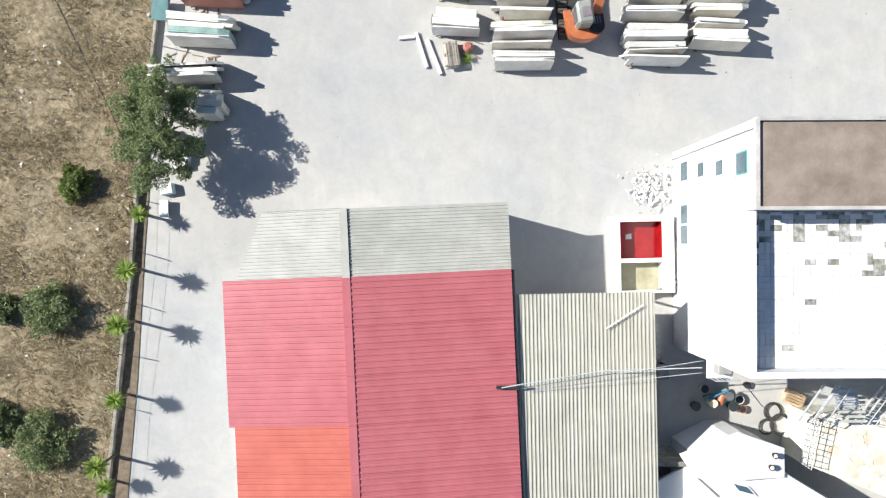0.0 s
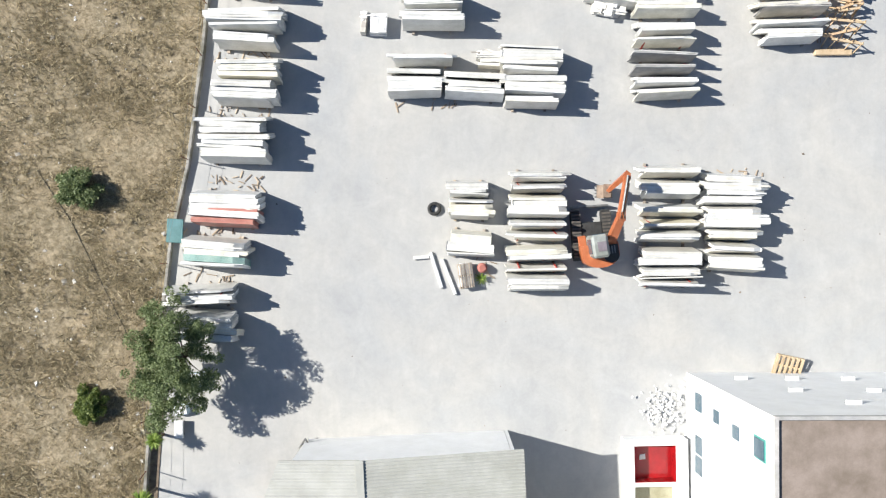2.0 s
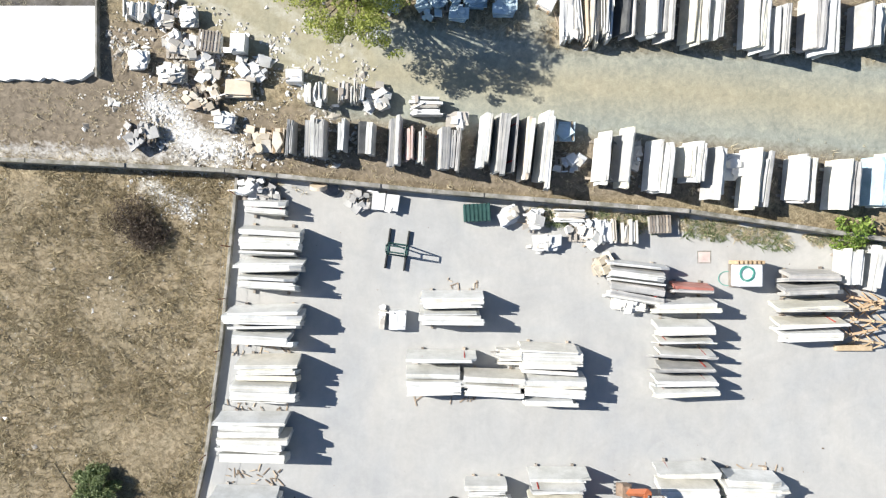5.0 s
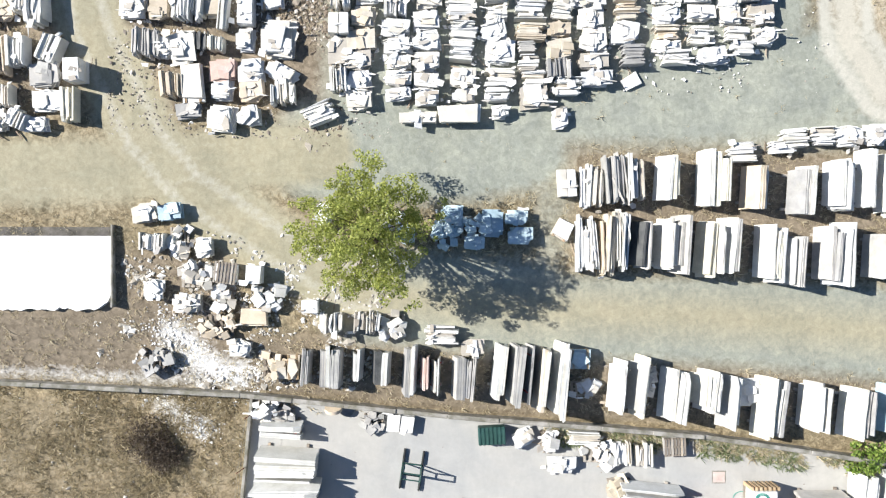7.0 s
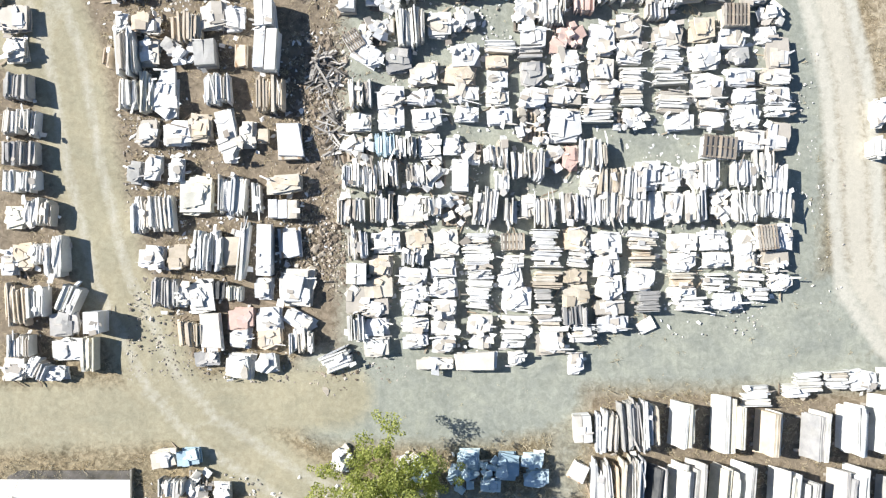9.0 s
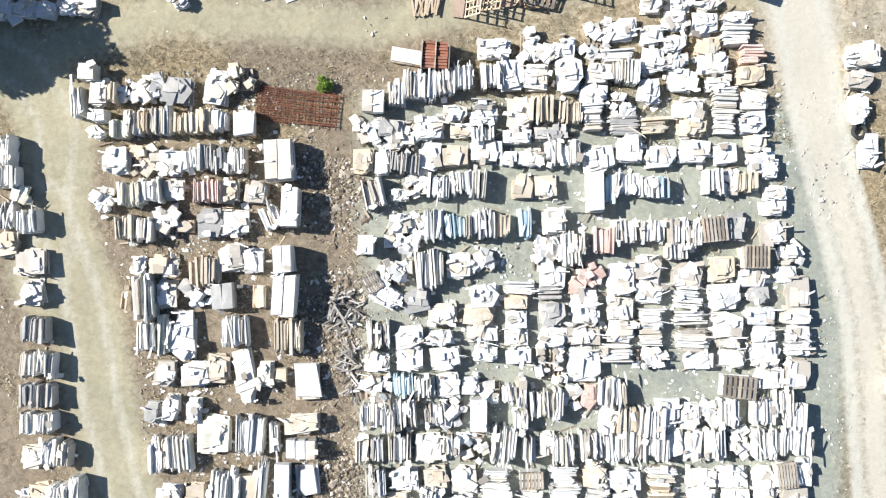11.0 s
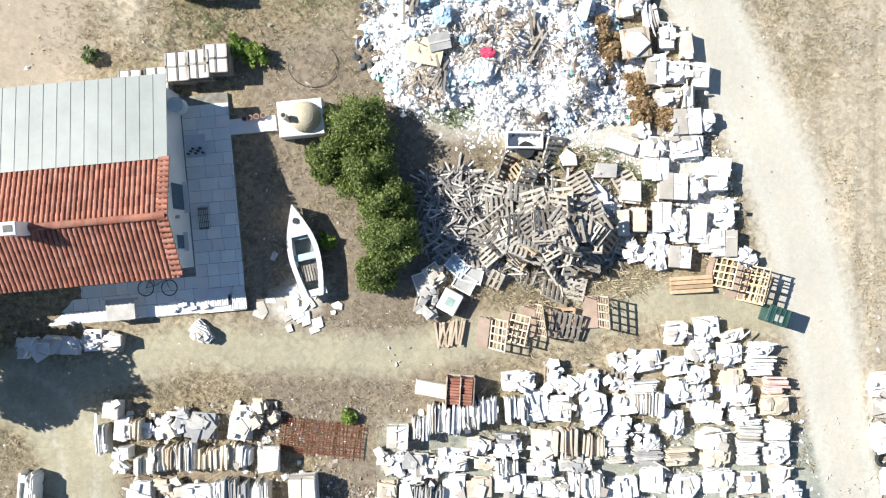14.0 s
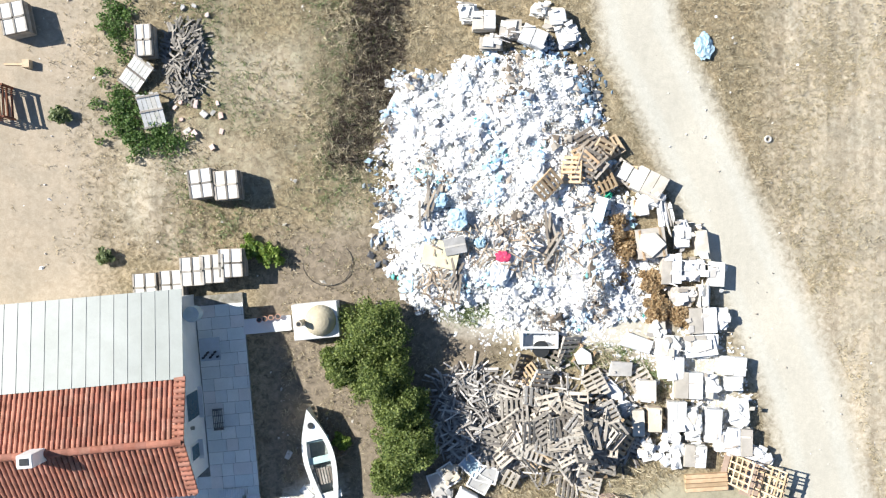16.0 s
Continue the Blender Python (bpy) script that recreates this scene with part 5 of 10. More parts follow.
stack(-15.63, 56.44, 0.84, 1.31, 0.50, 0, "c")
stack(-14.85, 56.30, 0.87, 0.62, 0.35, 0, "st")
stack(-13.72, 56.45, 1.08, 1.20, 0.55, 0, "fg")
stack(-12.65, 56.45, 1.08, 1.08, 0.55, 0, "f")
stack(-6.03, 54.32, 1.09, 1.09, 0.50, 0, "c")
stack(-5.31, 54.61, 0.44, 0.73, 0.35, 0, "sg")
stack(-6.87, 53.95, 0.73, 0.85, 0.50, 25, "e")
stack(-4.44, 54.50, 1.20, 1.80, 0.75, 0, "v")
stack(-3.17, 54.65, 0.97, 1.16, 0.55, 0, "f")
stack(-2.15, 54.84, 0.92, 0.85, 0.50, 0, "c")
stack(0.53, 54.99, 0.97, 1.09, 0.50, 0, "c")
stack(1.59, 55.16, 0.97, 1.09, 0.75, 0, "v")
stack(-6.27, 53.37, 1.33, 0.85, 0.50, -30, "f")
stack(-4.94, 53.12, 1.09, 1.09, 0.55, 0, "fg")
stack(-3.85, 52.54, 1.22, 0.97, 0.55, 0, "f")
stack(-2.03, 53.38, 1.21, 0.97, 0.55, 0, "f")
stack(-0.57, 53.74, 1.46, 0.49, 0.60, 0, "l")
stack(0.89, 54.20, 1.09, 0.97, 0.55, 0, "f")
stack(2.36, 54.23, 1.22, 1.10, 0.50, 0, "cp")
stack(3.82, 54.09, 1.17, 1.34, 0.55, 0, "f")
stack(5.04, 54.65, 1.22, 1.10, 0.55, 0, "f")
stack(5.13, 53.62, 1.22, 1.10, 0.55, 0, "f")
stack(-2.26, 52.55, 1.34, 0.85, 0.55, 0, "ft")
stack(-0.68, 53.09, 0.97, 0.61, 0.55, 0, "ft")
stack(-0.68, 52.32, 0.93, 0.85, 0.55, 0, "f")
stack(0.77, 53.52, 1.21, 0.61, 0.60, 0, "lg")
stack(0.91, 52.62, 1.10, 1.10, 0.55, 0, "fg")
stack(2.24, 53.18, 1.22, 0.97, 0.55, 0, "f")
stack(2.38, 52.46, 1.10, 0.61, 0.55, 0, "f")
stack(3.84, 52.83, 1.10, 0.98, 0.55, 0, "f")
stack(-6.62, 51.64, 0.97, 1.33, 0.75, 0, "v")
stack(-5.30, 51.57, 1.22, 0.97, 0.55, 0, "f")
stack(-3.97, 51.53, 1.22, 0.68, 0.55, 0, "f")
stack(-2.14, 51.71, 1.34, 0.73, 0.55, 0, "f")
stack(-0.67, 51.55, 1.03, 0.73, 0.55, 0, "f")
stack(0.92, 51.61, 1.22, 0.86, 0.55, 0, "f")
stack(2.27, 51.67, 1.47, 0.86, 0.55, 0, "f")
stack(3.86, 51.87, 1.17, 0.98, 0.55, 0, "f")
stack(-6.65, 50.48, 1.10, 0.85, 0.55, 0, "f")
stack(-5.26, 50.61, 1.10, 1.10, 0.55, 0, "f")
stack(-3.72, 50.62, 1.34, 0.98, 0.55, 0, "f")
stack(-2.01, 50.87, 1.10, 0.68, 0.55, 0, "f")
stack(-0.54, 50.76, 1.10, 0.73, 0.55, 0, "f")
stack(0.94, 50.41, 1.10, 1.47, 0.50, 0, "c")
stack(2.29, 50.41, 1.47, 1.47, 0.55, 0, "f")
stack(3.74, 50.90, 1.47, 0.73, 0.60, 0, "l")
stack(5.25, 50.68, 1.23, 0.74, 0.50, 0, "c")
stack(-6.66, 49.35, 1.22, 1.10, 0.50, 0, "c")
stack(-5.54, 49.49, 0.85, 1.09, 0.75, 0, "vu")
stack(-4.61, 49.42, 0.85, 0.97, 0.75, 0, "v")
stack(-3.60, 49.46, 0.93, 1.10, 0.55, 0, "f")
stack(-2.62, 49.46, 0.74, 0.74, 0.55, 0, "f")
stack(-1.67, 49.21, 0.74, 0.74, 0.30, 0, "c")
stack(-0.91, 49.11, 0.68, 0.85, 0.75, 0, "v")
stack(-0.42, 49.16, 0.49, 1.46, 0.75, 0, "v")
stack(0.56, 48.68, 1.22, 1.22, 0.75, 0, "v")
stack(1.17, 48.68, 0.49, 1.59, 0.75, 0, "v")
stack(1.82, 48.96, 0.62, 0.86, 0.50, 0, "c")
stack(2.56, 48.96, 0.69, 1.11, 0.55, 0, "fp")
stack(3.25, 49.18, 0.61, 1.35, 0.75, 0, "v")
stack(3.87, 49.18, 0.49, 1.22, 0.75, 0, "v")
stack(-6.88, 48.16, 0.97, 1.10, 0.75, 0, "v")
stack(-6.15, 48.04, 0.49, 1.22, 0.75, 0, "v")
stack(-5.42, 48.29, 0.85, 1.34, 0.75, 0, "v")
stack(-4.20, 48.17, 0.85, 1.10, 0.75, 0, "v")
stack(-3.35, 48.32, 0.98, 1.23, 0.50, 0, "c")
stack(-2.25, 48.19, 0.73, 1.47, 0.70, 0, "b")
stack(-0.41, 47.95, 0.61, 0.98, 0.75, 0, "v")
stack(3.44, 47.98, 0.74, 1.36, 0.55, 0, "f")
stack(4.26, 47.97, 0.86, 1.23, 0.75, 0, "vt")
stack(5.25, 47.85, 1.11, 1.47, 0.75, 0, "v")
stack(6.04, 48.24, 0.99, 1.24, 0.55, 0, "f")
stack(-7.01, 46.65, 1.22, 1.22, 0.75, 0, "v")
stack(-5.67, 46.71, 0.93, 1.35, 0.75, 0, "v")
stack(-4.45, 46.67, 1.11, 1.36, 0.55, 0, "f")
stack(-3.47, 46.84, 0.73, 0.98, 0.75, 0, "v")
stack(-2.53, 46.68, 1.11, 1.36, 0.50, 0, "c")
stack(-1.14, 46.85, 1.10, 1.84, 0.75, 0, "v")
stack(-0.03, 46.61, 0.61, 1.23, 0.75, 0, "v")
stack(0.73, 46.87, 0.62, 1.11, 0.55, 0, "f")
stack(1.45, 46.61, 0.86, 1.47, 0.75, 0, "v")
stack(2.68, 46.86, 0.98, 1.35, 0.75, 0, "v")
stack(3.79, 46.75, 0.98, 1.35, 0.75, 0, "v")
stack(4.41, 46.87, 0.62, 1.23, 0.75, 0, "v")
stack(5.40, 46.75, 1.35, 1.23, 0.75, 0, "v")
stack(-6.77, 45.11, 0.86, 1.35, 0.75, 0, "v")
stack(-5.44, 45.29, 1.18, 0.99, 0.55, 0, "f")
stack(-4.13, 45.37, 0.99, 0.99, 0.55, 0, "ft")
stack(-2.85, 45.25, 1.11, 1.24, 0.55, 0, "f")
stack(-1.49, 45.25, 1.24, 0.86, 0.60, 0, "l")
stack(0.06, 45.31, 1.04, 0.74, 0.70, 0, "e")
stack(1.48, 45.39, 1.24, 0.94, 0.60, 0, "l")
stack(2.86, 45.47, 0.99, 0.94, 0.55, 0, "ft")
stack(4.23, 45.27, 1.37, 0.99, 0.55, 0, "f")
stack(-6.78, 43.88, 0.86, 0.94, 0.70, 0, "b")
stack(-5.69, 44.25, 1.11, 0.87, 0.55, 0, "ft")
stack(-4.32, 44.63, 0.98, 0.86, 0.75, 0, "v")
stack(-4.33, 43.76, 1.24, 0.74, 0.55, 0, "f")
stack(-2.97, 44.14, 1.12, 0.87, 0.55, 0, "f")
stack(-1.49, 44.51, 1.36, 0.87, 0.60, 0, "l")
stack(0.08, 44.39, 0.99, 0.62, 0.55, 0, "f")
stack(1.62, 44.64, 1.49, 0.99, 0.60, 0, "l")
stack(2.99, 44.65, 0.99, 0.87, 0.60, 0, "l")
stack(2.88, 43.78, 1.00, 0.62, 0.55, 0, "ft")
stack(4.25, 44.28, 1.12, 1.00, 0.55, 0, "f")
stack(-6.81, 42.76, 0.87, 1.36, 0.55, 0, "f")
stack(-5.82, 43.26, 1.24, 0.99, 0.55, 0, "ft")
stack(-4.21, 43.01, 1.24, 0.69, 0.55, 0, "f")
stack(-2.97, 43.22, 1.24, 0.87, 0.55, 0, "f")
stack(-1.36, 43.64, 1.24, 0.87, 0.60, 0, "l")
stack(0.01, 43.65, 1.12, 0.94, 0.55, 0, "f")
stack(1.63, 43.65, 1.37, 0.75, 0.60, 0, "lt")
stack(1.51, 43.03, 0.99, 0.50, 0.60, 0, "lg")
stack(2.89, 42.90, 1.12, 1.00, 0.55, 0, "ft")
stack(4.39, 43.28, 1.25, 1.12, 0.55, 0, "f")
stack(-6.78, 41.54, 0.74, 1.11, 0.75, 0, "v")
stack(-5.94, 42.39, 1.12, 0.87, 0.55, 0, "f")
stack(-5.94, 41.52, 1.12, 0.74, 0.55, 0, "f")
stack(-4.21, 42.34, 1.12, 0.62, 0.55, 0, "f")
stack(-2.96, 42.32, 1.12, 0.87, 0.55, 0, "f")
stack(-1.48, 42.77, 1.24, 0.87, 0.60, 0, "l")
stack(0.27, 42.77, 1.24, 1.12, 0.55, 0, "f")
stack(1.52, 42.28, 1.00, 0.75, 0.60, 0, "l")
stack(2.87, 42.04, 1.12, 0.99, 0.75, 0, "vg")
stack(4.41, 42.40, 1.25, 0.75, 0.55, 0, "f")
stack(-5.94, 40.65, 1.12, 0.94, 0.55, 0, "f")
stack(-4.20, 41.59, 1.12, 0.70, 0.55, 0, "f")
stack(-4.20, 40.90, 1.12, 0.62, 0.55, 0, "f")
stack(-2.96, 41.52, 1.12, 0.75, 0.55, 0, "f")
stack(-2.96, 40.77, 1.05, 0.70, 0.55, 0, "f")
stack(-1.34, 41.65, 1.12, 0.87, 0.55, 0, "f")
stack(-1.34, 40.85, 1.00, 0.62, 0.55, 0, "f")
stack(0.27, 41.65, 1.49, 0.75, 0.60, 0, "l")
stack(0.15, 40.90, 1.12, 0.62, 0.60, 0, "l")
stack(1.77, 41.65, 1.12, 0.62, 0.60, 0, "l")
stack(1.79, 40.85, 1.25, 1.12, 0.55, 0, "f")
stack(3.28, 41.28, 1.25, 0.75, 0.60, 0, "l")
stack(4.54, 41.65, 1.38, 0.75, 0.55, 0, "f")
stack(-3.33, 39.89, 1.62, 0.55, 0.50, 0, "f")
stack(-1.46, 40.03, 1.99, 0.87, 0.60, 0, "s")
stack(0.29, 40.14, 0.75, 0.62, 0.55, 0, "f")
stack(6.20, 55.32, 0.85, 0.85, 0.75, 0, "v")
stack(6.77, 54.31, 1.34, 1.10, 0.55, 0, "f")
stack(6.77, 53.33, 1.22, 0.93, 0.60, 0, "l")
stack(6.90, 52.49, 1.47, 0.61, 0.60, 0, "l")
stack(5.19, 52.47, 1.22, 0.73, 0.60, 0, "l")
stack(5.20, 51.68, 1.10, 0.86, 0.60, 0, "l")
stack(7.06, 51.45, 1.47, 0.98, 0.60, 0, "l")
stack(7.34, 50.57, 1.23, 0.74, 0.55, 0, "f")
stack(8.24, 54.57, 1.10, 1.10, 0.55, 0, "ft")
stack(8.38, 53.36, 1.35, 1.10, 0.55, 0, "f")
stack(8.53, 52.15, 1.35, 1.10, 0.55, 0, "f")
stack(8.68, 51.38, 1.11, 0.54, 0.55, 0, "f")
stack(8.83, 50.65, 1.11, 0.74, 0.55, 0, "f")
stack(9.61, 55.10, 1.09, 0.97, 0.80, 0, "e")
stack(9.60, 54.22, 1.22, 0.86, 0.55, 0, "f")
stack(9.86, 53.44, 0.98, 0.73, 0.55, 0, "fg")
stack(10.00, 52.52, 1.10, 0.86, 0.55, 0, "f")
stack(10.15, 51.73, 0.98, 0.69, 0.55, 0, "f")
stack(10.31, 50.83, 1.35, 1.03, 0.55, 0, "f")
stack(10.47, 49.81, 1.23, 0.99, 0.55, 0, "f")
stack(11.21, 55.21, 0.86, 0.86, 0.50, 0, "c")
stack(11.08, 54.35, 0.86, 0.73, 0.55, 0, "f")
stack(11.59, 53.58, 0.98, 1.47, 0.55, 0, "f")
stack(11.49, 52.53, 1.23, 0.79, 0.55, 0, "f")
stack(11.64, 51.81, 0.98, 0.69, 0.55, 0, "f")
stack(11.76, 51.14, 1.23, 0.61, 0.60, 0, "l")
stack(11.70, 49.98, 1.11, 1.23, 0.55, 0, "f")
stack(9.02, 49.45, 1.47, 0.98, 0.80, 0, "e")
stack(8.70, 48.24, 0.86, 1.48, 0.75, 0, "v")
stack(7.92, 48.26, 0.74, 0.99, 0.50, 0, "c")
stack(7.04, 48.12, 0.87, 1.11, 0.55, 0, "f")
stack(10.19, 48.36, 0.98, 1.23, 0.75, 0, "v")
stack(11.04, 48.73, 0.74, 1.23, 0.75, 0, "v")
stack(11.68, 48.13, 0.74, 1.23, 0.75, 0, "v")
stack(6.32, 46.89, 0.87, 1.24, 0.55, 0, "f")
stack(7.19, 46.89, 0.74, 1.36, 0.55, 0, "f")
stack(8.12, 46.89, 0.86, 1.48, 0.75, 0, "v")
stack(9.34, 46.91, 0.87, 1.24, 0.50, 0, "c")
stack(10.24, 46.89, 0.99, 1.48, 0.75, 0, "v")
stack(11.23, 47.02, 0.74, 1.24, 0.75, 0, "v")
stack(11.97, 47.02, 0.74, 1.36, 0.75, 0, "v")
stack(5.84, 45.40, 1.37, 0.87, 0.60, 0, "l")
stack(7.61, 45.28, 1.24, 0.87, 0.55, 0, "f")
stack(8.99, 45.41, 1.25, 0.87, 0.55, 0, "f")
stack(10.37, 45.29, 1.00, 1.12, 0.55, 0, "f")
stack(11.26, 45.54, 0.87, 1.11, 0.80, 0, "e")
stack(12.12, 45.55, 0.75, 1.25, 0.55, 0, "f")
stack(5.86, 44.53, 1.12, 0.62, 0.60, 0, "lt")
stack(7.63, 44.41, 1.12, 0.87, 0.55, 0, "f")
stack(9.14, 44.54, 1.25, 0.75, 0.55, 0, "f")
stack(10.52, 44.42, 1.12, 0.75, 0.55, 0, "f")
stack(11.78, 44.50, 1.25, 0.87, 0.55, 0, "f")
stack(5.76, 43.66, 1.25, 1.00, 0.55, 0, "f")
stack(7.63, 43.66, 1.25, 0.50, 0.60, 0, "lt")
stack(7.66, 43.08, 1.25, 0.55, 0.55, 0, "f")
stack(9.14, 43.54, 1.12, 0.75, 0.60, 0, "l")
stack(10.77, 43.67, 1.12, 0.62, 0.60, 0, "l")
stack(12.06, 43.54, 1.00, 0.80, 0.55, 0, "f")
stack(6.15, 42.66, 1.12, 0.87, 0.60, 0, "lg")
stack(8.03, 42.54, 1.37, 0.55, 0.60, 0, "l")
stack(9.69, 42.66, 1.38, 0.80, 0.55, 0, "f")
stack(11.04, 43.04, 1.13, 0.55, 0.60, 0, "l")
stack(6.19, 41.60, 0.89, 0.64, 0.06, 30, "s")
stack(16.14, 50.98, 0.62, 1.23, 0.55, 0, "f")
stack(16.09, 49.49, 0.62, 0.98, 0.75, 0, "v")
stack(-5.39, 63.56, 1.56, 0.72, 0.40, -8, "s")
stack(-1.92, 63.93, 0.96, 0.84, 0.55, 0, "f")
stack(-1.32, 63.94, 0.60, 0.84, 0.55, 0, "f")
stack(-0.23, 64.19, 0.72, 1.20, 0.50, 0, "c")
stack(0.61, 63.72, 0.96, 0.84, 0.50, 0, "c")
stack(1.45, 63.96, 0.60, 0.96, 0.55, 0, "f")
stack(0.13, 62.75, 1.20, 1.08, 0.55, 0, "f")
stack(1.53, 62.86, 1.07, 1.55, 0.80, 0, "f")
stack(-1.81, 62.72, 0.95, 1.19, 0.75, 0, "v")
stack(-0.95, 62.86, 1.08, 1.32, 0.55, 0, "f")
stack(-3.00, 62.71, 0.83, 1.19, 0.75, 0, "v")
stack(-3.83, 62.47, 0.83, 1.19, 0.75, 0, "v")
stack(-4.90, 62.34, 1.42, 1.42, 0.75, 0, "v")
stack(-5.85, 61.98, 0.66, 1.07, 0.75, 0, "v")
stack(-6.80, 61.62, 0.90, 0.95, 0.70, 0, "b")
stack(2.91, 64.70, 1.20, 0.96, 0.50, 0, "c")
stack(3.86, 64.82, 1.08, 0.96, 0.55, 0, "f")
stack(2.67, 63.97, 1.08, 0.60, 0.50, 0, "c")
stack(3.61, 63.68, 1.44, 0.53, 0.60, 0, "l")
stack(2.78, 62.96, 1.08, 0.84, 0.55, 0, "f")
stack(3.94, 63.00, 1.20, 1.08, 0.75, 0, "v")
stack(5.08, 63.51, 0.96, 1.08, 0.55, 0, "f")
stack(5.08, 64.59, 0.96, 0.84, 0.55, 0, "f")
stack(4.97, 62.18, 0.96, 1.08, 0.55, 0, "f")
stack(2.55, 62.04, 1.20, 0.84, 0.55, 0, "f")
stack(2.54, 61.08, 1.08, 1.20, 0.60, 0, "l")
stack(3.65, 61.57, 1.08, 0.96, 0.50, 0, "c")
stack(5.21, 60.74, 1.20, 0.67, 0.60, 0, "lt")
stack(3.88, 60.73, 1.44, 0.84, 0.60, 0, "lg")
stack(6.05, 64.24, 0.96, 0.77, 0.55, 0, "f")
stack(6.04, 65.20, 1.08, 0.84, 0.55, 0, "f")
stack(6.06, 63.47, 1.21, 0.60, 0.55, 0, "f")
stack(6.43, 62.67, 1.21, 1.01, 0.55, 0, "f")
stack(6.68, 61.47, 1.33, 0.97, 0.55, 0, "f")
stack(6.81, 60.63, 1.21, 0.72, 0.55, 0, "ft")
stack(6.95, 59.66, 1.33, 0.97, 0.55, 0, "f")
stack(7.51, 64.13, 1.09, 0.77, 0.55, 0, "ft")
stack(7.38, 65.09, 1.09, 1.01, 0.55, 0, "f")
stack(7.76, 63.41, 1.21, 0.97, 0.55, 0, "f")
stack(7.89, 62.56, 1.09, 0.60, 0.55, 0, "f")
stack(8.24, 61.36, 1.09, 1.93, 0.60, 0, "l")
stack(8.29, 59.55, 0.97, 0.97, 0.55, 0, "f")
stack(8.71, 64.62, 1.33, 0.84, 0.60, 0, "l")
stack(8.72, 65.35, 1.09, 0.60, 0.55, 0, "f")
stack(9.45, 63.78, 1.09, 0.68, 0.60, 0, "lp")
stack(9.35, 62.94, 1.21, 0.85, 0.55, 0, "ft")
stack(9.48, 61.85, 1.09, 0.92, 0.55, 0, "f")
stack(9.49, 60.88, 1.09, 0.92, 0.55, 0, "f")
stack(9.63, 59.99, 0.85, 0.77, 0.55, 0, "f")
stack(9.89, 59.14, 1.09, 0.92, 0.55, 0, "f")
stack(5.07, 66.04, 0.96, 0.96, 0.55, 0, "f")
stack(6.40, 66.17, 1.09, 1.09, 0.55, 0, "f")
stack(7.52, 65.90, 0.97, 0.48, 0.50, 15, "f")
stack(-7.05, 60.43, 1.08, 0.84, 0.50, 0, "c")
stack(-6.09, 60.51, 1.08, 0.72, 0.55, 0, "fg")
stack(-5.73, 59.84, 1.32, 0.84, 0.50, 0, "c")
stack(-5.06, 60.56, 0.72, 0.72, 0.50, 0, "c")
stack(-4.42, 60.56, 1.20, 0.96, 0.55, 0, "f")
stack(-3.34, 61.17, 1.01, 0.77, 0.55, 0, "f")
stack(-3.10, 60.45, 0.96, 0.67, 0.55, 0, "ft")
stack(-2.15, 61.53, 1.08, 0.43, 0.60, 0, "lg")
stack(-2.14, 61.01, 1.20, 0.60, 0.55, 0, "f")
stack(-2.15, 60.29, 0.95, 0.72, 0.75, 0, "v")
stack(-0.58, 61.18, 1.08, 1.32, 0.55, 0, "f")
stack(-0.69, 60.22, 1.20, 0.67, 0.55, 0, "f")
stack(0.35, 61.38, 0.91, 1.14, 0.75, 0, "vt")
stack(1.55, 61.19, 0.91, 1.00, 0.75, 0, "vt")
stack(0.75, 60.35, 1.44, 0.60, 0.55, 0, "fg")
stack(-7.28, 59.11, 0.84, 1.08, 0.55, 0, "ft")
stack(-6.45, 59.12, 0.60, 1.20, 0.55, 0, "f")
stack(-5.48, 59.01, 1.19, 0.95, 0.75, 0, "vg")
stack(-4.41, 59.32, 0.96, 1.15, 0.55, 0, "f")
stack(-3.33, 59.37, 1.08, 0.91, 0.55, 0, "ft")
stack(-2.01, 59.57, 1.32, 0.91, 0.55, 0, "f")
stack(-1.05, 59.26, 0.72, 0.60, 0.55, 0, "f")
stack(-0.08, 59.26, 1.08, 0.67, 0.55, 0, "f")
stack(0.85, 59.52, 0.67, 1.08, 0.75, 0, "v")
stack(1.57, 59.52, 0.72, 1.15, 0.75, 0, "v")
stack(2.82, 59.28, 1.33, 1.08, 0.55, 0, "f")
stack(4.15, 59.77, 1.09, 1.25, 0.55, 0, "f")
stack(5.49, 59.41, 1.33, 0.92, 0.55, 0, "f")
stack(-6.78, 57.69, 0.83, 1.43, 0.80, 12, "v")
stack(-5.72, 57.68, 0.84, 0.53, 0.55, 0, "f")
stack(-4.89, 58.16, 0.96, 0.96, 0.50, 0, "c")
stack(-4.04, 58.06, 0.84, 1.15, 0.75, 0, "v")
stack(-3.09, 58.18, 0.91, 1.15, 0.75, 0, "v")
stack(-2.37, 58.18, 0.72, 1.31, 0.75, 0, "v")
stack(-0.43, 58.06, 0.96, 1.01, 0.55, 0, "ft")
stack(0.54, 58.06, 0.96, 1.01, 0.55, 0, "f")
stack(2.64, 57.85, 0.67, 1.72, 0.90, 0, "b")
stack(3.28, 57.97, 0.43, 1.32, 0.75, 0, "vu")
stack(4.00, 58.21, 1.08, 1.01, 0.75, 0, "v")
stack(4.97, 58.09, 0.72, 1.01, 0.75, 0, "v")
stack(5.57, 58.09, 0.48, 1.01, 0.75, 0, "vu")
stack(7.75, 58.34, 0.72, 1.16, 0.75, 0, "v")
stack(8.53, 58.33, 0.73, 0.97, 0.50, 0, "c")
stack(9.21, 58.35, 0.96, 1.01, 0.75, 0, "vt")
stack(10.26, 58.95, 0.61, 0.97, 0.55, 0, "f")
stack(10.53, 57.85, 0.92, 0.68, 0.55, 0, "f")
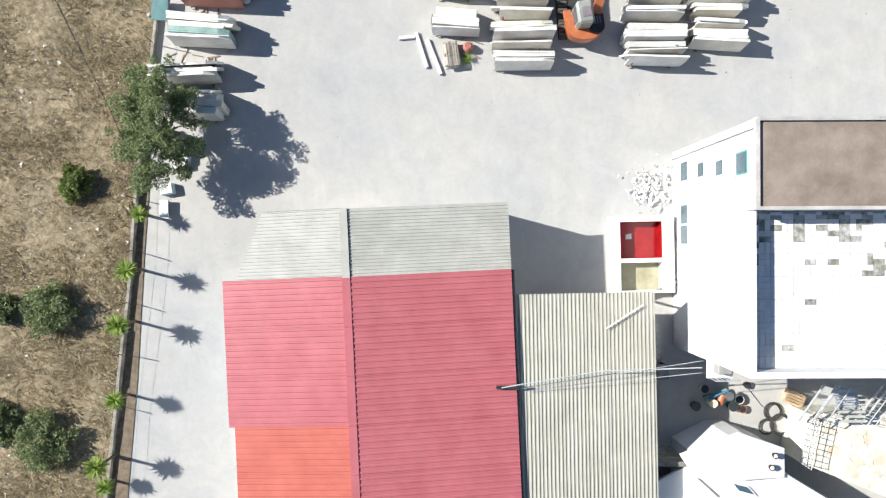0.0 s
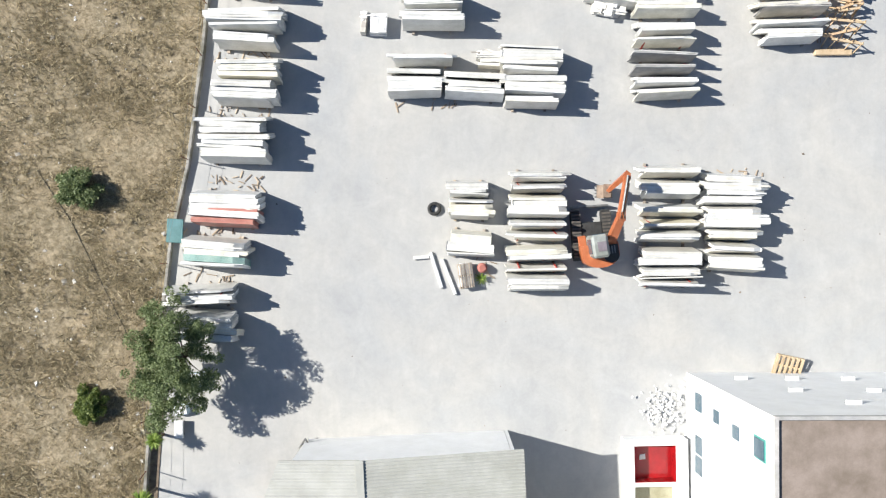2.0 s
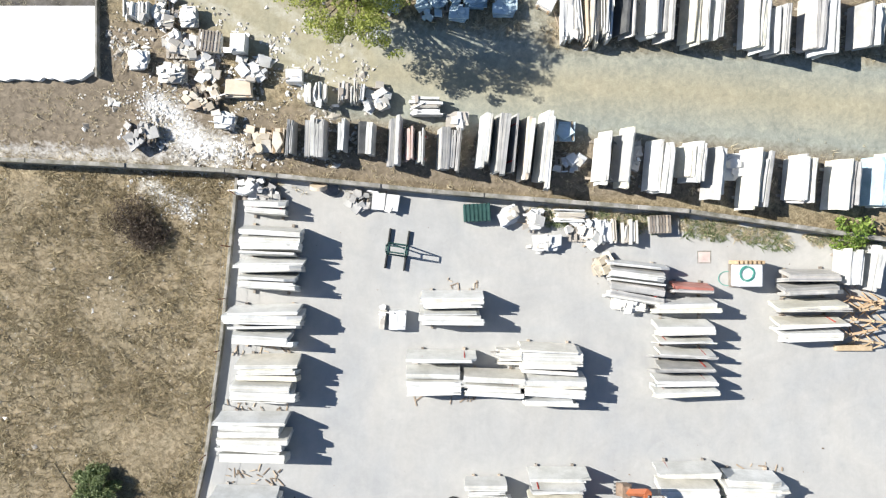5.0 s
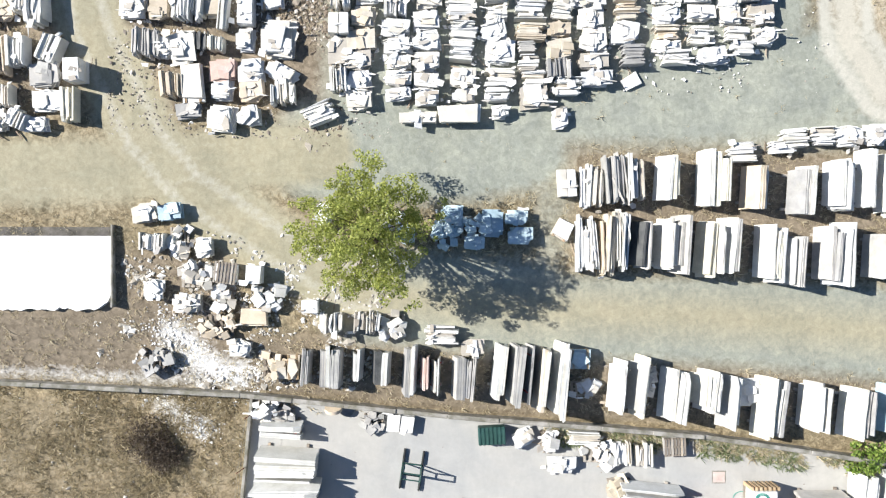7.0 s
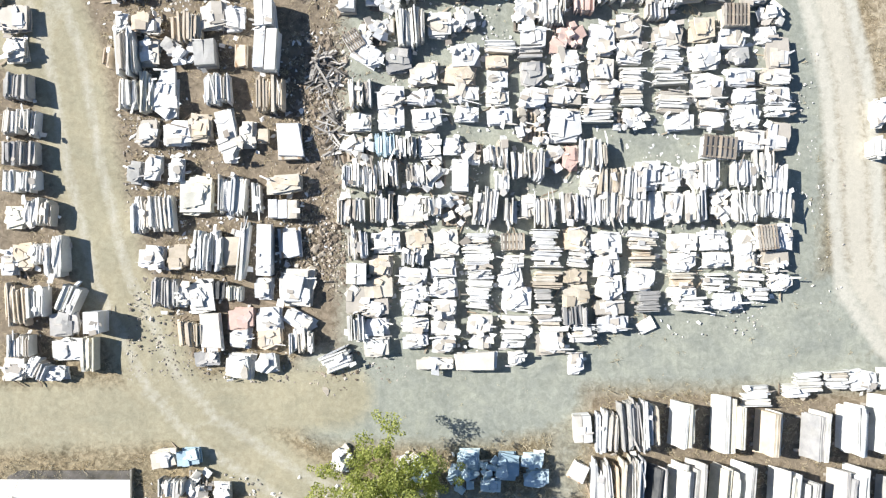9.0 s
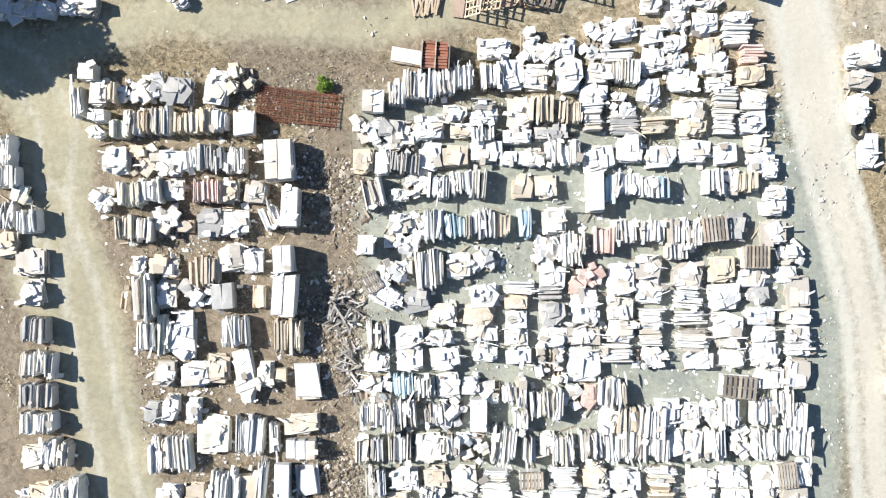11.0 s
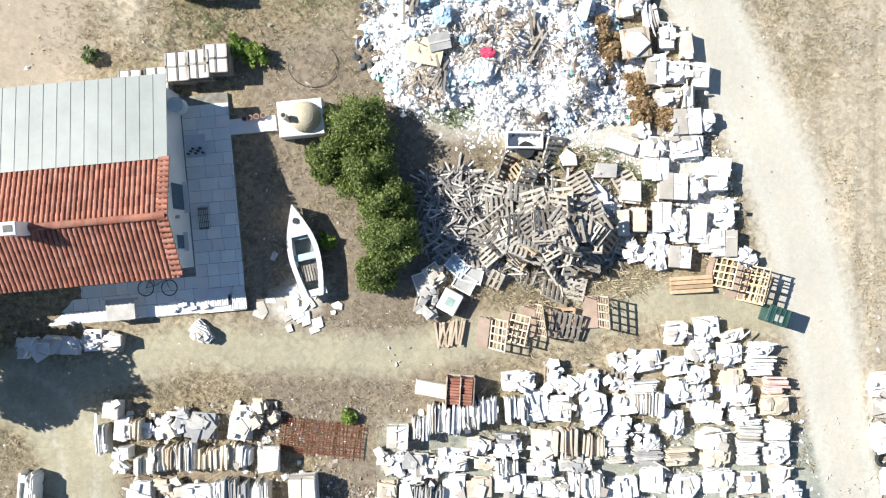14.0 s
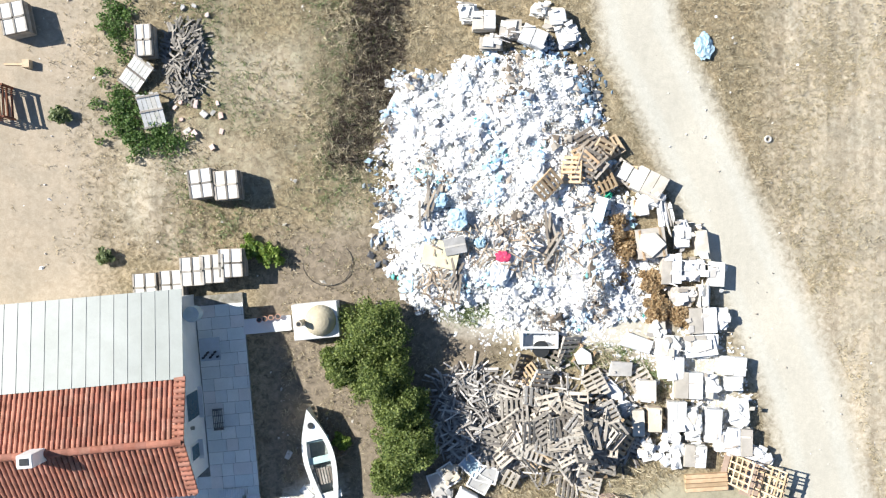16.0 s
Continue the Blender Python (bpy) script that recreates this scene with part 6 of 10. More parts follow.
stack(10.42, 57.20, 1.09, 0.61, 0.55, 0, "f")
stack(-5.72, 56.47, 1.08, 0.77, 0.55, 0, "f")
stack(-5.60, 55.62, 1.21, 0.72, 0.50, 0, "c")
stack(-4.88, 56.42, 0.60, 0.84, 0.50, 0, "c")
stack(-4.27, 56.38, 0.84, 1.55, 0.75, 0, "v")
stack(-3.32, 56.38, 0.77, 1.08, 0.75, 0, "vu")
stack(-2.48, 56.38, 0.84, 1.25, 0.75, 0, "v")
stack(-1.88, 56.51, 0.43, 1.32, 0.75, 0, "v")
stack(-1.28, 56.39, 0.67, 1.15, 0.75, 0, "vt")
stack(-0.32, 56.51, 0.60, 1.32, 0.75, 0, "vu")
stack(0.92, 56.61, 1.01, 1.16, 0.55, 0, "f")
stack(3.91, 56.16, 0.96, 1.08, 0.75, 0, "v")
stack(5.12, 56.16, 1.08, 1.08, 0.75, 0, "v")
stack(6.21, 56.16, 0.84, 1.33, 0.75, 0, "v")
stack(6.94, 56.04, 0.60, 1.09, 0.75, 0, "v")
stack(7.77, 56.29, 1.08, 1.08, 0.80, 0, "e")
stack(8.85, 56.39, 0.97, 1.26, 0.55, 0, "fg")
stack(10.45, 56.15, 1.10, 1.10, 0.55, 0, "f")
stack(-7.12, 55.55, 0.71, 0.83, 0.90, 0, "b")
stack(0.57, 55.51, 0.92, 0.92, 0.50, 0, "c")
stack(1.74, 55.67, 1.01, 1.01, 0.75, 0, "v")
stack(3.07, 55.79, 0.84, 1.20, 0.75, 0, "vp")
stack(14.26, 63.82, 1.46, 1.09, 0.55, 0, "f")
stack(14.14, 62.80, 1.09, 0.78, 0.55, 0, "f")
stack(14.15, 61.52, 0.73, 1.34, 0.55, 0, "f")
stack(14.58, 59.70, 0.73, 1.46, 0.55, 0, "f")
stack(0.44, 73.47, 1.09, 0.97, 0.30, -30, "s")
stack(2.03, 73.00, 1.09, 0.73, 0.30, 0, "sg")
stack(1.65, 72.03, 1.45, 0.72, 0.40, -35, "s")
stack(3.08, 72.04, 0.96, 1.08, 0.50, 0, "s")
stack(2.70, 70.72, 0.53, 1.20, 0.60, 0, "bt")
stack(3.42, 70.84, 0.60, 1.08, 0.60, 0, "bt")
stack(4.40, 70.96, 0.75, 1.34, 0.55, 0, "b")
stack(5.13, 70.61, 0.81, 1.48, 0.55, 0, "f")
stack(5.98, 70.61, 0.67, 1.48, 0.55, 0, "b")
stack(4.31, 69.40, 0.94, 1.48, 0.50, 0, "c")
stack(5.21, 69.28, 0.94, 0.94, 0.50, 0, "b")
stack(4.02, 73.97, 1.08, 0.94, 0.55, 0, "f")
stack(2.75, 74.10, 1.45, 0.73, 0.30, -20, "s")
stack(4.16, 73.06, 1.08, 0.94, 0.50, 0, "b")
stack(5.48, 73.98, 1.34, 1.03, 0.55, 0, "f")
stack(4.90, 72.29, 1.21, 1.21, 0.50, 0, "b")
stack(5.85, 72.30, 0.67, 1.08, 0.55, 0, "f")
stack(6.82, 73.15, 1.08, 0.81, 0.55, 0, "b")
stack(6.82, 72.42, 0.72, 0.60, 0.70, 0, "b")
stack(7.13, 71.10, 0.86, 1.30, 0.55, 0, "f")
stack(7.13, 69.90, 1.03, 1.21, 0.55, 0, "b")
stack(7.96, 69.30, 1.36, 0.67, 0.50, -30, "f")
stack(3.11, 80.92, 1.34, 1.08, 0.60, -25, "b")
stack(2.81, 79.89, 0.85, 0.77, 0.40, 0, "s")
stack(3.20, 78.36, 1.43, 1.43, 0.80, 15, "s")
stack(4.60, 78.79, 0.67, 1.21, 0.55, 0, "f")
stack(4.12, 77.22, 0.86, 1.21, 0.55, 0, "b")
stack(5.09, 77.23, 1.03, 0.94, 0.55, 0, "f")
stack(6.07, 77.07, 0.67, 1.08, 0.55, 0, "b")
stack(4.61, 76.09, 1.08, 0.86, 0.55, 0, "f")
stack(5.52, 76.12, 0.43, 1.08, 0.75, 0, "v")
stack(5.47, 75.07, 1.21, 1.13, 0.55, 0, "b")
stack(6.32, 75.15, 0.54, 0.94, 0.55, 0, "f")
for x, y, w, d, h, turn, kind in ((2.3, 81.3, 0.9, 0.7, 0.5, -25, "b"), (3.3, 80.3, 1.0, 0.8, 0.55, -30, "f"), (3.9, 79.6, 0.6, 1.2, 0.5, 15, "v"), (5.4, 78.4, 0.5, 1.1, 0.6, 12, "b"), (3.5, 74.7, 0.9, 0.7, 0.4, -10, "f"), (2.2, 71.3, 0.8, 0.7, 0.4, -20, "f"), (6.4, 69.9, 0.7, 0.9, 0.5, 5, "b"), (3.2, 69.6, 0.8, 0.7, 0.45, 0, "c"), (-1.9, 87.1, 1.1, 0.8, 0.6, -20, "b"), (-0.4, 87.2, 1.0, 0.9, 0.5, 20, "f"), (-4.0, 87.8, 1.0, 0.8, 0.5, 5, "b")):
    stack(x, y, w, d, h, turn, kind)
stack(-4.64, 88.12, 0.84, 0.76, 0.55, 0, "f")
stack(-2.84, 87.43, 0.96, 0.77, 0.55, 0, "f")
stack(-0.92, 87.94, 0.96, 0.91, 0.55, 0, "f")
stack(-3.67, 86.89, 1.00, 0.67, 0.55, 0, "f")
stack(-1.65, 88.29, 0.72, 0.60, 0.55, 0, "f")
stack(-22.22, 65.29, 0.89, 0.82, 0.55, 0, "c")
stack(-21.41, 65.42, 0.90, 0.75, 0.55, 0, "f")
stack(-20.55, 65.38, 0.85, 0.75, 0.55, 0, "f")
stack(-19.66, 65.62, 0.85, 0.90, 0.55, 0, "f")
stack(-18.82, 65.56, 0.90, 0.90, 0.55, 0, "f")
stack(-15.12, 65.96, 1.07, 0.66, 0.50, -45, "f")
stack(-15.34, 35.65, 1.11, 0.86, 0.55, 0, "f")
stack(-14.24, 35.73, 0.99, 0.79, 0.55, 0, "fu")
stack(-14.97, 34.36, 0.98, 0.93, 0.75, 0, "v")
stack(-13.92, 34.38, 0.87, 1.36, 0.50, 0, "c")
stack(-12.80, 34.13, 0.74, 0.87, 0.55, 0, "f")
stack(-13.20, 32.90, 1.37, 1.12, 0.50, 0, "c")
stack(-11.81, 33.02, 0.99, 0.94, 0.60, 0, "e")
stack(-10.56, 32.95, 0.69, 0.86, 0.70, 0, "b")
stack(-14.99, 32.28, 0.87, 0.87, 0.55, 0, "f")
stack(-13.57, 31.66, 1.24, 0.79, 0.55, 0, "f")
stack(-11.98, 31.91, 0.87, 0.95, 0.50, 0, "c")
stack(-10.00, 31.91, 1.25, 0.95, 0.50, 0, "c")
stack(-8.11, 31.54, 0.74, 0.62, 0.70, 0, "b")
stack(-10.66, 31.04, 1.38, 0.88, 0.40, 0, "st")
stack(-12.26, 30.66, 1.37, 1.05, 0.50, 0, "ct")
stack(-11.31, 29.66, 1.00, 0.80, 0.55, 0, "f")
stack(-7.24, 30.80, 0.99, 0.99, 0.75, 0, "v")
stack(-5.63, 30.80, 1.12, 1.04, 0.75, 0, "v")
stack(-4.53, 30.67, 1.20, 1.05, 0.50, 0, "c")
stack(-2.28, 30.25, 1.50, 0.80, 0.60, 0, "l")
stack(-0.90, 29.66, 1.01, 0.75, 0.55, 0, "f")
stack(-15.15, 29.01, 1.26, 0.96, 0.50, 0, "cg")
stack(-9.86, 28.76, 1.01, 1.06, 0.50, 0, "ct")
stack(-8.97, 28.76, 0.63, 1.26, 0.50, 0, "st")
stack(3.24, 37.00, 0.79, 1.24, 0.70, 0, "b")
stack(3.11, 34.94, 0.88, 0.95, 0.40, -25, "s")
stack(11.05, 38.41, 1.30, 0.87, 0.60, 0, "l")
stack(12.94, 38.67, 1.25, 0.55, 0.60, 0, "l")
stack(13.44, 39.05, 1.12, 0.87, 0.60, 0, "l")
stack(14.70, 39.13, 1.20, 0.75, 0.60, 0, "l")
stack(15.86, 39.15, 1.25, 0.95, 0.55, 0, "f")
stack(17.13, 39.21, 0.95, 0.95, 0.55, 0, "f")
stack(7.04, 28.18, 0.63, 1.14, 0.50, 0, "cg")
stack(3.93, 29.16, 1.06, 0.96, 0.70, 0, "su")
stack(4.14, 27.75, 1.14, 0.71, 0.50, 0, "c")
stack(11.53, 27.62, 1.14, 1.22, 0.55, 0, "f")
stack(2.94, 39.89, 0.70, 0.95, 0.40, 0, "f")
stack(-1.83, 35.61, 1.00, 0.80, 0.55, 0, "fu")
stack(-1.08, 34.99, 1.12, 1.00, 0.50, 0, "cu")
stack(-0.08, 35.24, 1.05, 1.20, 0.55, 0, "fu")
stack(1.04, 35.49, 1.00, 0.62, 0.55, 0, "fu")
stack(1.24, 34.67, 1.12, 0.75, 0.55, 0, "fu")
stack(-2.08, 34.61, 1.00, 0.87, 0.50, 0, "cu")
stack(-0.83, 34.36, 0.87, 0.62, 0.55, 0, "fu")
stack(-4.57, 35.30, 1.00, 0.80, 0.50, 0, "c")
stack(-7.43, 35.55, 0.70, 0.87, 0.50, 0, "c")
stack(-3.83, 34.86, 0.87, 0.75, 0.50, 0, "cu")
stack(-4.32, 20.62, 0.26, 0.90, 0.50, -4, "b")
stack(-3.62, 20.62, 0.80, 0.95, 0.50, -4, "b")
stack(0.36, 9.0, 0.70, 1.15, 0.45, 0, "e")
stack(-4.17, 26.06, 1.25, 0.78, 0.40, -3, "b")
stack(-5.45, 26.12, 0.95, 0.62, 0.35, -6, "cg")
stack(-9.56, 26.35, 0.99, 0.68, 0.40, 0, "cg")
stack(1.47, 25.4, 0.93, 0.83, 0.50, 20, "f")
stack(2.69, 25.28, 0.83, 0.78, 0.50, 0, "c")
stack(4.29, 25.41, 1.61, 0.57, 0.50, 0, "l")
stack(5.01, 24.68, 1.55, 0.98, 0.50, 0, "c")
stack(3.25, 24.16, 1.29, 0.72, 0.55, 0, "f")
stack(5.95, 24.67, 0.77, 1.16, 0.60, 0, "v")
stack(6.98, 24.67, 0.72, 1.16, 0.60, 0, "v")
stack(8.43, 25.02, 0.98, 0.83, 0.50, 0, "eg")
stack(-10.38, 26.66, 1.41, 1.03, 0.80, 0, "c")

# ---- plants ----
def leaf_material(name, dark, light):
    m, n, l, bsdf = nodes_of(name)
    geo = n.new("ShaderNodeNewGeometry")
    color = ramp_node(n, l, geo.outputs["Random Per Island"], ((0.0, dark), (1.0, light))).outputs[0]
    l.new(color, bsdf.inputs["Base Color"])
    bsdf.inputs["Roughness"].default_value = 0.6
    trans = n.new("ShaderNodeBsdfTranslucent")
    l.new(color, trans.inputs["Color"])
    mix = n.new("ShaderNodeMixShader")
    mix.inputs[0].default_value = 0.45
    l.new(bsdf.outputs[0], mix.inputs[1])
    l.new(trans.outputs[0], mix.inputs[2])
    l.new(mix.outputs[0], n["Material Output"].inputs["Surface"])
    return m


olive_leaf = leaf_material("olive_leaf", (0.09, 0.13, 0.05), (0.33, 0.39, 0.19))
fresh_leaf = leaf_material("fresh_leaf", (0.2, 0.25, 0.05), (0.52, 0.54, 0.16))
deep_leaf = leaf_material("deep_leaf", (0.06, 0.105, 0.025), (0.31, 0.37, 0.11))
yucca_leaf = leaf_material("yucca_leaf", (0.1, 0.19, 0.03), (0.4, 0.5, 0.12))
dead_leaf = leaf_material("dead_twig", (0.035, 0.025, 0.02), (0.13, 0.1, 0.075))
straw = leaf_material("dry_straw", (0.4, 0.34, 0.22), (0.72, 0.64, 0.47))
grass_leaf = leaf_material("grey_grass", (0.26, 0.22, 0.14), (0.56, 0.49, 0.35))
field_leaf = leaf_material("brown_grass", (0.2, 0.162, 0.092), (0.54, 0.46, 0.3))
brush_leaf = leaf_material("golden_brush", (0.3, 0.2, 0.1), (0.62, 0.47, 0.28))
bark = surface("bark", (0.09, 0.07, 0.05), (0.2, 0.16, 0.12), 8, 40, 0.95, bump=0.6)


def leaf_cloud(centres, count, size, rs, long=1.7):
    """Leaf blades in clumps: centres of (x, y, z, radius)."""
    c = np.array(centres, float)
    k = rs.choice(len(c), count, p=c[:, 3] ** 2 / (c[:, 3] ** 2).sum())
    way = rs.normal(size=(count, 3))
    way /= np.linalg.norm(way, axis=1)[:, None]
    p = c[k, :3] + way * (c[k, 3] * rs.uniform(0.35, 1.0, count) ** 0.6)[:, None]
    u = rs.normal(size=(count, 3))
    u[:, 2] *= 0.6
    u /= np.linalg.norm(u, axis=1)[:, None]
    v = np.cross(u, rs.normal(size=(count, 3)) + (0, 0, 0.01))
    v /= np.linalg.norm(v, axis=1)[:, None]
    s = size * rs.uniform(0.6, 1.4, count)[:, None]
    verts = np.stack([p - u * s * long / 2, p + v * s / 2, p + u * s * long / 2, p - v * s / 2], 1).reshape(-1, 3)
    return verts.tolist(), [(4 * i, 4 * i + 1, 4 * i + 2, 4 * i + 3) for i in range(count)]


def cloud_part(name, verts, faces, material, parent, kind=""):
    mesh = bpy.data.meshes.new(name)
    mesh.from_pydata(verts, [], faces)
    mesh.materials.append(material)
    ob = new(name, mesh)
    ob.parent = parent
    if kind:
        tagged(ob, kind=kind)
    return ob


def tree(name, x, y, trunk, height, radius, material, label, seed, leaves=5000, size=0.1, spread=0.62, clumps=26, gaps=0.3, stretch=(1.0, 1.0)):
    """A trunk with limbs, and a crown of leaf clumps round the limbs' ends."""
    r, rs = random.Random(seed), np.random.RandomState(seed)
    t = thing(name, at(x, y), label, "tree" if trunk > 0.3 else "bush")
    bm = bmesh.new()
    add_tube(bm, (0, 0, -0.1), (r.uniform(-0.1, 0.1), r.uniform(-0.1, 0.1), trunk), 0.055 * height ** 0.6 + 0.03, 0.04 * height ** 0.6, 10)
    part("trunk", bm, bark, t)
    centres = []
    bm = bmesh.new()
    for i in range(clumps):
        a, q = 2 * math.pi * (i * 0.618 + r.uniform(-0.05, 0.05)), math.sqrt((i + 0.5) / clumps)
        rr = radius * q * r.uniform(0.75, 1.08)
        z = trunk + (height - trunk) * (1 - 0.75 * q * q) * r.uniform(0.5, 0.95)
        end = Vector((rr * math.cos(a) * stretch[0], rr * math.sin(a) * stretch[1], z))
        mid = Vector((end.x * 0.4, end.y * 0.4, trunk + (z - trunk) * 0.45))
        add_tube(bm, (0, 0, trunk * 0.8), mid, 0.022 * height ** 0.5, 0.012 * height ** 0.5, 6)
        add_tube(bm, mid, end, 0.012 * height ** 0.5, 0.004, 5)
        centres.append((*end, radius * spread * r.uniform(gaps, 0.62)))
        for f in (0.55, 0.78):
            centres.append((*(mid.lerp(end, f) + Vector((r.uniform(-1, 1), r.uniform(-1, 1), r.uniform(-0.3, 0.6))) * radius * 0.1), radius * spread * r.uniform(0.25, 0.5)))
        for k in range(2):
            centres.append((*(end + Vector((r.uniform(-1, 1), r.uniform(-1, 1), r.uniform(-0.5, 0.5))) * radius * 0.22), radius * spread * r.uniform(0.15, 0.35)))
    part("branchwork", bm, bark, t)
    verts, faces = leaf_cloud(centres, leaves, size, rs)
    cloud_part("crown", verts, faces, material, t)
    return t


tree("olive_tree", -12.45, 5.40, 1.2, 4.6, 2.55, olive_leaf, "grey-green olive tree beside the slab racks", 3, 36000, 0.056, 0.35, 38, 0.2, (0.82, 1.3))
tree("almond_tree", -5.25, 34.82, 1.8, 7.2, 3.0, fresh_leaf, "airy light-green tree with bare limbs showing", 5, 26000, 0.06, 0.27, 60, 0.18)
tree("shade_tree", -26.2, 65.35, 1.6, 5.5, 3.2, deep_leaf, "broad dark tree at the edge of the track", 6, 24000, 0.15, 0.5, stretch=(1.0, 0.66))
for x, y, rad, h, mat, seed, words in (
        (-16.99, 3.05, 0.8, 1.0, deep_leaf, 11, "small dark-green bush in the dry field"), (-18.12, -2.73, 1.35, 1.5, olive_leaf, 12, "round grey-green bush in the dry field"),
        (-18.40, -8.70, 1.35, 1.5, olive_leaf, 13, "round grey-green bush in the dry field"), (-17.48, 13.01, 1.0, 1.3, olive_leaf, 14, "windswept green bush in the dry field"),
        (-20.43, -2.64, 0.7, 0.8, olive_leaf, 16, "small green bush in the dry field"), (-20.58, -7.90, 1.0, 1.0, olive_leaf, 17, "small green bush in the dry field")):
    tree("bush", x, y, 0.15, h, rad, mat, words, seed, 6000, 0.065, 0.62, 16)
dead_twig = leaf_material("weathered_twig", (0.06, 0.046, 0.036), (0.2, 0.155, 0.115))
for x, y, rad, h, seed in ((-15.85, 25.25, 1.15, 0.7, 15), (-15.15, 24.55, 0.85, 0.5, 18)):
    tree("bush", x, y, 0.1, h, rad, dead_twig, "low dark dead bush, bare twigs, beside the wall", seed, 2600, 0.05, 0.8, 22, 0.3)
for x, y, rad, h, seed in ((-8.47, 74.60, 1.35, 2.6, 21), (-9.80, 73.22, 0.95, 1.7, 22), (-8.11, 72.75, 1.25, 2.6, 23), (-7.30, 71.49, 1.1, 2.7, 24), (-7.06, 70.11, 1.2, 2.9, 25), (-7.73, 68.55, 0.85, 2.0, 26)):
    tree("carob_bush", x, y, 0.2, h, rad, deep_leaf, "dense rounded dark-green evergreen bush", seed, 15000, 0.062, 0.72, 26, 0.4)
for x, y, rad, seed, mat in ((-13.75, 78.06, 0.5, 31, yucca_leaf), (-12.87, 77.71, 0.55, 32, yucca_leaf), (17.08, 24.65, 0.95, 33, yucca_leaf), (-19.90, 77.62, 0.35, 34, olive_leaf), (-21.64, 83.50, 0.4, 45, olive_leaf), (-9.86, 69.84, 0.4, 38, yucca_leaf), (-8.91, 62.34, 0.35, 40, yucca_leaf), (-14.57, 1.94, 0.45, 41, straw)):
    tree("shrub", x, y, 0.1, rad * 1.1, rad, mat, "low leafy green shrub growing wild", seed, 900, 0.09, 0.7, 10)


def yucca(x, y, h, seed, size=0.6, blades=170):
    """A bare trunk with a round head of stiff narrow leaves."""
    r = random.Random(seed)
    t = thing("yucca", at(x, y), "spiky green yucca with a round head on a bare trunk", "yucca", "yuccas by the wall")
    part("trunk", tube((0, 0, -0.05), (0, 0, h), 0.075, 0.06, 10), bark, t)
    verts, faces = [], []
    for i in range(blades):
        a, e = i * 2.4 + r.uniform(-0.2, 0.2), math.asin(r.uniform(-0.6, 1.0))
        ll = size * r.uniform(0.75, 1.12) * (0.85 if e < 0 else 1.0)
        d = Vector((math.cos(a) * math.cos(e), math.sin(a) * math.cos(e), math.sin(e)))
        side = Vector((-math.sin(a), math.cos(a), 0)) * (0.032 * size / 0.6)
        o = Vector((0, 0, h + r.uniform(-0.08, 0.06)))
        k = len(verts)
        verts += [o - side * 0.6, o + side * 0.6, o + d * ll * 0.5 + side, o + d * ll * 0.5 - side, o + d * ll + Vector((0, 0, -0.05))]
        faces += [(k, k + 1, k + 2, k + 3), (k + 3, k + 2, k + 4)]
    cloud_part("leaves", [tuple(v) for v in verts], faces, yucca_leaf, t)


for i, (x, y, h, size) in enumerate(((-13.74, 1.62, 1.1, 0.48), (-14.07, -0.9, 1.75, 0.6), (-14.4, -3.29, 1.85, 0.64), (-14.69, -6.69, 1.48, 0.55), (-15.35, -9.53, 1.9, 0.64), (-15.4, -10.68, 1.0, 0.52))):
    yucca(x, y, h, 50 + i, size)


# ---- loose stuff on the ground ----
def patchy(x, y, f=0.5):
    return max(0.0, min(1.0, 0.55 + 0.9 * noise.noise((x * f, y * f, 5))))


def chips(name, spots, material, label, category, seed, flat=0.5, parent=None):
    """Many small broken stones as one object: spots of (x, y, z, size)."""
    rs = np.random.RandomState(seed)
    base = np.array(((1, 0, 0), (-1, 0, 0), (0, 1, 0), (0, -1, 0), (0.3, 0.2, 1), (0, 0, -0.6)))
    tri = np.array(((0, 2, 4), (2, 1, 4), (1, 3, 4), (3, 0, 4), (2, 0, 5), (1, 2, 5), (3, 1, 5), (0, 3, 5)))
    p = np.array(spots)
    k = len(p)
    size = p[:, 3:4] * np.stack([rs.uniform(0.6, 1.6, k), np.ones(k), np.full(k, flat)], 1)
    v = base[None] * rs.uniform(0.6, 1.3, (k, 6, 1)) * size[:, None] + rs.uniform(-0.25, 0.25, (k, 6, 3)) * p[:, None, 3:4] * (1, 1, flat)
    a, b = rs.uniform(0, 6.283, k)[:, None], rs.uniform(-0.4, 0.4, k)[:, None]
    y, z = v[:, :, 1] * np.cos(b) - v[:, :, 2] * np.sin(b), v[:, :, 1] * np.sin(b) + v[:, :, 2] * np.cos(b)
    v = np.stack([v[:, :, 0] * np.cos(a) - y * np.sin(a), v[:, :, 0] * np.sin(a) + y * np.cos(a), z], 2) + p[:, None, :3]
    verts, faces = v.reshape(-1, 3).tolist(), (tri[None] + 6 * np.arange(k)[:, None, None]).reshape(-1, 3).tolist()
    mesh = bpy.data.meshes.new(name)
    mesh.from_pydata(verts, [], faces)
    mesh.materials.append(material)
    return tagged(new(name, mesh), label, category, kind="stuff")


def island(name, stops, rough=0.8):
    m, n, l, bsdf = nodes_of(name)
    geo = n.new("ShaderNodeNewGeometry")
    l.new(ramp_node(n, l, geo.outputs["Random Per Island"], stops).outputs[0], bsdf.inputs["Base Color"])
    bsdf.inputs["Roughness"].default_value = rough
    return m


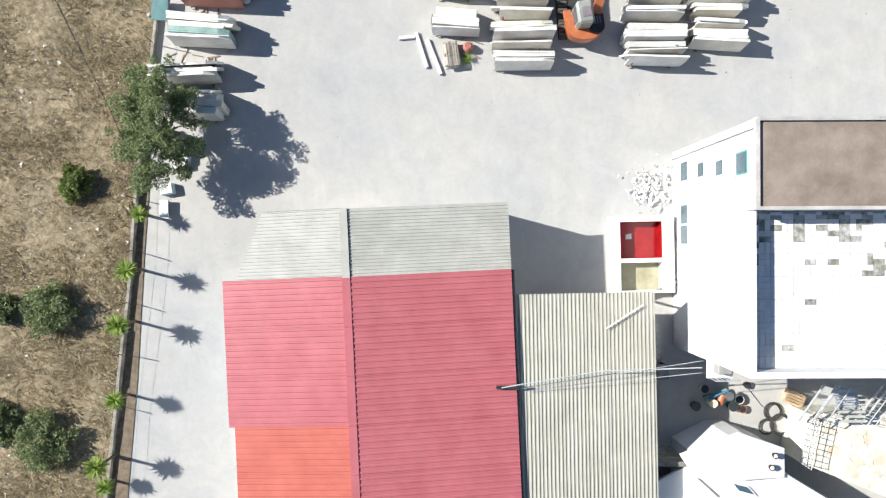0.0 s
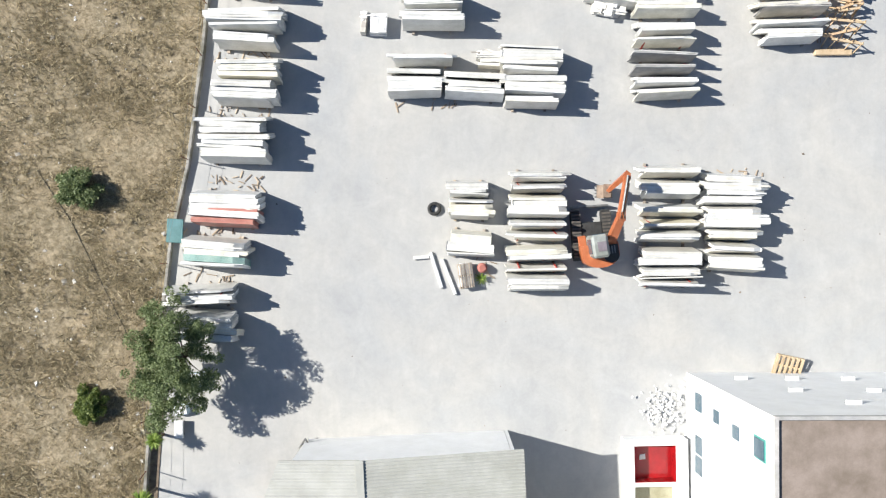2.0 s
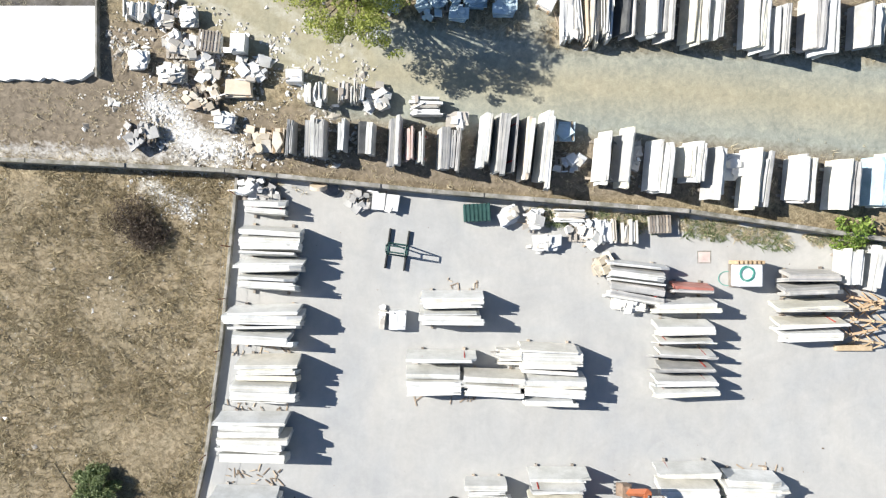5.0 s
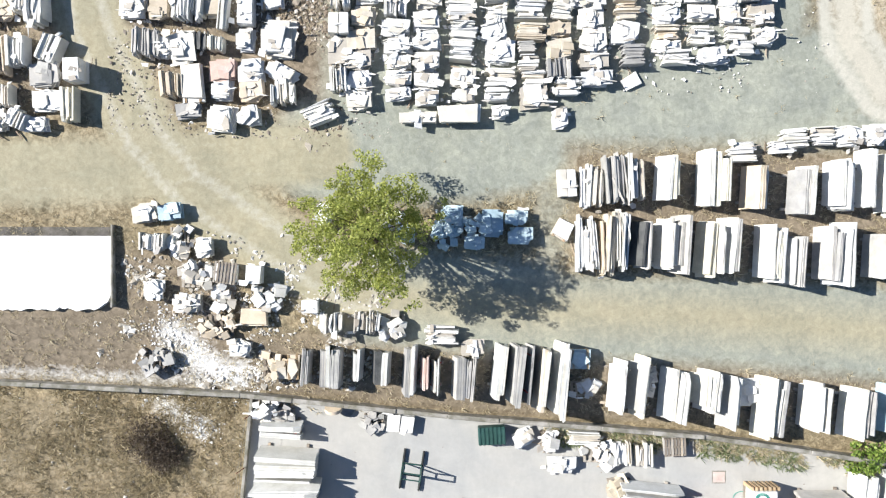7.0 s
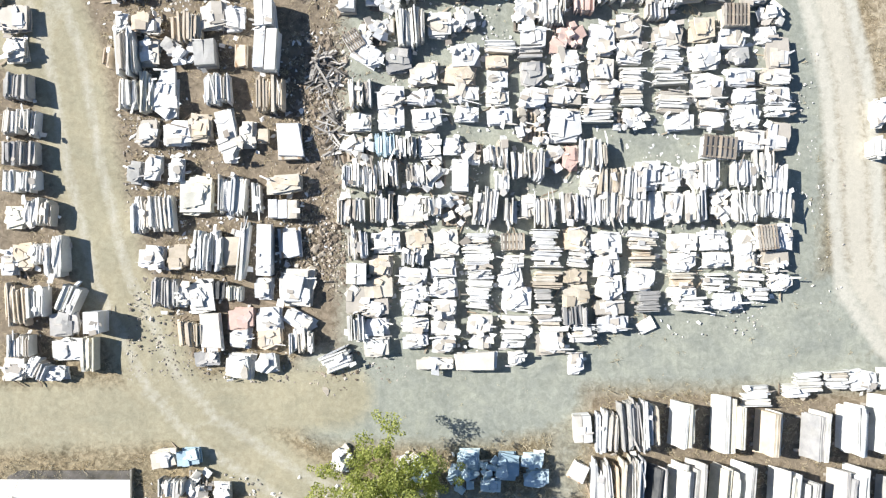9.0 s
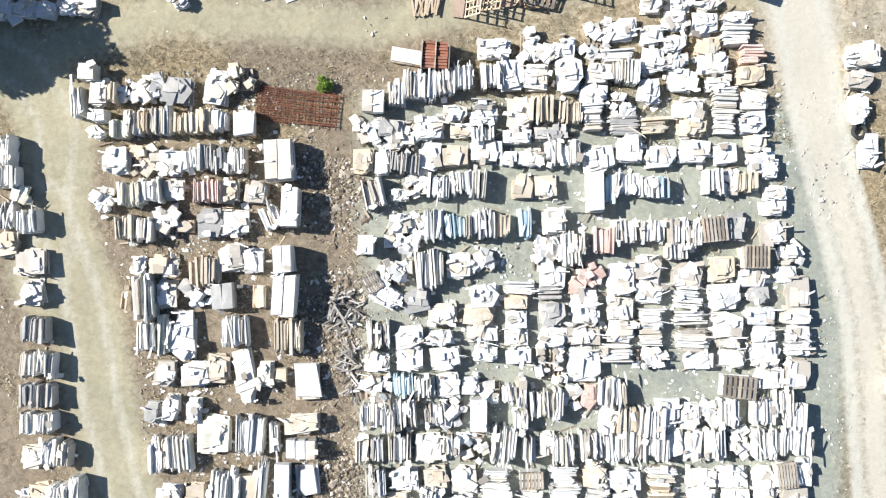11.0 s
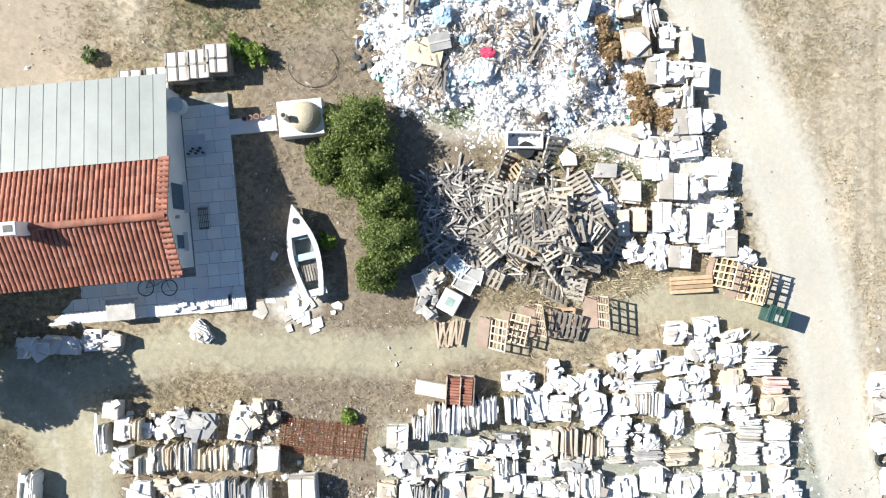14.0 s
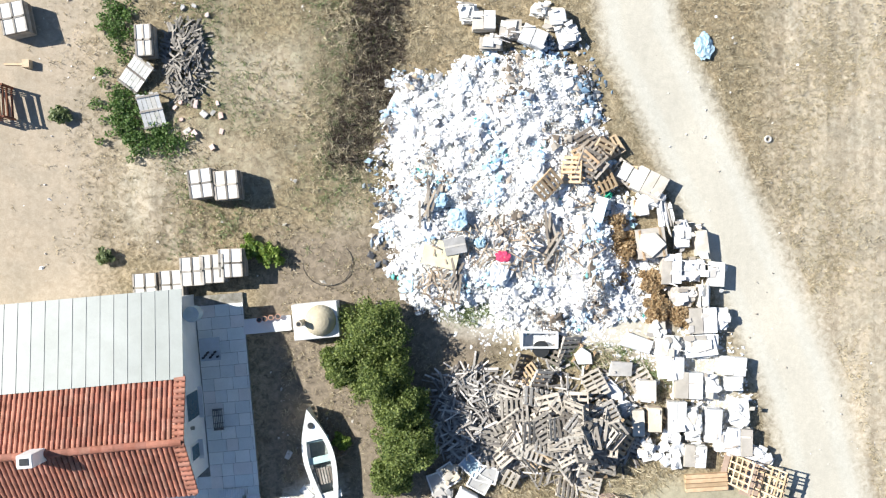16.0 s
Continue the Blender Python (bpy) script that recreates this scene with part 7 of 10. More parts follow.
chip_white = island("white_chips", ((0.0, (0.55, 0.56, 0.58)), (0.4, (0.78, 0.78, 0.78)), (1.0, (0.84, 0.84, 0.83))))
chip_brown = island("brown_chips", ((0.0, (0.1, 0.08, 0.06)), (0.6, (0.26, 0.21, 0.16)), (1.0, (0.5, 0.45, 0.38))))
chip_mixed = island("mixed_chips", ((0.0, (0.25, 0.22, 0.18)), (0.5, (0.55, 0.52, 0.47)), (1.0, (0.8, 0.79, 0.77))))


def scatter(count, seed, inside, size, box):
    r = random.Random(seed)
    out = []
    while len(out) < count:
        x, y = r.uniform(box[0], box[1]), r.uniform(box[2], box[3])
        f = inside(x, y)
        if r.random() < f:
            out.append((x, y, land(x, y) + 0.01, r.uniform(*size) * (1 if r.random() < 0.9 else 2)))
    return out


chips("field_stones", scatter(520, 1, lambda x, y: 1.0 if x < interp(YARD_EDGE, y) - 0.3 and y < interp(WALL_LINE, x) - 0.3 else 0.0, (0.02, 0.075), (-24, -10, -14, 28)), chip_mixed, "scattered pale stones in the dry field", "stones", 1)
chips("lane_rubble", scatter(3000, 2, lambda x, y: near_line(x, y, RUBBLE_LANE, 1.1, 0.5), (0.03, 0.1), (-12, -4, 36, 62)), chip_brown, "brown rubble and clods between the pallet blocks", "rubble", 2)
chips("block_litter", scatter(4200, 3, lambda x, y: max(0.0, patchy(x, y, 0.9) - 0.3) if soft_box(x, y, -24, 15, 41, 63, 0.5) > 0.5 and masks(x, y)[0][2] < 0.4 else 0.0, (0.015, 0.055), (-24, 16, 37, 64)), chip_mixed, "small stone litter between the pallets", "rubble", 3)
chips("corner_rubble", scatter(1500, 4, lambda x, y: (max(0.0, patchy(x, y, 0.8) - 0.45) * soft_box(x, y, -17, -4.5, 27.6, 34, 1.0)), (0.025, 0.1), (-18, -2, 27.6, 38)), chip_mixed, "broken stone rubble beside the wall corner", "rubble", 4)
chips("white_spill", scatter(1700, 5, lambda x, y: max(near_line(x, y, SPILL, 0.9, 0.9), near_line(x, y, SPILL_LOW, 0.45, 0.6)), (0.012, 0.05), (-20, -6, 24, 36)), chip_white, "spilled white marble chippings", "rubble", 5, 0.3)
chips("yard_rubble", [(9.6 + random.Random(i).gauss(0, 0.5), 2.75 + random.Random(i + 900).gauss(0, 0.5), 0.03 + 0.2 * random.Random(i + 99).random(), random.Random(i + 7).uniform(0.02, 0.085)) for i in range(300)], chip_white, "small heap of white rubble on the yard", "rubble", 6)
chips("yard_grit", scatter(160, 8, lambda x, y: 1.0 if masks(x, y)[0][0] > 0.9 else 0.0, (0.008, 0.03), (-14, 20, -10, 26)), chip_brown, "scattered grit and small stones on the concrete", "stones", 8)
chips("heap_skirt", scatter(2600, 9, lambda x, y: near_line(x, y, DUST_D, 1.0, 0.8), (0.02, 0.08), (-8, 14, 66, 82)), chip_white, "loose marble pieces at the foot of the heap", "rubble", 9, 0.4)
chips("field_specks", scatter(2800, 10, lambda x, y: 1.0 if x < interp(YARD_EDGE, y) - 0.3 and y < interp(WALL_LINE, x) - 0.3 else 0.0, (0.01, 0.03), (-24, -10, -14, 28)), chip_mixed, "fine pale stones in the dry field", "stones", 10)
chips("lot_shards", scatter(1700, 16, lambda x, y: (0.25 + 0.75 * max(0.0, patchy(x, y, 1.1) - 0.3)) if masks(x, y)[0][2] < 0.4 and abs(x + 6.6) > 1.1 else 0.0, (0.03, 0.11), (-19, 11.5, 41.5, 62)), chip_white, "flat white marble shards fallen between the pallets", "rubble", 16, 0.22)
chips("soil_pebbles", scatter(6000, 24, lambda x, y: 0.35 + 0.65 * patchy(x, y, 0.8), (0.018, 0.055), (-17, -4.5, 39, 63)), island("pebbles", ((0.0, (0.14, 0.12, 0.1)), (0.6, (0.34, 0.3, 0.26)), (1.0, (0.62, 0.58, 0.53)))), "grey-brown pebbles over the bare soil", "pebbles", 24)
chips("upland_stones", scatter(1300, 7, lambda x, y: 1.0 if y > 61 else 0.0, (0.015, 0.06), (-24, 22, 61, 96)), chip_mixed, "small stones on the dry upper ground", "stones", 7)


def open_ground(x, y):
    """1 where neither track, road nor cottage takes the upper ground."""
    if x < -12.5 and 66 < y < 77.5:
        return 0.0
    a, b, c = masks(x, y)
    return 0.0 if a[2] > 0.4 or b[0] > 0.3 else 1.0 - 0.95 * c[2]


def tufts(name, spots, material, label, seed, blades=9, long=0.2):
    rs = np.random.RandomState(seed)
    p = np.repeat(np.array(spots), blades, 0)
    k = len(p)
    size, turn, rise = p[:, 3], rs.uniform(0, 6.283, k), rs.uniform(0.15, 1.1, k)
    ll = long * size * rs.uniform(0.6, 1.4, k)
    root = p[:, :3] + np.stack([rs.uniform(-0.09, 0.09, k) * size, rs.uniform(-0.09, 0.09, k) * size, np.zeros(k)], 1)
    way, side = np.stack([np.cos(turn) * np.cos(rise), np.sin(turn) * np.cos(rise), np.sin(rise)], 1), np.stack([-np.sin(turn), np.cos(turn), np.zeros(k)], 1) * (0.012 * size)[:, None]
    verts = np.stack([root + side, root - side, root + way * ll[:, None]], 1).reshape(-1, 3).tolist()
    faces = np.arange(3 * k).reshape(-1, 3).tolist()
    mesh = bpy.data.meshes.new(name)
    mesh.from_pydata(verts, [], faces)
    mesh.materials.append(material)
    return tagged(new(name, mesh), label, "grass", kind="stuff")


tufts("field_grass", scatter(19000, 11, lambda x, y: patchy(x, y) if x < interp(YARD_EDGE, y) - 0.25 and y < interp(WALL_LINE, x) - 0.2 else 0.0, (0.4, 1.1), (-23, -10, -14, 28.5)), field_leaf, "dry brown grass over the field", 11, 8)
tufts("upland_grass", scatter(20000, 12, lambda x, y: open_ground(x, y) * patchy(x, y, 0.4), (0.3, 0.65), (-24, 12, 60, 95)), grass_leaf, "dry grass over the upper ground", 12, 7)
tufts("upland_straw", scatter(17000, 17, lambda x, y: open_ground(x, y) * patchy(x, y, 0.7), (0.3, 0.6), (-24, 12, 60, 95)), straw, "pale bleached grass over the upper ground", 17, 7)
tufts("green_grass", scatter(2600, 18, lambda x, y: open_ground(x, y) * max(0.0, patchy(x, y, 0.35) - 0.35), (0.4, 0.9), (-17.5, -8, 77.5, 95)), olive_leaf, "patches of green grass in the dry ground", 18, 7)
tufts("heap_weeds", scatter(520, 26, lambda x, y: max(near_line(x, y, ((-5.2, 75.3), (-3.4, 75.6)), 0.3, 0.5), near_line(x, y, ((-0.6, 73.6), (1.8, 73.2), (3.6, 72.4)), 0.2, 0.6)), (0.5, 1.2), (-6, 5, 71, 77)), olive_leaf, "green and dry weeds at the foot of the heap", 26, 9)
tufts("timber_straw", scatter(1500, 27, lambda x, y: near_line(x, y, ((-4.6, 68.4), (-1.5, 67.7), (1.8, 68.0), (4.0, 68.6)), 0.35, 0.6) + near_line(x, y, ((1.0, 73.2), (3.6, 71.6)), 0.3, 0.7), (0.5, 1.2), (-6, 6, 66, 75)), straw, "bleached straw round the timber heap", 27, 9)
BRUSH = ((-8.50, 90.57), (-8.44, 88.65), (-8.52, 86.49), (-9.05, 84.31), (-9.63, 82.37))
tufts("dead_brush", scatter(1500, 19, lambda x, y: near_line(x, y, BRUSH, 0.5, 0.9), (0.6, 1.2), (-12, 0, 76, 96)), dead_leaf, "dark dead brush along a ditch", 19, 11)
tufts("dry_brush", scatter(1700, 20, lambda x, y: 0.8 * near_line(x, y, BRUSH, 1.6, 1.4), (0.5, 1.0), (-12, 0, 74, 96)), straw, "bleached brushwood beside the ditch", 20, 9)
tufts("east_grass", scatter(11000, 13, lambda x, y: open_ground(x, y) * patchy(x, y, 0.4) * (1.0 if x < 14.5 else 0.3), (0.3, 0.6), (9, 24, 62, 95)), straw, "pale straw-coloured grass beside the road", 13, 8)
def weedy(x, y):
    a, b, c = masks(x, y)
    return (0.04 if a[1] > 0.5 else 1.0) * patchy(x, y, 0.9) if a[2] < 0.3 and b[0] < 0.2 else 0.0


tufts("lot_weeds", scatter(15000, 14, weedy, (0.35, 0.8), (-24, 20, 26.5, 62)), straw, "dry weeds between the stone pallets", 14, 7)
tufts("wall_weeds", scatter(620, 15, lambda x, y: 1.0 if -1.15 < y - interp(WALL_LINE, x) < -0.2 and patchy(x, y, 0.7) > 0.45 else 0.0, (0.5, 1.1), (2.5, 20, 22.5, 27)), olive_leaf, "green weeds along the foot of the wall", 15, 9)


tufts("wall_straw", scatter(900, 25, lambda x, y: 1.0 if -0.9 < y - interp(WALL_LINE, x) < -0.15 and patchy(x, y, 0.7) > 0.35 else 0.0, (0.5, 1.1), (2.5, 20, 22.5, 27)), straw, "dry straw along the foot of the wall", 25, 9)


# ---- loose pieces on and beside the pallet loads ----
def add_shard(verts, faces, m, sx, sy, t, r):
    k = r.choice((4, 4, 5))
    pts = []
    for i in range(k):
        a = 2 * math.pi * (i + r.uniform(-0.22, 0.22)) / k + 0.78
        c, q = math.cos(a), math.sin(a)
        f = 0.5 / max(abs(c), abs(q)) * r.uniform(0.75, 1.05)
        pts.append((c * f * sx, q * f * sy))
    n = len(verts)
    verts += [tuple(m @ Vector((x, y, -t / 2))) for x, y in pts] + [tuple(m @ Vector((x, y, t / 2))) for x, y in pts]
    faces.append(tuple(range(n + k, n + 2 * k)))
    faces.append(tuple(range(n + k - 1, n - 1, -1)))
    faces += [(n + i, n + (i + 1) % k, n + k + (i + 1) % k, n + k + i) for i in range(k)]


def loose_shards():
    r = random.Random(91)
    verts, faces, sticks, stick_faces = [], [], [], []
    for m, w, d, h, shape, tone in TOPS:
        for i in range(r.randint(1, 4) if tone == "w" else r.randint(0, 1)):
            strip = r.random() < 0.55
            sx, sy = (r.uniform(0.3, 0.8) * (w if shape != "v" else d), r.uniform(0.04, 0.1)) if strip else (r.uniform(0.2, 0.55), r.uniform(0.15, 0.4))
            turn = (90 if shape == "v" else 0) + r.gauss(0, 11)
            add_shard(verts, faces, m @ pose(r.uniform(-0.52, 0.52) * w, r.uniform(-0.52, 0.52) * d, h * (0.97 if shape in "fb" else 0.9 if shape in "vl" else 0.75) + r.uniform(0.02, 0.06), r.gauss(0, 7), r.gauss(0, 7), turn), sx, sy, r.uniform(0.02, 0.05), r)
        for i in range(r.randint(0, 2)):
            side = r.choice(((0, -1), (0, 1), (1, 0), (-1, 0)))
            x, y = side[0] * (w / 2 + r.uniform(0.02, 0.2)) + (side[0] == 0) * r.uniform(-0.5, 0.5) * w, side[1] * (d / 2 + r.uniform(0.02, 0.2)) + (side[1] == 0) * r.uniform(-0.5, 0.5) * d
            lean = r.uniform(0, 60)
            if r.random() < 0.55:
                add_shard(verts, faces, m @ pose(x, y, 0.08 + lean * 0.003, -side[1] * lean, side[0] * lean, r.uniform(-20, 20)), r.uniform(0.12, 0.4), r.uniform(0.1, 0.35), r.uniform(0.02, 0.05), r)
            else:
                add_shard(sticks, stick_faces, m @ pose(x, y, 0.07, r.uniform(-12, 12), 0, r.uniform(0, 360)), r.uniform(0.4, 1.0), r.uniform(0.04, 0.09), 0.025, r)
    for name, v, fc, mat, words, kind in (("loose_shards", verts, faces, island("loose_shards", ((0.0, (0.28, 0.24, 0.2)), (0.12, (0.46, 0.42, 0.37)), (0.3, (0.66, 0.63, 0.59)), (0.55, (0.8, 0.79, 0.77)), (0.85, (0.84, 0.84, 0.83)), (1.0, (0.68, 0.6, 0.48))), 0.6), "broken marble shards lying over the pallet loads", "stone shards"), ("loose_sticks", sticks, stick_faces, island("brown_sticks", ((0.0, (0.12, 0.09, 0.065)), (0.5, (0.34, 0.27, 0.2)), (1.0, (0.55, 0.46, 0.35)))), "broken brown pallet boards between the loads", "boards")):
        mesh = bpy.data.meshes.new(name)
        mesh.from_pydata(v, [], fc)
        mesh.materials.append(mat)
        tagged(new(name, mesh), words, kind, kind="stuff")


loose_shards()

# ---- things in the yard ----
def arc_block(x0, x1, y0, y1, z0, z1, round_front=0.0, k=8):
    """A box whose south end is rounded, seen from above."""
    pts = [(x1, y1), (x0, y1), (x0, y0 + round_front)]
    cx, w = (x0 + x1) / 2, (x1 - x0) / 2
    for i in range(1, k):
        a = math.pi + math.pi * i / k
        pts.append((cx + w * math.cos(a), y0 + round_front + round_front * math.sin(a)))
    pts.append((x1, y0 + round_front))
    return prism(pts, z0, z1)


def excavator(x, y):
    """Compact tracked digger: the upper body faces north, its boom raised and the bucket tucked back beneath."""
    e = thing("excavator", at(x, y), "orange tracked excavator with a folded boom, parked between racks", "excavator")
    under = pose(-0.25, 0.25, 0, 0, 0, 4)
    for s in (-1, 1):
        bm = bmesh.new()
        add_prism(bm, [(-1.15, 0.22), (-0.98, 0.03), (0.98, 0.03), (1.15, 0.22), (1.15, 0.36), (0.98, 0.55), (-0.98, 0.55), (-1.15, 0.36)], -0.2, 0.2, Matrix.Translation((s * 0.7, 0, 0)) @ Matrix.Rotation(radians(90), 4, "Z") @ Matrix.Rotation(radians(90), 4, "X"))
        track = part("track", bm, black_rubber, e, "black crawler track")
        track.matrix_local = under
        for i in range(13):
            part("track_pad", box(s * 0.7 - 0.21, s * 0.7 + 0.21, -1.0 + i * 0.16, -0.91 + i * 0.16, 0.55, 0.58), surface("track_steel", (0.06, 0.055, 0.05), (0.14, 0.12, 0.1), 4, 30, 0.7) if "track_steel" not in bpy.data.materials else bpy.data.materials["track_steel"], track)
    part("chassis", box(-0.5, 0.5, -0.6, 0.6, 0.25, 0.5, bevel=0.04), black_rubber, e).matrix_local = under
    blade = part("dozer_blade", box(-0.85, 0.85, 1.28, 1.38, 0.08, 0.45, bevel=0.02), steel, e, "worn grey blade")
    blade.matrix_local = under
    part("turntable", tube((-0.1, -0.25, 0.45), (-0.1, -0.25, 0.75), 0.5, sides=20), steel, e)
    up = pose(-0.05, -0.45, 0, 0, 0, 8)
    body = part("body", arc_block(-0.84, 0.84, -0.78, 0.3, 0.72, 1.35, 0.55, 14), orange_paint, e, "rounded orange rear body")
    body.matrix_local = up
    part("engine_hood", arc_block(0.12, 0.78, -0.6, 0.2, 1.352, 1.5, 0.3, 10), black_rubber, body, "dark engine cover")
    for i in range(4):
        part("vent_slat", box(0.22 + 0.12 * i, 0.28 + 0.12 * i, -0.2, 0.15, 1.502, 1.515), steel, body)
    cab = part("cab", box(-0.5, 0.22, -0.3, 0.72, 0.74, 2.25, bevel=0.1), surface("cab_grey", (0.26, 0.28, 0.27), (0.36, 0.38, 0.36), 3, 30, 0.5, stain=0.3), e, "grey cab with a tinted roof hatch")
    cab.matrix_local = up
    part("roof_hatch", box(-0.28, 0.1, -0.02, 0.4, 2.252, 2.28), surface("smoked_hatch", (0.2, 0.17, 0.19), (0.28, 0.25, 0.27), 3, 30, 0.25), cab)
    part("windscreen", box(-0.42, 0.14, 0.722, 0.74, 1.2, 2.1), glass_dark, cab)
    for s in (-0.52, 0.225):
        part("side_window", box(s, s + 0.015, -0.1, 0.55, 1.2, 2.05), glass_dark, cab)
    part("step_plate", box(-0.84, -0.5, 0.1, 0.75, 0.76, 0.98, bevel=0.02), orange_paint, e).matrix_local = up
    part("boom_mount", box(0.28, 0.72, 0.2, 0.62, 0.75, 1.3, bevel=0.04), orange_paint, e).matrix_local = up
    p = [Vector((0.42, -0.1, 1.2)), Vector((0.6, 1.0, 2.45)), Vector((0.83, 2.72, 2.55)), Vector((0.42, 2.3, 0.95))]
    for name, a, b, w0, w1, deep in (("boom", p[0], p[1], 0.19, 0.15, 0.2), ("boom", p[1], p[2], 0.15, 0.1, 0.17), ("arm", p[2] + Vector((0, 0.12, 0.12)), p[3], 0.12, 0.08, 0.13)):
        d = b - a
        bm = bmesh.new()
        add_prism(bm, [(-w0, 0), (w0, 0), (w1, d.length), (-w1, d.length)], -deep, deep, Matrix.Translation(a) @ d.to_track_quat("Y", "Z").to_matrix().to_4x4())
        part(name, bm, orange_paint, e)
    part("boom_elbow", tube(p[1] + Vector((-0.17, 0, 0)), p[1] + Vector((0.17, 0, 0)), 0.2, sides=14), orange_paint, e)
    part("boom_tip", tube(p[2] + Vector((-0.14, 0, 0)), p[2] + Vector((0.14, 0, 0)), 0.17, sides=14), orange_paint, e)
    part("ram", tube(p[0] + Vector((0.12, 0.3, 0.1)), p[1] + Vector((0.1, 0.3, 0.1)), 0.045), steel, e, "bright hydraulic ram")
    part("ram", tube(p[1] + Vector((0, 0.2, 0.24)), p[2] + Vector((0, 0.05, 0.24)), 0.05), steel, e, "bright hydraulic ram")
    for s in (-0.07, 0.07):
        part("hose", tube(p[1] + Vector((s, -0.1, 0.24)), p[2] + Vector((s, -0.3, 0.2)), 0.02, sides=6), black_rubber, e)
    bm = bmesh.new()
    add_prism(bm, [(-0.32, 0.0), (0.2, -0.05), (0.34, 0.3), (0.2, 0.62), (-0.1, 0.6), (-0.05, 0.2)], -0.3, 0.3, Matrix.Translation((0.3, 2.25, 0.35)) @ Matrix.Rotation(radians(90), 4, "X"))
    bucket = part("bucket", bm, surface("worn_bucket", (0.16, 0.11, 0.08), (0.3, 0.22, 0.16), 5, 30, 0.7), e, "worn rusty bucket")
    for i in range(4):
        part("tooth", box(-0.1, 0.0, 1.98 + i * 0.16, 2.04 + i * 0.16, 0.3, 0.38), steel, bucket)


excavator(6.42, 10.6)


def ring(name, x, y, z, radius, thick, material, label, category, m=None):
    t = thing(name, m or at(x, y, z), label, category)
    bm = bmesh.new()
    k, q = 24, 8
    rows = [[bm.verts.new(((radius + thick * math.cos(b)) * math.cos(a), (radius + thick * math.cos(b)) * math.sin(a), thick * 1.1 + thick * 1.1 * math.sin(b))) for b in (2 * math.pi * j / q for j in range(q))] for a in (2 * math.pi * i / k for i in range(k))]
    for i in range(k):
        for j in range(q):
            bm.faces.new((rows[i][j], rows[(i + 1) % k][j], rows[(i + 1) % k][(j + 1) % q], rows[i][(j + 1) % q]))
    part("tread", bm, material, t)
    return t


ring("tyre", -1.08, 12.10, 0, 0.24, 0.085, black_rubber, "old black tyre lying on the concrete", "tyre")
ring("tyre", 14.23, 60.57, 0.1, 0.27, 0.09, black_rubber, "old black tyre among the stones", "tyre")


def bar(ax, ay, bx, by, w=0.16, h=0.15):
    m = pose((ax + bx) / 2, (ay + by) / 2, land(ax, ay), 0, 0, math.degrees(math.atan2(by - ay, bx - ax)))
    ll = math.hypot(bx - ax, by - ay)
    t = thing("stone_beam", m, "long squared white stone beam lying on concrete", "stone beam", "stone beams")
    part("beam", box(-ll / 2, ll / 2, -w / 2, w / 2, 0, h, bevel=0.012), slab_stone, t)


bar(-2.06, 9.81, -1.32, 9.88)
bar(-1.27, 10.07, -0.75, 8.43)
bar(-0.74, 9.75, -0.11, 8.12)

pot = thing("flower_urn", at(1.13, 9.35), "round red clay urn with a dry spiky plant", "urn")
bm = bmesh.new()
bmesh.ops.create_uvsphere(bm, u_segments=16, v_segments=10, radius=0.24, matrix=Matrix.Translation((0, 0, 0.22)))
part("urn_body", bm, surface("red_clay", (0.4, 0.13, 0.1), (0.5, 0.2, 0.17), 3, 30, 0.8), pot)
part("rim", tube((0, 0, 0.4), (0, 0, 0.47), 0.13, 0.15, 14), surface("clay_rim", (0.3, 0.1, 0.08), (0.4, 0.15, 0.12), 3, 30, 0.8), pot)
yucca(1.10, 8.85, 0.12, 70, 0.38, 60)

trestle = thing("steel_trestle", at(-3.66, 23.86, 0, -8), "narrow green steel trestle on two long dark rubber-faced feet", "trestle")
for s in (-0.44, 0.44):
    for q in (-1, 1):
        part("foot", box(s - 0.04, s + 0.04, min(q * 0.3, q * 0.93), max(q * 0.3, q * 0.93), 0.05, 0.17, bevel=0.015), black_rubber, trestle, "black rubber-faced foot")
        part("post", tube((s, q * 0.24, 0.1), (s, q * 0.13, 1.25), 0.035, sides=8), green_paint, trestle)
    part("sole", box(s - 0.05, s + 0.05, -0.9, 0.9, 0.0, 0.05), green_paint, trestle)
    part("cap", tube((s, -0.16, 1.25), (s, 0.16, 1.25), 0.035, sides=8), green_paint, trestle)
for y, z in ((-0.26, 0.12), (0.26, 0.12), (-0.14, 1.2), (0.14, 1.2)):
    part("cross_bar", tube((-0.44, y, z), (0.44, y, z), 0.032, sides=8), green_paint, trestle)

tank = thing("water_tank", at(12.32, 22.68), "white cube tank with a green hose coiled on top", "tank")
part("tank_body", box(-0.55, 0.55, -0.5, 0.5, 0.14, 1.1, bevel=0.05), white_wall, tank)
part("pallet", box(-0.6, 0.6, -0.55, 0.55, 0, 0.13), old_wood, tank)
for i in range(7):
    part("slat", box(-0.62 + i * 0.2, -0.52 + i * 0.2, 0.52, 0.68, 0.1, 1.0), new_wood, tank, "fresh timber slat")
teal_hose = surface("teal_hose", (0.05, 0.3, 0.25), (0.1, 0.4, 0.33), 4, 30, 0.5)
coil("garden_hose", 12.12, 22.77, 1.11, 0.36, teal_hose, "green garden hose coiled on a white tank", 4, 0.013)
coil("garden_hose", 11.65, 22.51, 0.0, 0.42, teal_hose, "loop of green garden hose on the ground", 1, 0.016, 0.8)

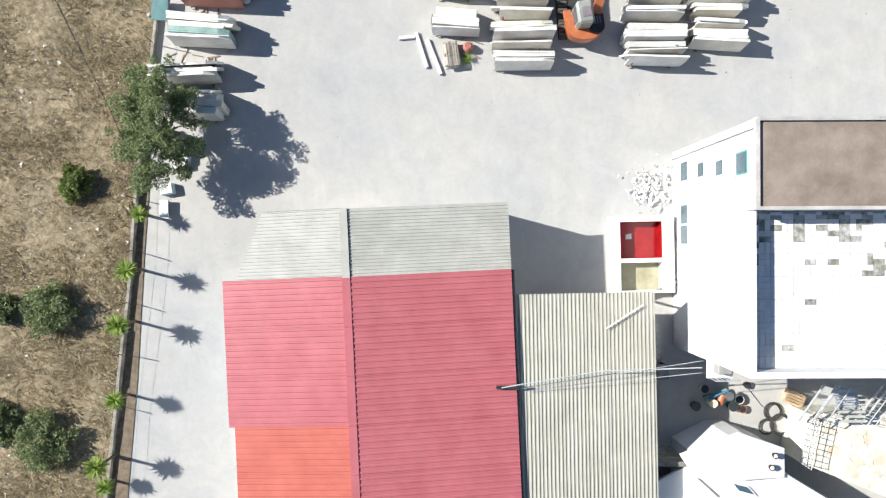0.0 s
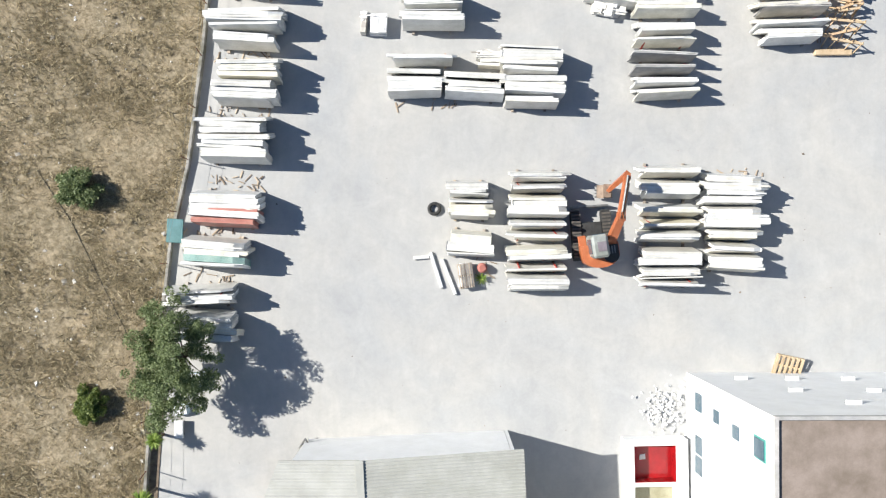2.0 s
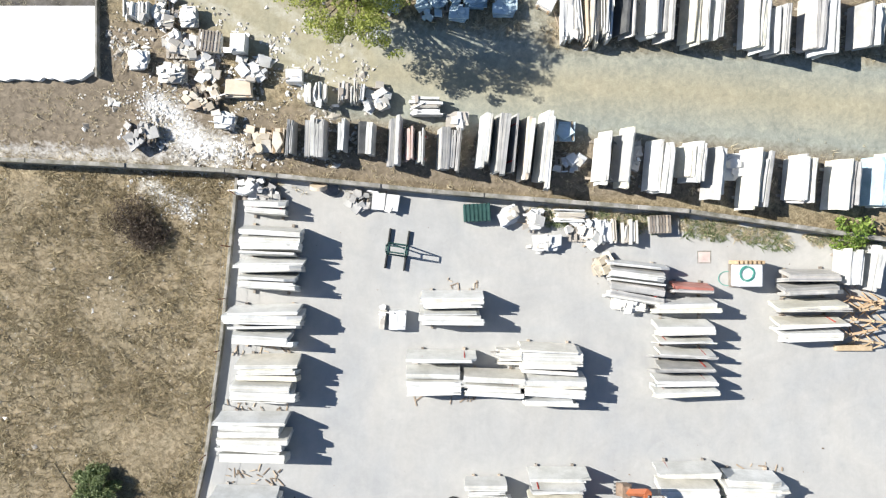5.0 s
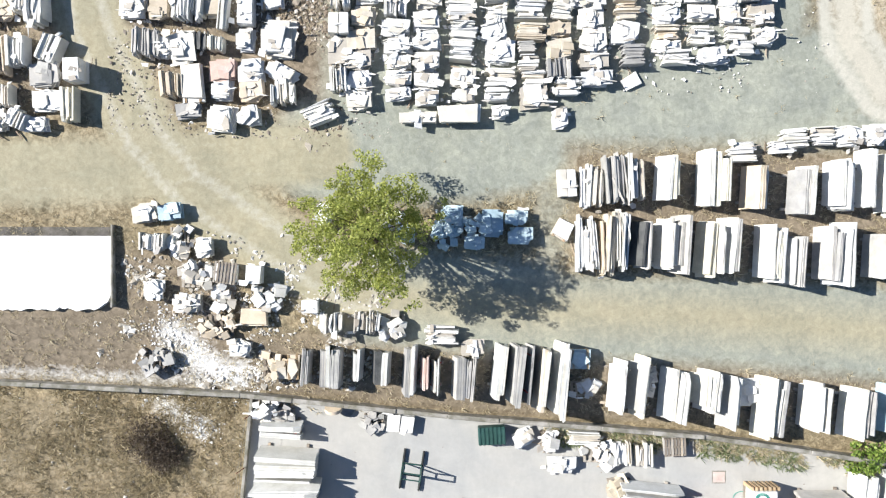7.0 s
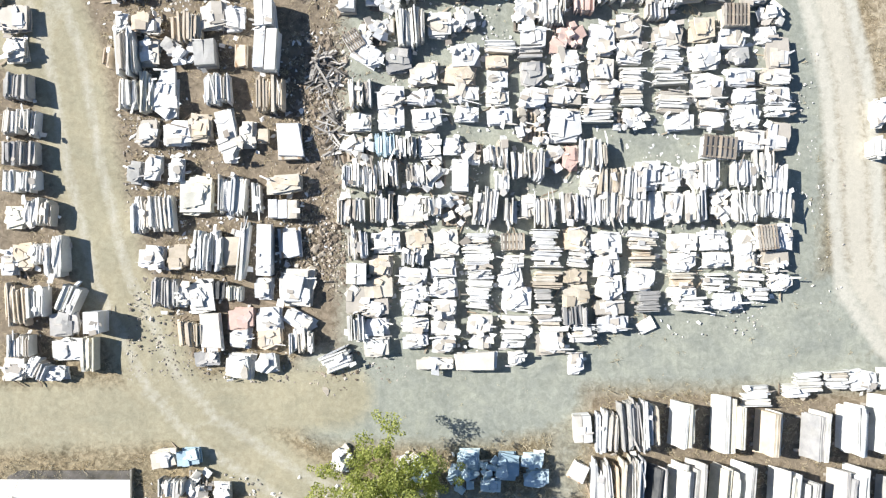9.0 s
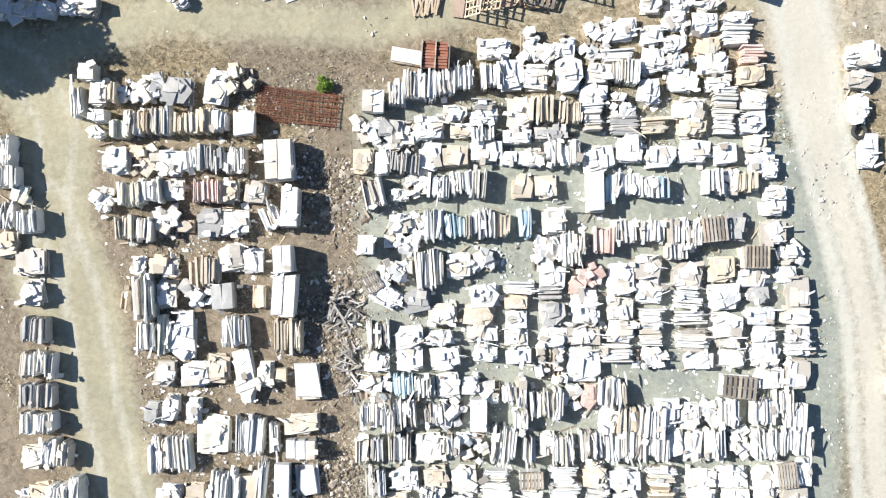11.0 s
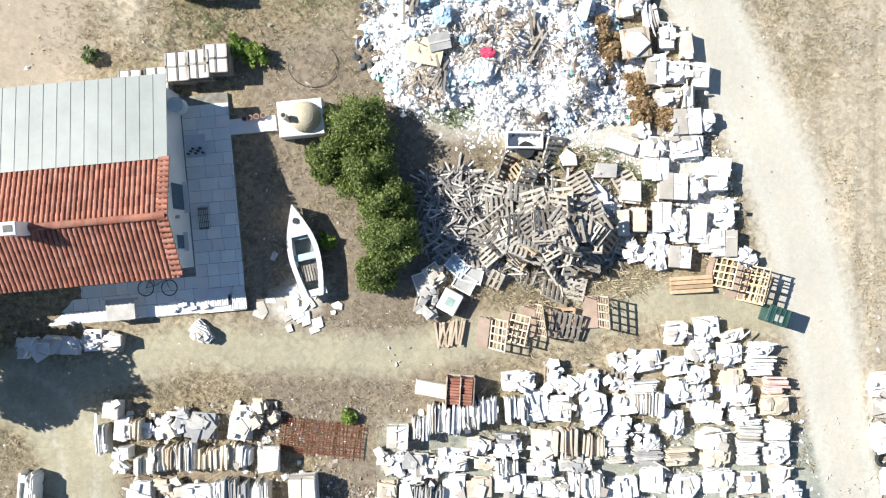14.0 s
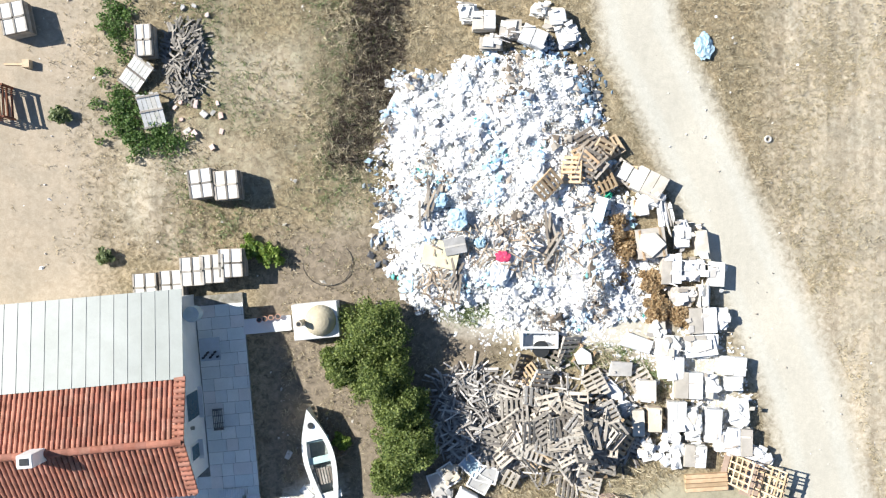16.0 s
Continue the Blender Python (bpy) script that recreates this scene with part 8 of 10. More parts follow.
hatch = thing("drain_cover", at(10.60, 23.51), "rusty square drain cover in the concrete", "drain cover")
part("cover", box(-0.27, 0.27, -0.24, 0.24, 0.0, 0.012), pink_stone, hatch)
part("frame", box(-0.33, 0.33, -0.3, 0.3, -0.02, 0.006), concrete_wall, hatch)

skip = thing("metal_crate", at(0.02, 25.55, 0, 3), "dented dark-green ribbed metal crate", "crate")
part("crate_body", box(-0.62, 0.62, -0.4, 0.4, 0.08, 0.62, bevel=0.03), green_paint, skip)
for i in range(7):
    part("rib", box(-0.6 + i * 0.185, -0.51 + i * 0.185, -0.41, 0.41, 0.61, 0.645, bevel=0.01), green_paint, skip)
for y in (-0.38, 0.32):
    part("skid", box(-0.6, 0.6, y, y + 0.06, 0.0, 0.08), steel, skip)

wheel = thing("millstone", at(-7.25, 26.73), "round pale millstone leaning in the yard corner", "millstone")
part("disc", tube((0, -0.06, 0.35), (0, 0.1, 0.42), 0.4, sides=24), tan_stone, wheel)
disc = thing("cable_drum", at(-6.66, 26.63), "flat dark round drum lying on the concrete", "drum")
part("drum_body", tube((0, 0, 0), (0, 0, 0.12), 0.33, sides=24), steel, disc)

tarp = thing("tarpaulin", at(-13.01, 11.10, 0, -3), "faded teal tarpaulin sheet hung by the wall", "tarpaulin")
part("sheet", box(-0.38, 0.38, -0.55, 0.55, 0.45, 0.5, bevel=0.02), surface("teal_tarp", (0.06, 0.17, 0.18), (0.1, 0.24, 0.25), 2, 20, 0.5), tarp)

for i, (x, y, ll, turn) in enumerate(((17.70, 21.56, 1.7, -12), (17.57, 21.09, 1.6, 8), (17.83, 20.62, 1.6, -6), (17.49, 20.08, 1.5, 12), (17.81, 19.68, 1.4, -10), (17.85, 21.32, 1.3, 20))):
    t = thing("wooden_trestle", at(x, y, 0, turn), "orange-brown timber trestle leaning on slabs", "trestle", "timber trestles")
    part("rail", box(-ll / 2, ll / 2, -0.05, 0.05, 0.6, 0.68), new_wood, t)
    for s in (-0.4, 0.1, 0.45):
        part("leg", tube((s * ll, -0.35, 0), (s * ll + 0.08, 0.05, 0.75), 0.035, sides=5), new_wood, t)
        part("leg", tube((s * ll, 0.35, 0), (s * ll + 0.08, -0.05, 0.75), 0.035, sides=5), new_wood, t)
plank = thing("timber_block", at(17.45, 19.32), "pale yellow squared timber on the concrete", "timber")
part("beam", box(-0.85, 0.85, -0.14, 0.14, 0, 0.22, bevel=0.015), new_wood, plank)

trough = thing("concrete_trough", at(13.91, 3.92, 0, 0), "long grey concrete trough by the white wall", "trough")
part("trough_body", box(-1.75, 1.75, -0.25, 0.25, 0, 0.5, bevel=0.03), concrete_wall, trough)
spare = thing("wooden_pallet", pose(15.23, 4.79, 0.25, 12, 0, -12), "light wooden pallet leaning on a white block", "pallet")
piece("deck", NEW_PALLET, spare, scaled(0, 0, 0, 1.25, 1.0, 1.3))
part("prop_block", box(-0.5, 0.6, -0.3, 0.4, -0.25, -0.02), white_wall, spare)
cone = thing("metal_scrap", at(-7.11, 1.28), "small dark scrap frame beside the shed front", "scrap")
part("frame_leg", tube((-0.3, -0.3, 0), (0.15, 0.35, 0.9), 0.04), steel, cone)
part("frame_leg", tube((0.3, -0.4, 0), (0.15, 0.35, 0.9), 0.04), steel, cone)
part("frame_sheet", prism([(-0.3, -0.35), (0.35, -0.45), (0.15, 0.3)], 0.3, 0.34), grey_sheet, cone)
bench = thing("white_bench", at(-12.91, 1.93), "small white bench block by the yuccas", "bench")
part("seat", box(-0.2, 0.2, -0.4, 0.4, 0.25, 0.35, bevel=0.02), white_wall, bench)
part("base", box(-0.15, 0.15, -0.33, 0.33, 0, 0.25), concrete_wall, bench)
for x, y in ((-12.07, 4.29), (-12.19, 4.00), (-12.80, 2.83)):
    b = thing("plastic_crate", at(x, y, 0, rng.uniform(-15, 15)), "pale blue plastic crate under the olive tree", "crate")
    part("crate_body", box(-0.3, 0.3, -0.25, 0.25, 0, 0.35, bevel=0.03), blue_stone, b)
    part("crate_lid", box(-0.26, 0.26, -0.21, 0.21, 0.35, 0.38), white_wall, b)
bed = tagged(new("planting_bed"), "narrow bed of brown soil along the wall", "soil bed", kind="structure")
part("soil", prism([(interp(YARD_EDGE, y) + o, y) for y, o in ((-14, 0.1), (-14, 1.0), (-6, 0.75), (0, 0.5), (4.2, 0.45), (4.2, 0.1))], -0.02, 0.035), surface("soil", (0.12, 0.09, 0.065), (0.25, 0.2, 0.15), 4, 30, 0.95), bed)

# ---- pond and corner of the lot ----
pond = tagged(new("slurry_pond"), "shallow square pond of bright white stone slurry", "pond", kind="structure")
px0, py0, px1, py1 = -28.39, 31.19, -16.90, 34.64
pz = land((px0 + px1) / 2, (py0 + py1) / 2)
shore = [(px1, py1), (px0, py1), (px0, py0)] + [(px0 + (px1 - px0) * i / 60, py0 + 0.22 * noise.noise((i * 0.55, 0, 6)) + 0.1 * noise.noise((i * 1.9, 3, 6)) + 0.2) for i in range(1, 58)] + [(px1 - 0.15, py0 + 0.55), (px1, py0 + 0.9)]
part("slurry", prism(shore, pz - 0.4, pz + 0.1), surface("white_slurry", (0.8, 0.8, 0.8), (0.84, 0.84, 0.83), 0.6, 20, 0.5, stain=0.03), pond)
part("kerb", box(px1 + 0.02, px1 + 0.1, py0 + 0.3, py1 + 0.5, pz - 0.3, pz + 0.22), concrete_wall, pond)
part("bank", box(px0, px1, py1 + 0.01, py1 + 0.4, pz - 0.4, pz + 0.06), surface("black_liner", (0.07, 0.065, 0.06), (0.22, 0.2, 0.18), 2, 20, 0.9, stain=0.4), pond)

# ---- house with its terrace ----
H = pose(-15.36, 70.75, 2.78, 0, 0, 5.6)
tile_a = surface("roof_tile", (0.3, 0.112, 0.075), (0.44, 0.195, 0.138), 3, 30, 0.8, bump=0.2, tints=((1, 1, 1), (0.82, 0.8, 0.8), (1.12, 1.1, 1.05), (0.95, 0.85, 0.8), (1.05, 1.2, 1.25)), stain=0.3, stain_scale=2.2)
zinc = surface("grey_metal_roof", (0.3, 0.325, 0.31), (0.36, 0.385, 0.37), 0.5, 30, 0.45, bump=0.05, stain=0.08)


def tile_mesh():
    bm = bmesh.new()
    k = 6
    ends = []
    for y, r in ((0, 0.111), (-0.44, 0.12)):
        ends.append([bm.verts.new((-r * math.cos(math.pi * i / k), y, r * 0.75 * math.sin(math.pi * i / k) + (0.014 if y < 0 else 0))) for i in range(k + 1)])
    for i in range(k):
        bm.faces.new((ends[0][i], ends[1][i], ends[1][i + 1], ends[0][i + 1]))
    bm.faces.new(ends[1])
    bmesh.ops.recalc_face_normals(bm, faces=bm.faces)
    return bm


TILE = mesh_of("roof_tile", tile_mesh(), tile_a)


def cottage():
    h = tagged(new("cottage"), "single-storey cottage with red barrel tiles and white walls", "house")
    h.matrix_world = H
    under = surface("tile_valley", (0.1, 0.04, 0.03), (0.16, 0.065, 0.045), 3, 30, 0.9)
    W, top, south, tiles_n, north = -12.0, 3.85, -2.3, 2.35, 5.6
    es, en, em = 2.75, 3.05, 2.45
    part("wall", prism([(W, south + 0.3), (-0.35, south + 0.3), (-0.35, north - 0.25), (W, north - 0.25)], 0, 2.4), white_wall, h)
    bm = bmesh.new()
    add_prism(bm, [(south + 0.3, 2.4), (north - 0.25, 2.4), (north - 0.25, em - 0.1), (tiles_n, en - 0.12), (0, top - 0.15), (south + 0.3, es - 0.08)], -0.35, 11.6, Matrix(((0, 0, -1, -0.7), (1, 0, 0, 0), (0, 1, 0, 0), (0, 0, 0, 1))))
    part("gable", bm, white_wall, h)
    for y, w, hh, z in ((0.9, 1.05, 1.25, 0.95), (-0.95, 0.55, 0.7, 1.35)):
        window(h, -0.35, y, z, w, hh, "e")
    lamp = part("wall_lamp", tube((-0.34, 0.05, 1.9), (-0.2, 0.05, 1.9), 0.07, sides=10), steel, h, "small black wall lamp")
    slats = bmesh.new()
    for k in range(6):
        add_box(slats, 0.08 + k * 0.075, 0.105 + k * 0.075, -0.45, 0.45, 0.42, 0.445)
    for y in (-0.44, -0.15, 0.15, 0.44):
        add_box(slats, 0.06, 0.5, y - 0.015, y + 0.015, 0.395, 0.42)
    grid = part("bench", slats, steel, h, "black iron slatted bench by the wall")
    for s in (-0.4, 0.4):
        part("bench_leg", box(0.08, 0.45, s - 0.03, s + 0.03, 0.3, 0.42), steel, grid)
    for y0, y1, z0, z1, rows in ((0, south, top, es, 6), (0, tiles_n, top, en, 6)):
        fall = math.atan2(z0 - z1, abs(y1 - y0))
        slope = math.hypot(z0 - z1, y1 - y0)
        deck = part("roof_deck", prism([(W, 0), (0, 0), (0, -slope), (W, -slope)], -0.1, -0.01), under, h)
        deck.matrix_local = pose(0, 0, top - 0.02, math.degrees(fall), 0, 0) if y1 < 0 else pose(W, 0, top - 0.02, math.degrees(fall), 0, 180)
        side = Matrix.Identity(4) if y1 < 0 else Matrix.Rotation(math.pi, 4, "Z")
        joined = bmesh.new()
        for i in range(59):
            x = -0.1 - i * 0.2
            for j in range(rows):
                s = 0.02 + j * slope / rows
                m = side @ Matrix.Translation((x if y1 < 0 else -x, 0, top)) @ Matrix.Rotation(fall, 4, "X") @ Matrix.Translation((0, -s, 0.0)) @ Matrix.Rotation(rng.uniform(-0.02, 0.02), 4, "Z") @ Matrix.Diagonal((0.82, 1, 1, 1))
                if i < 25:
                    piece("roof_tile", TILE, h, m)
                else:
                    k = len(joined.verts)
                    tmp = tile_mesh()
                    tmp.transform(m)
                    me = bpy.data.meshes.new("t")
                    tmp.to_mesh(me)
                    tmp.free()
                    joined.from_mesh(me)
                    bpy.data.meshes.remove(me)
        tagged(part("roof_tile_rest", joined, tile_a, h), kind="stuff")
    for i in range(28):
        m = Matrix.Translation((-0.02 - i * 0.42, 0, top + 0.05)) @ Matrix.Rotation(radians(-90), 4, "Z") @ Matrix.Diagonal((1.25, 1, 1.1, 1))
        piece("ridge_tile", TILE, h, m)
    for y1, z1 in ((south, es), (tiles_n, en)):
        n = 11
        for j in range(n):
            f = (j + 0.5) / n
            m = Matrix.Translation((-0.36, y1 * f, top + (z1 - top) * f + 0.05)) @ Matrix.Rotation(radians(90), 4, "Z") @ Matrix.Diagonal((0.85, 1, 1, 1))
            piece("verge_tile", TILE, h, m)
    fall = math.degrees(math.atan2(en + 0.1 - em, north - tiles_n + 0.25))
    for i in range(22):
        ob = part("roof_sheet", box(0, 0.535, 0, north - tiles_n + 0.25, 0, 0.03), zinc, h)
        ob.matrix_local = pose(-0.54 - i * 0.54, tiles_n - 0.1, en + 0.12, -fall, 0, 0)
        part("seam", box(-0.012, 0.018, 0, north - tiles_n + 0.25, 0.03, 0.045), zinc, ob)
    ch = part("chimney", box(-5.75, -5.15, -0.28, 0.22, 3.5, 4.75, bevel=0.03), white_wall, h, "white rendered chimney with an open flue")
    # dark plate on the solid stack paints the shade in the flue
    part("flue", box(-5.62, -5.28, -0.16, 0.1, 4.752, 4.77), dark_void, ch)
    tank = part("boiler", tube((0.0, 4.6, 1.2), (0.0, 4.6, 1.75), 0.32, sides=18), blue_stone, h, "pale blue water boiler under the eaves")
    rack = part("drying_rack", box(-0.1, 0.75, 2.55, 3.5, 0.75, 0.78), surface("pale_blue_cloth", (0.5, 0.56, 0.62), (0.62, 0.68, 0.72), 2, 30, 0.8), h, "low table with pale cloth and dark jars")
    for i in range(7):
        part("jar", tube((0.05 + 0.1 * i, 2.7 + 0.1 * (i % 3), 0.78), (0.05 + 0.1 * i, 2.7 + 0.1 * (i % 3), 0.95), 0.05, sides=8), dark_void, rack)
    deck = tagged(new("terrace"), "grey stone-paved terrace round the cottage", "terrace", kind="structure")
    deck.matrix_world = H
    part("terrace_slab", prism([(W, -4.0), (1.72, -4.0), (1.72, 5.25), (W, 5.25)], -0.35, 0.24), concrete_wall, deck)
    pave = surface("terrace_paving", (0.82, 0.85, 0.82), (0.89, 0.9, 0.87), 2, 30, 0.8, stain=0.06, tints=((1, 1, 1), (0.93, 0.94, 0.94), (1.08, 1.06, 1.04), (1.02, 0.96, 0.94), (0.97, 1.0, 1.0)))
    flag = mesh_of("paving_slab", box(-0.5, 0.5, -0.5, 0.5, 0, 1), pave)
    for j in range(17):
        xx = -0.3
        while xx < 1.65:
            w = min(rng.choice((0.5, 0.62, 0.8)), 1.71 - xx)
            piece("paving_slab", flag, deck, scaled(xx + w / 2, -3.75 + j * 0.52, 0.242, w - 0.015, 0.505, 0.02 + rng.uniform(0, 0.006)))
            xx += w
    for j in range(3):
        xx = -9.0
        while xx < -0.35:
            w = rng.choice((0.5, 0.62, 0.8))
            piece("paving_slab", flag, deck, scaled(xx + w / 2, -3.7 + j * 0.52, 0.242, w - 0.015, 0.505, 0.02 + rng.uniform(0, 0.006)))
            xx += w
    for x0, y0, w, d in ((0.0, -3.75, 1.15, 0.75), (1.0, -3.95, 0.75, 0.65)):
        t = thing("corrugated_sheet", H @ pose(x0, y0, 0.27), "white corrugated plastic sheet on the terrace edge", "sheet")
        part("sheet", sheet_strip(d, w, 0.1, 0.02), white_wall, t).matrix_local = pose(0, 0, 0.08, 0, 0, 90)
    t = thing("marble_offcut_pile", H @ pose(-0.7, -3.55, 0.27), "low pile of white marble offcuts on the terrace", "stone pile")
    for i in range(9):
        piece("offcut", rng.choice(FLAG_SET["w"]), t, scaled(rng.uniform(-0.7, 0.7), rng.uniform(-0.2, 0.2), 0.05 * (i // 3), 0.45, 0.2, 0.06, rng.uniform(-15, 15)))
    t = thing("work_table", H @ pose(-3.4, -3.5, 0.25), "low grey wooden table on the terrace", "table")
    part("tabletop", box(-0.6, 0.6, -0.45, 0.45, 0.5, 0.55), grey_stone, t)
    for x in (-0.5, 0.5):
        for y in (-0.38, 0.38):
            part("leg", box(x - 0.04, x + 0.04, y - 0.04, y + 0.04, 0, 0.5), old_wood, t)
    b = thing("bicycle", H @ pose(-1.95, -2.75, 0.27, 0, 0, -4), "dark bicycle lying on the terrace", "bicycle")
    for x in (-0.5, 0.5):
        w = bmesh.new()
        for i in range(20):
            a, c = 2 * math.pi * i / 20, 2 * math.pi * (i + 1) / 20
            add_tube(w, (x + 0.33 * math.cos(a), 0.33 * math.sin(a), 0.06), (x + 0.33 * math.cos(c), 0.33 * math.sin(c), 0.06), 0.02, sides=5)
        part("wheel", w, black_rubber, b)
    f = bmesh.new()
    for p, q in (((-0.5, 0, 0.08), (-0.1, 0.1, 0.1)), ((-0.1, 0.1, 0.1), (0.35, 0.35, 0.1)), ((-0.5, 0, 0.08), (-0.2, 0.45, 0.1)), ((-0.2, 0.45, 0.1), (0.35, 0.4, 0.1)), ((0.5, 0, 0.08), (0.33, 0.45, 0.1)), ((-0.1, 0.1, 0.1), (-0.2, 0.45, 0.1))):
        add_tube(f, p, q, 0.018, sides=6)
    part("frame", f, steel, b)
    part("saddle", box(-0.3, -0.08, 0.44, 0.54, 0.08, 0.13, bevel=0.02), black_rubber, b)
    part("handlebar", tube((0.33, 0.45, 0.1), (0.5, 0.6, 0.25), 0.018, sides=6), steel, b)


cottage()


def oven():
    o = thing("bread_oven", at(-10.94, 75.01, 0, 6), "domed beige clay oven on a white plinth", "oven")
    part("plinth", box(-0.95, 0.95, -0.75, 0.75, 0, 0.75, bevel=0.03), white_wall, o)
    bm = bmesh.new()
    bmesh.ops.create_uvsphere(bm, u_segments=24, v_segments=14, radius=0.66, matrix=Matrix.Translation((0.2, 0, 0.75)) @ Matrix.Diagonal((1, 1, 0.85, 1)))
    part("dome", bm, surface("oven_clay", (0.46, 0.4, 0.28), (0.56, 0.5, 0.38), 2, 25, 0.9, stain=0.15), o, "smooth beige clay dome")
    part("chimney", tube((-0.55, 0.0, 0.75), (-0.55, 0.0, 1.6), 0.14, 0.13, 14), tan_stone, o)
    # dark cap for the shade down the oven flue, no real hole
    part("flue", tube((-0.55, 0, 1.6), (-0.55, 0, 1.61), 0.09, sides=12), dark_void, o)
    p = thing("path_slab", at(-13.09, 74.77, 0, 6), "pale concrete path slab leading to the oven", "path")
    part("slab", box(-1.0, 1.0, -0.32, 0.32, -0.05, 0.2), white_wall, p)
    for i in range(4):
        x, y = ((-13.37, 75.00), (-13.14, 75.05), (-12.88, 75.10), (-12.59, 75.15))[i]
        t = thing("clay_pot", at(x, y, 0.2), "small round terracotta pot beside the oven", "pot", "clay pots")
        part("pot_body", tube((0, 0, 0), (0, 0, 0.2), 0.08, 0.12, 14), surface("terracotta", (0.45, 0.2, 0.12), (0.6, 0.35, 0.25), 3, 30, 0.8), t)
        part("soil", tube((0, 0, 0.2), (0, 0, 0.203), 0.09, sides=12), dark_void, t)


oven()


def crate(x, y, turn, h=0.9, w=0.98, d=1.15):
    c = thing("stone_crate", at(x, y, 0, turn), "wooden crate packed with pale stone under a white lid", "crate", "stone crates")
    part("load", box(-w / 2 + 0.03, w / 2 - 0.03, -d / 2 + 0.03, d / 2 - 0.03, 0.1, h - 0.04), surface("crate_stone", (0.5, 0.48, 0.44), (0.66, 0.64, 0.6), 3, 30, 0.8) if "crate_stone" not in bpy.data.materials else bpy.data.materials["crate_stone"], c)
    part("base", box(-w / 2, w / 2, -d / 2, d / 2, 0, 0.1), old_wood, c)
    for sx in (-1, 1):
        for k in range(5):
            z = 0.12 + k * (h - 0.2) / 4
            part("slat", box(sx * (w / 2 + 0.01) - 0.012, sx * (w / 2 + 0.01) + 0.012, -d / 2, d / 2, z, z + 0.09), old_wood, c)
        for k in range(5):
            z = 0.12 + k * (h - 0.2) / 4
            part("slat", box(-w / 2, w / 2, sx * (d / 2 + 0.01) - 0.012, sx * (d / 2 + 0.01) + 0.012, z, z + 0.09), old_wood, c)
    lid = part("lid", box(-w / 2, w / 2, -d / 2, d / 2, h - 0.02, h + 0.01, bevel=0.01), slab_stone, c, "white board lid")
    for a in ((-w / 2, w / 2, -0.04, 0.04), (-0.04, 0.04, -d / 2, d / 2), (-w / 2, -w / 2 + 0.07, -d / 2, d / 2), (w / 2 - 0.07, w / 2, -d / 2, d / 2)):
        part("batten", box(*a, h + 0.011, h + 0.035), grey_wood, lid)
    return c


for x, y, turn in ((-15.63, 80.67, 8), (-14.59, 80.62, 6), (-16.02, 77.04, 4), (-15.21, 77.16, 4), (-14.44, 77.40, 3)):
    crate(x, y, turn)
for x, y, turn in ((-18.06, 76.34, 4), (-16.97, 76.47, 4)):
    crate(x, y, turn, 0.6)
for x, y, turn, w in ((-23.18, 87.29, 12, 1.0), (-17.96, 86.49, 4, 0.68)):
    crate(x, y, turn, 0.7, w, 1.25)


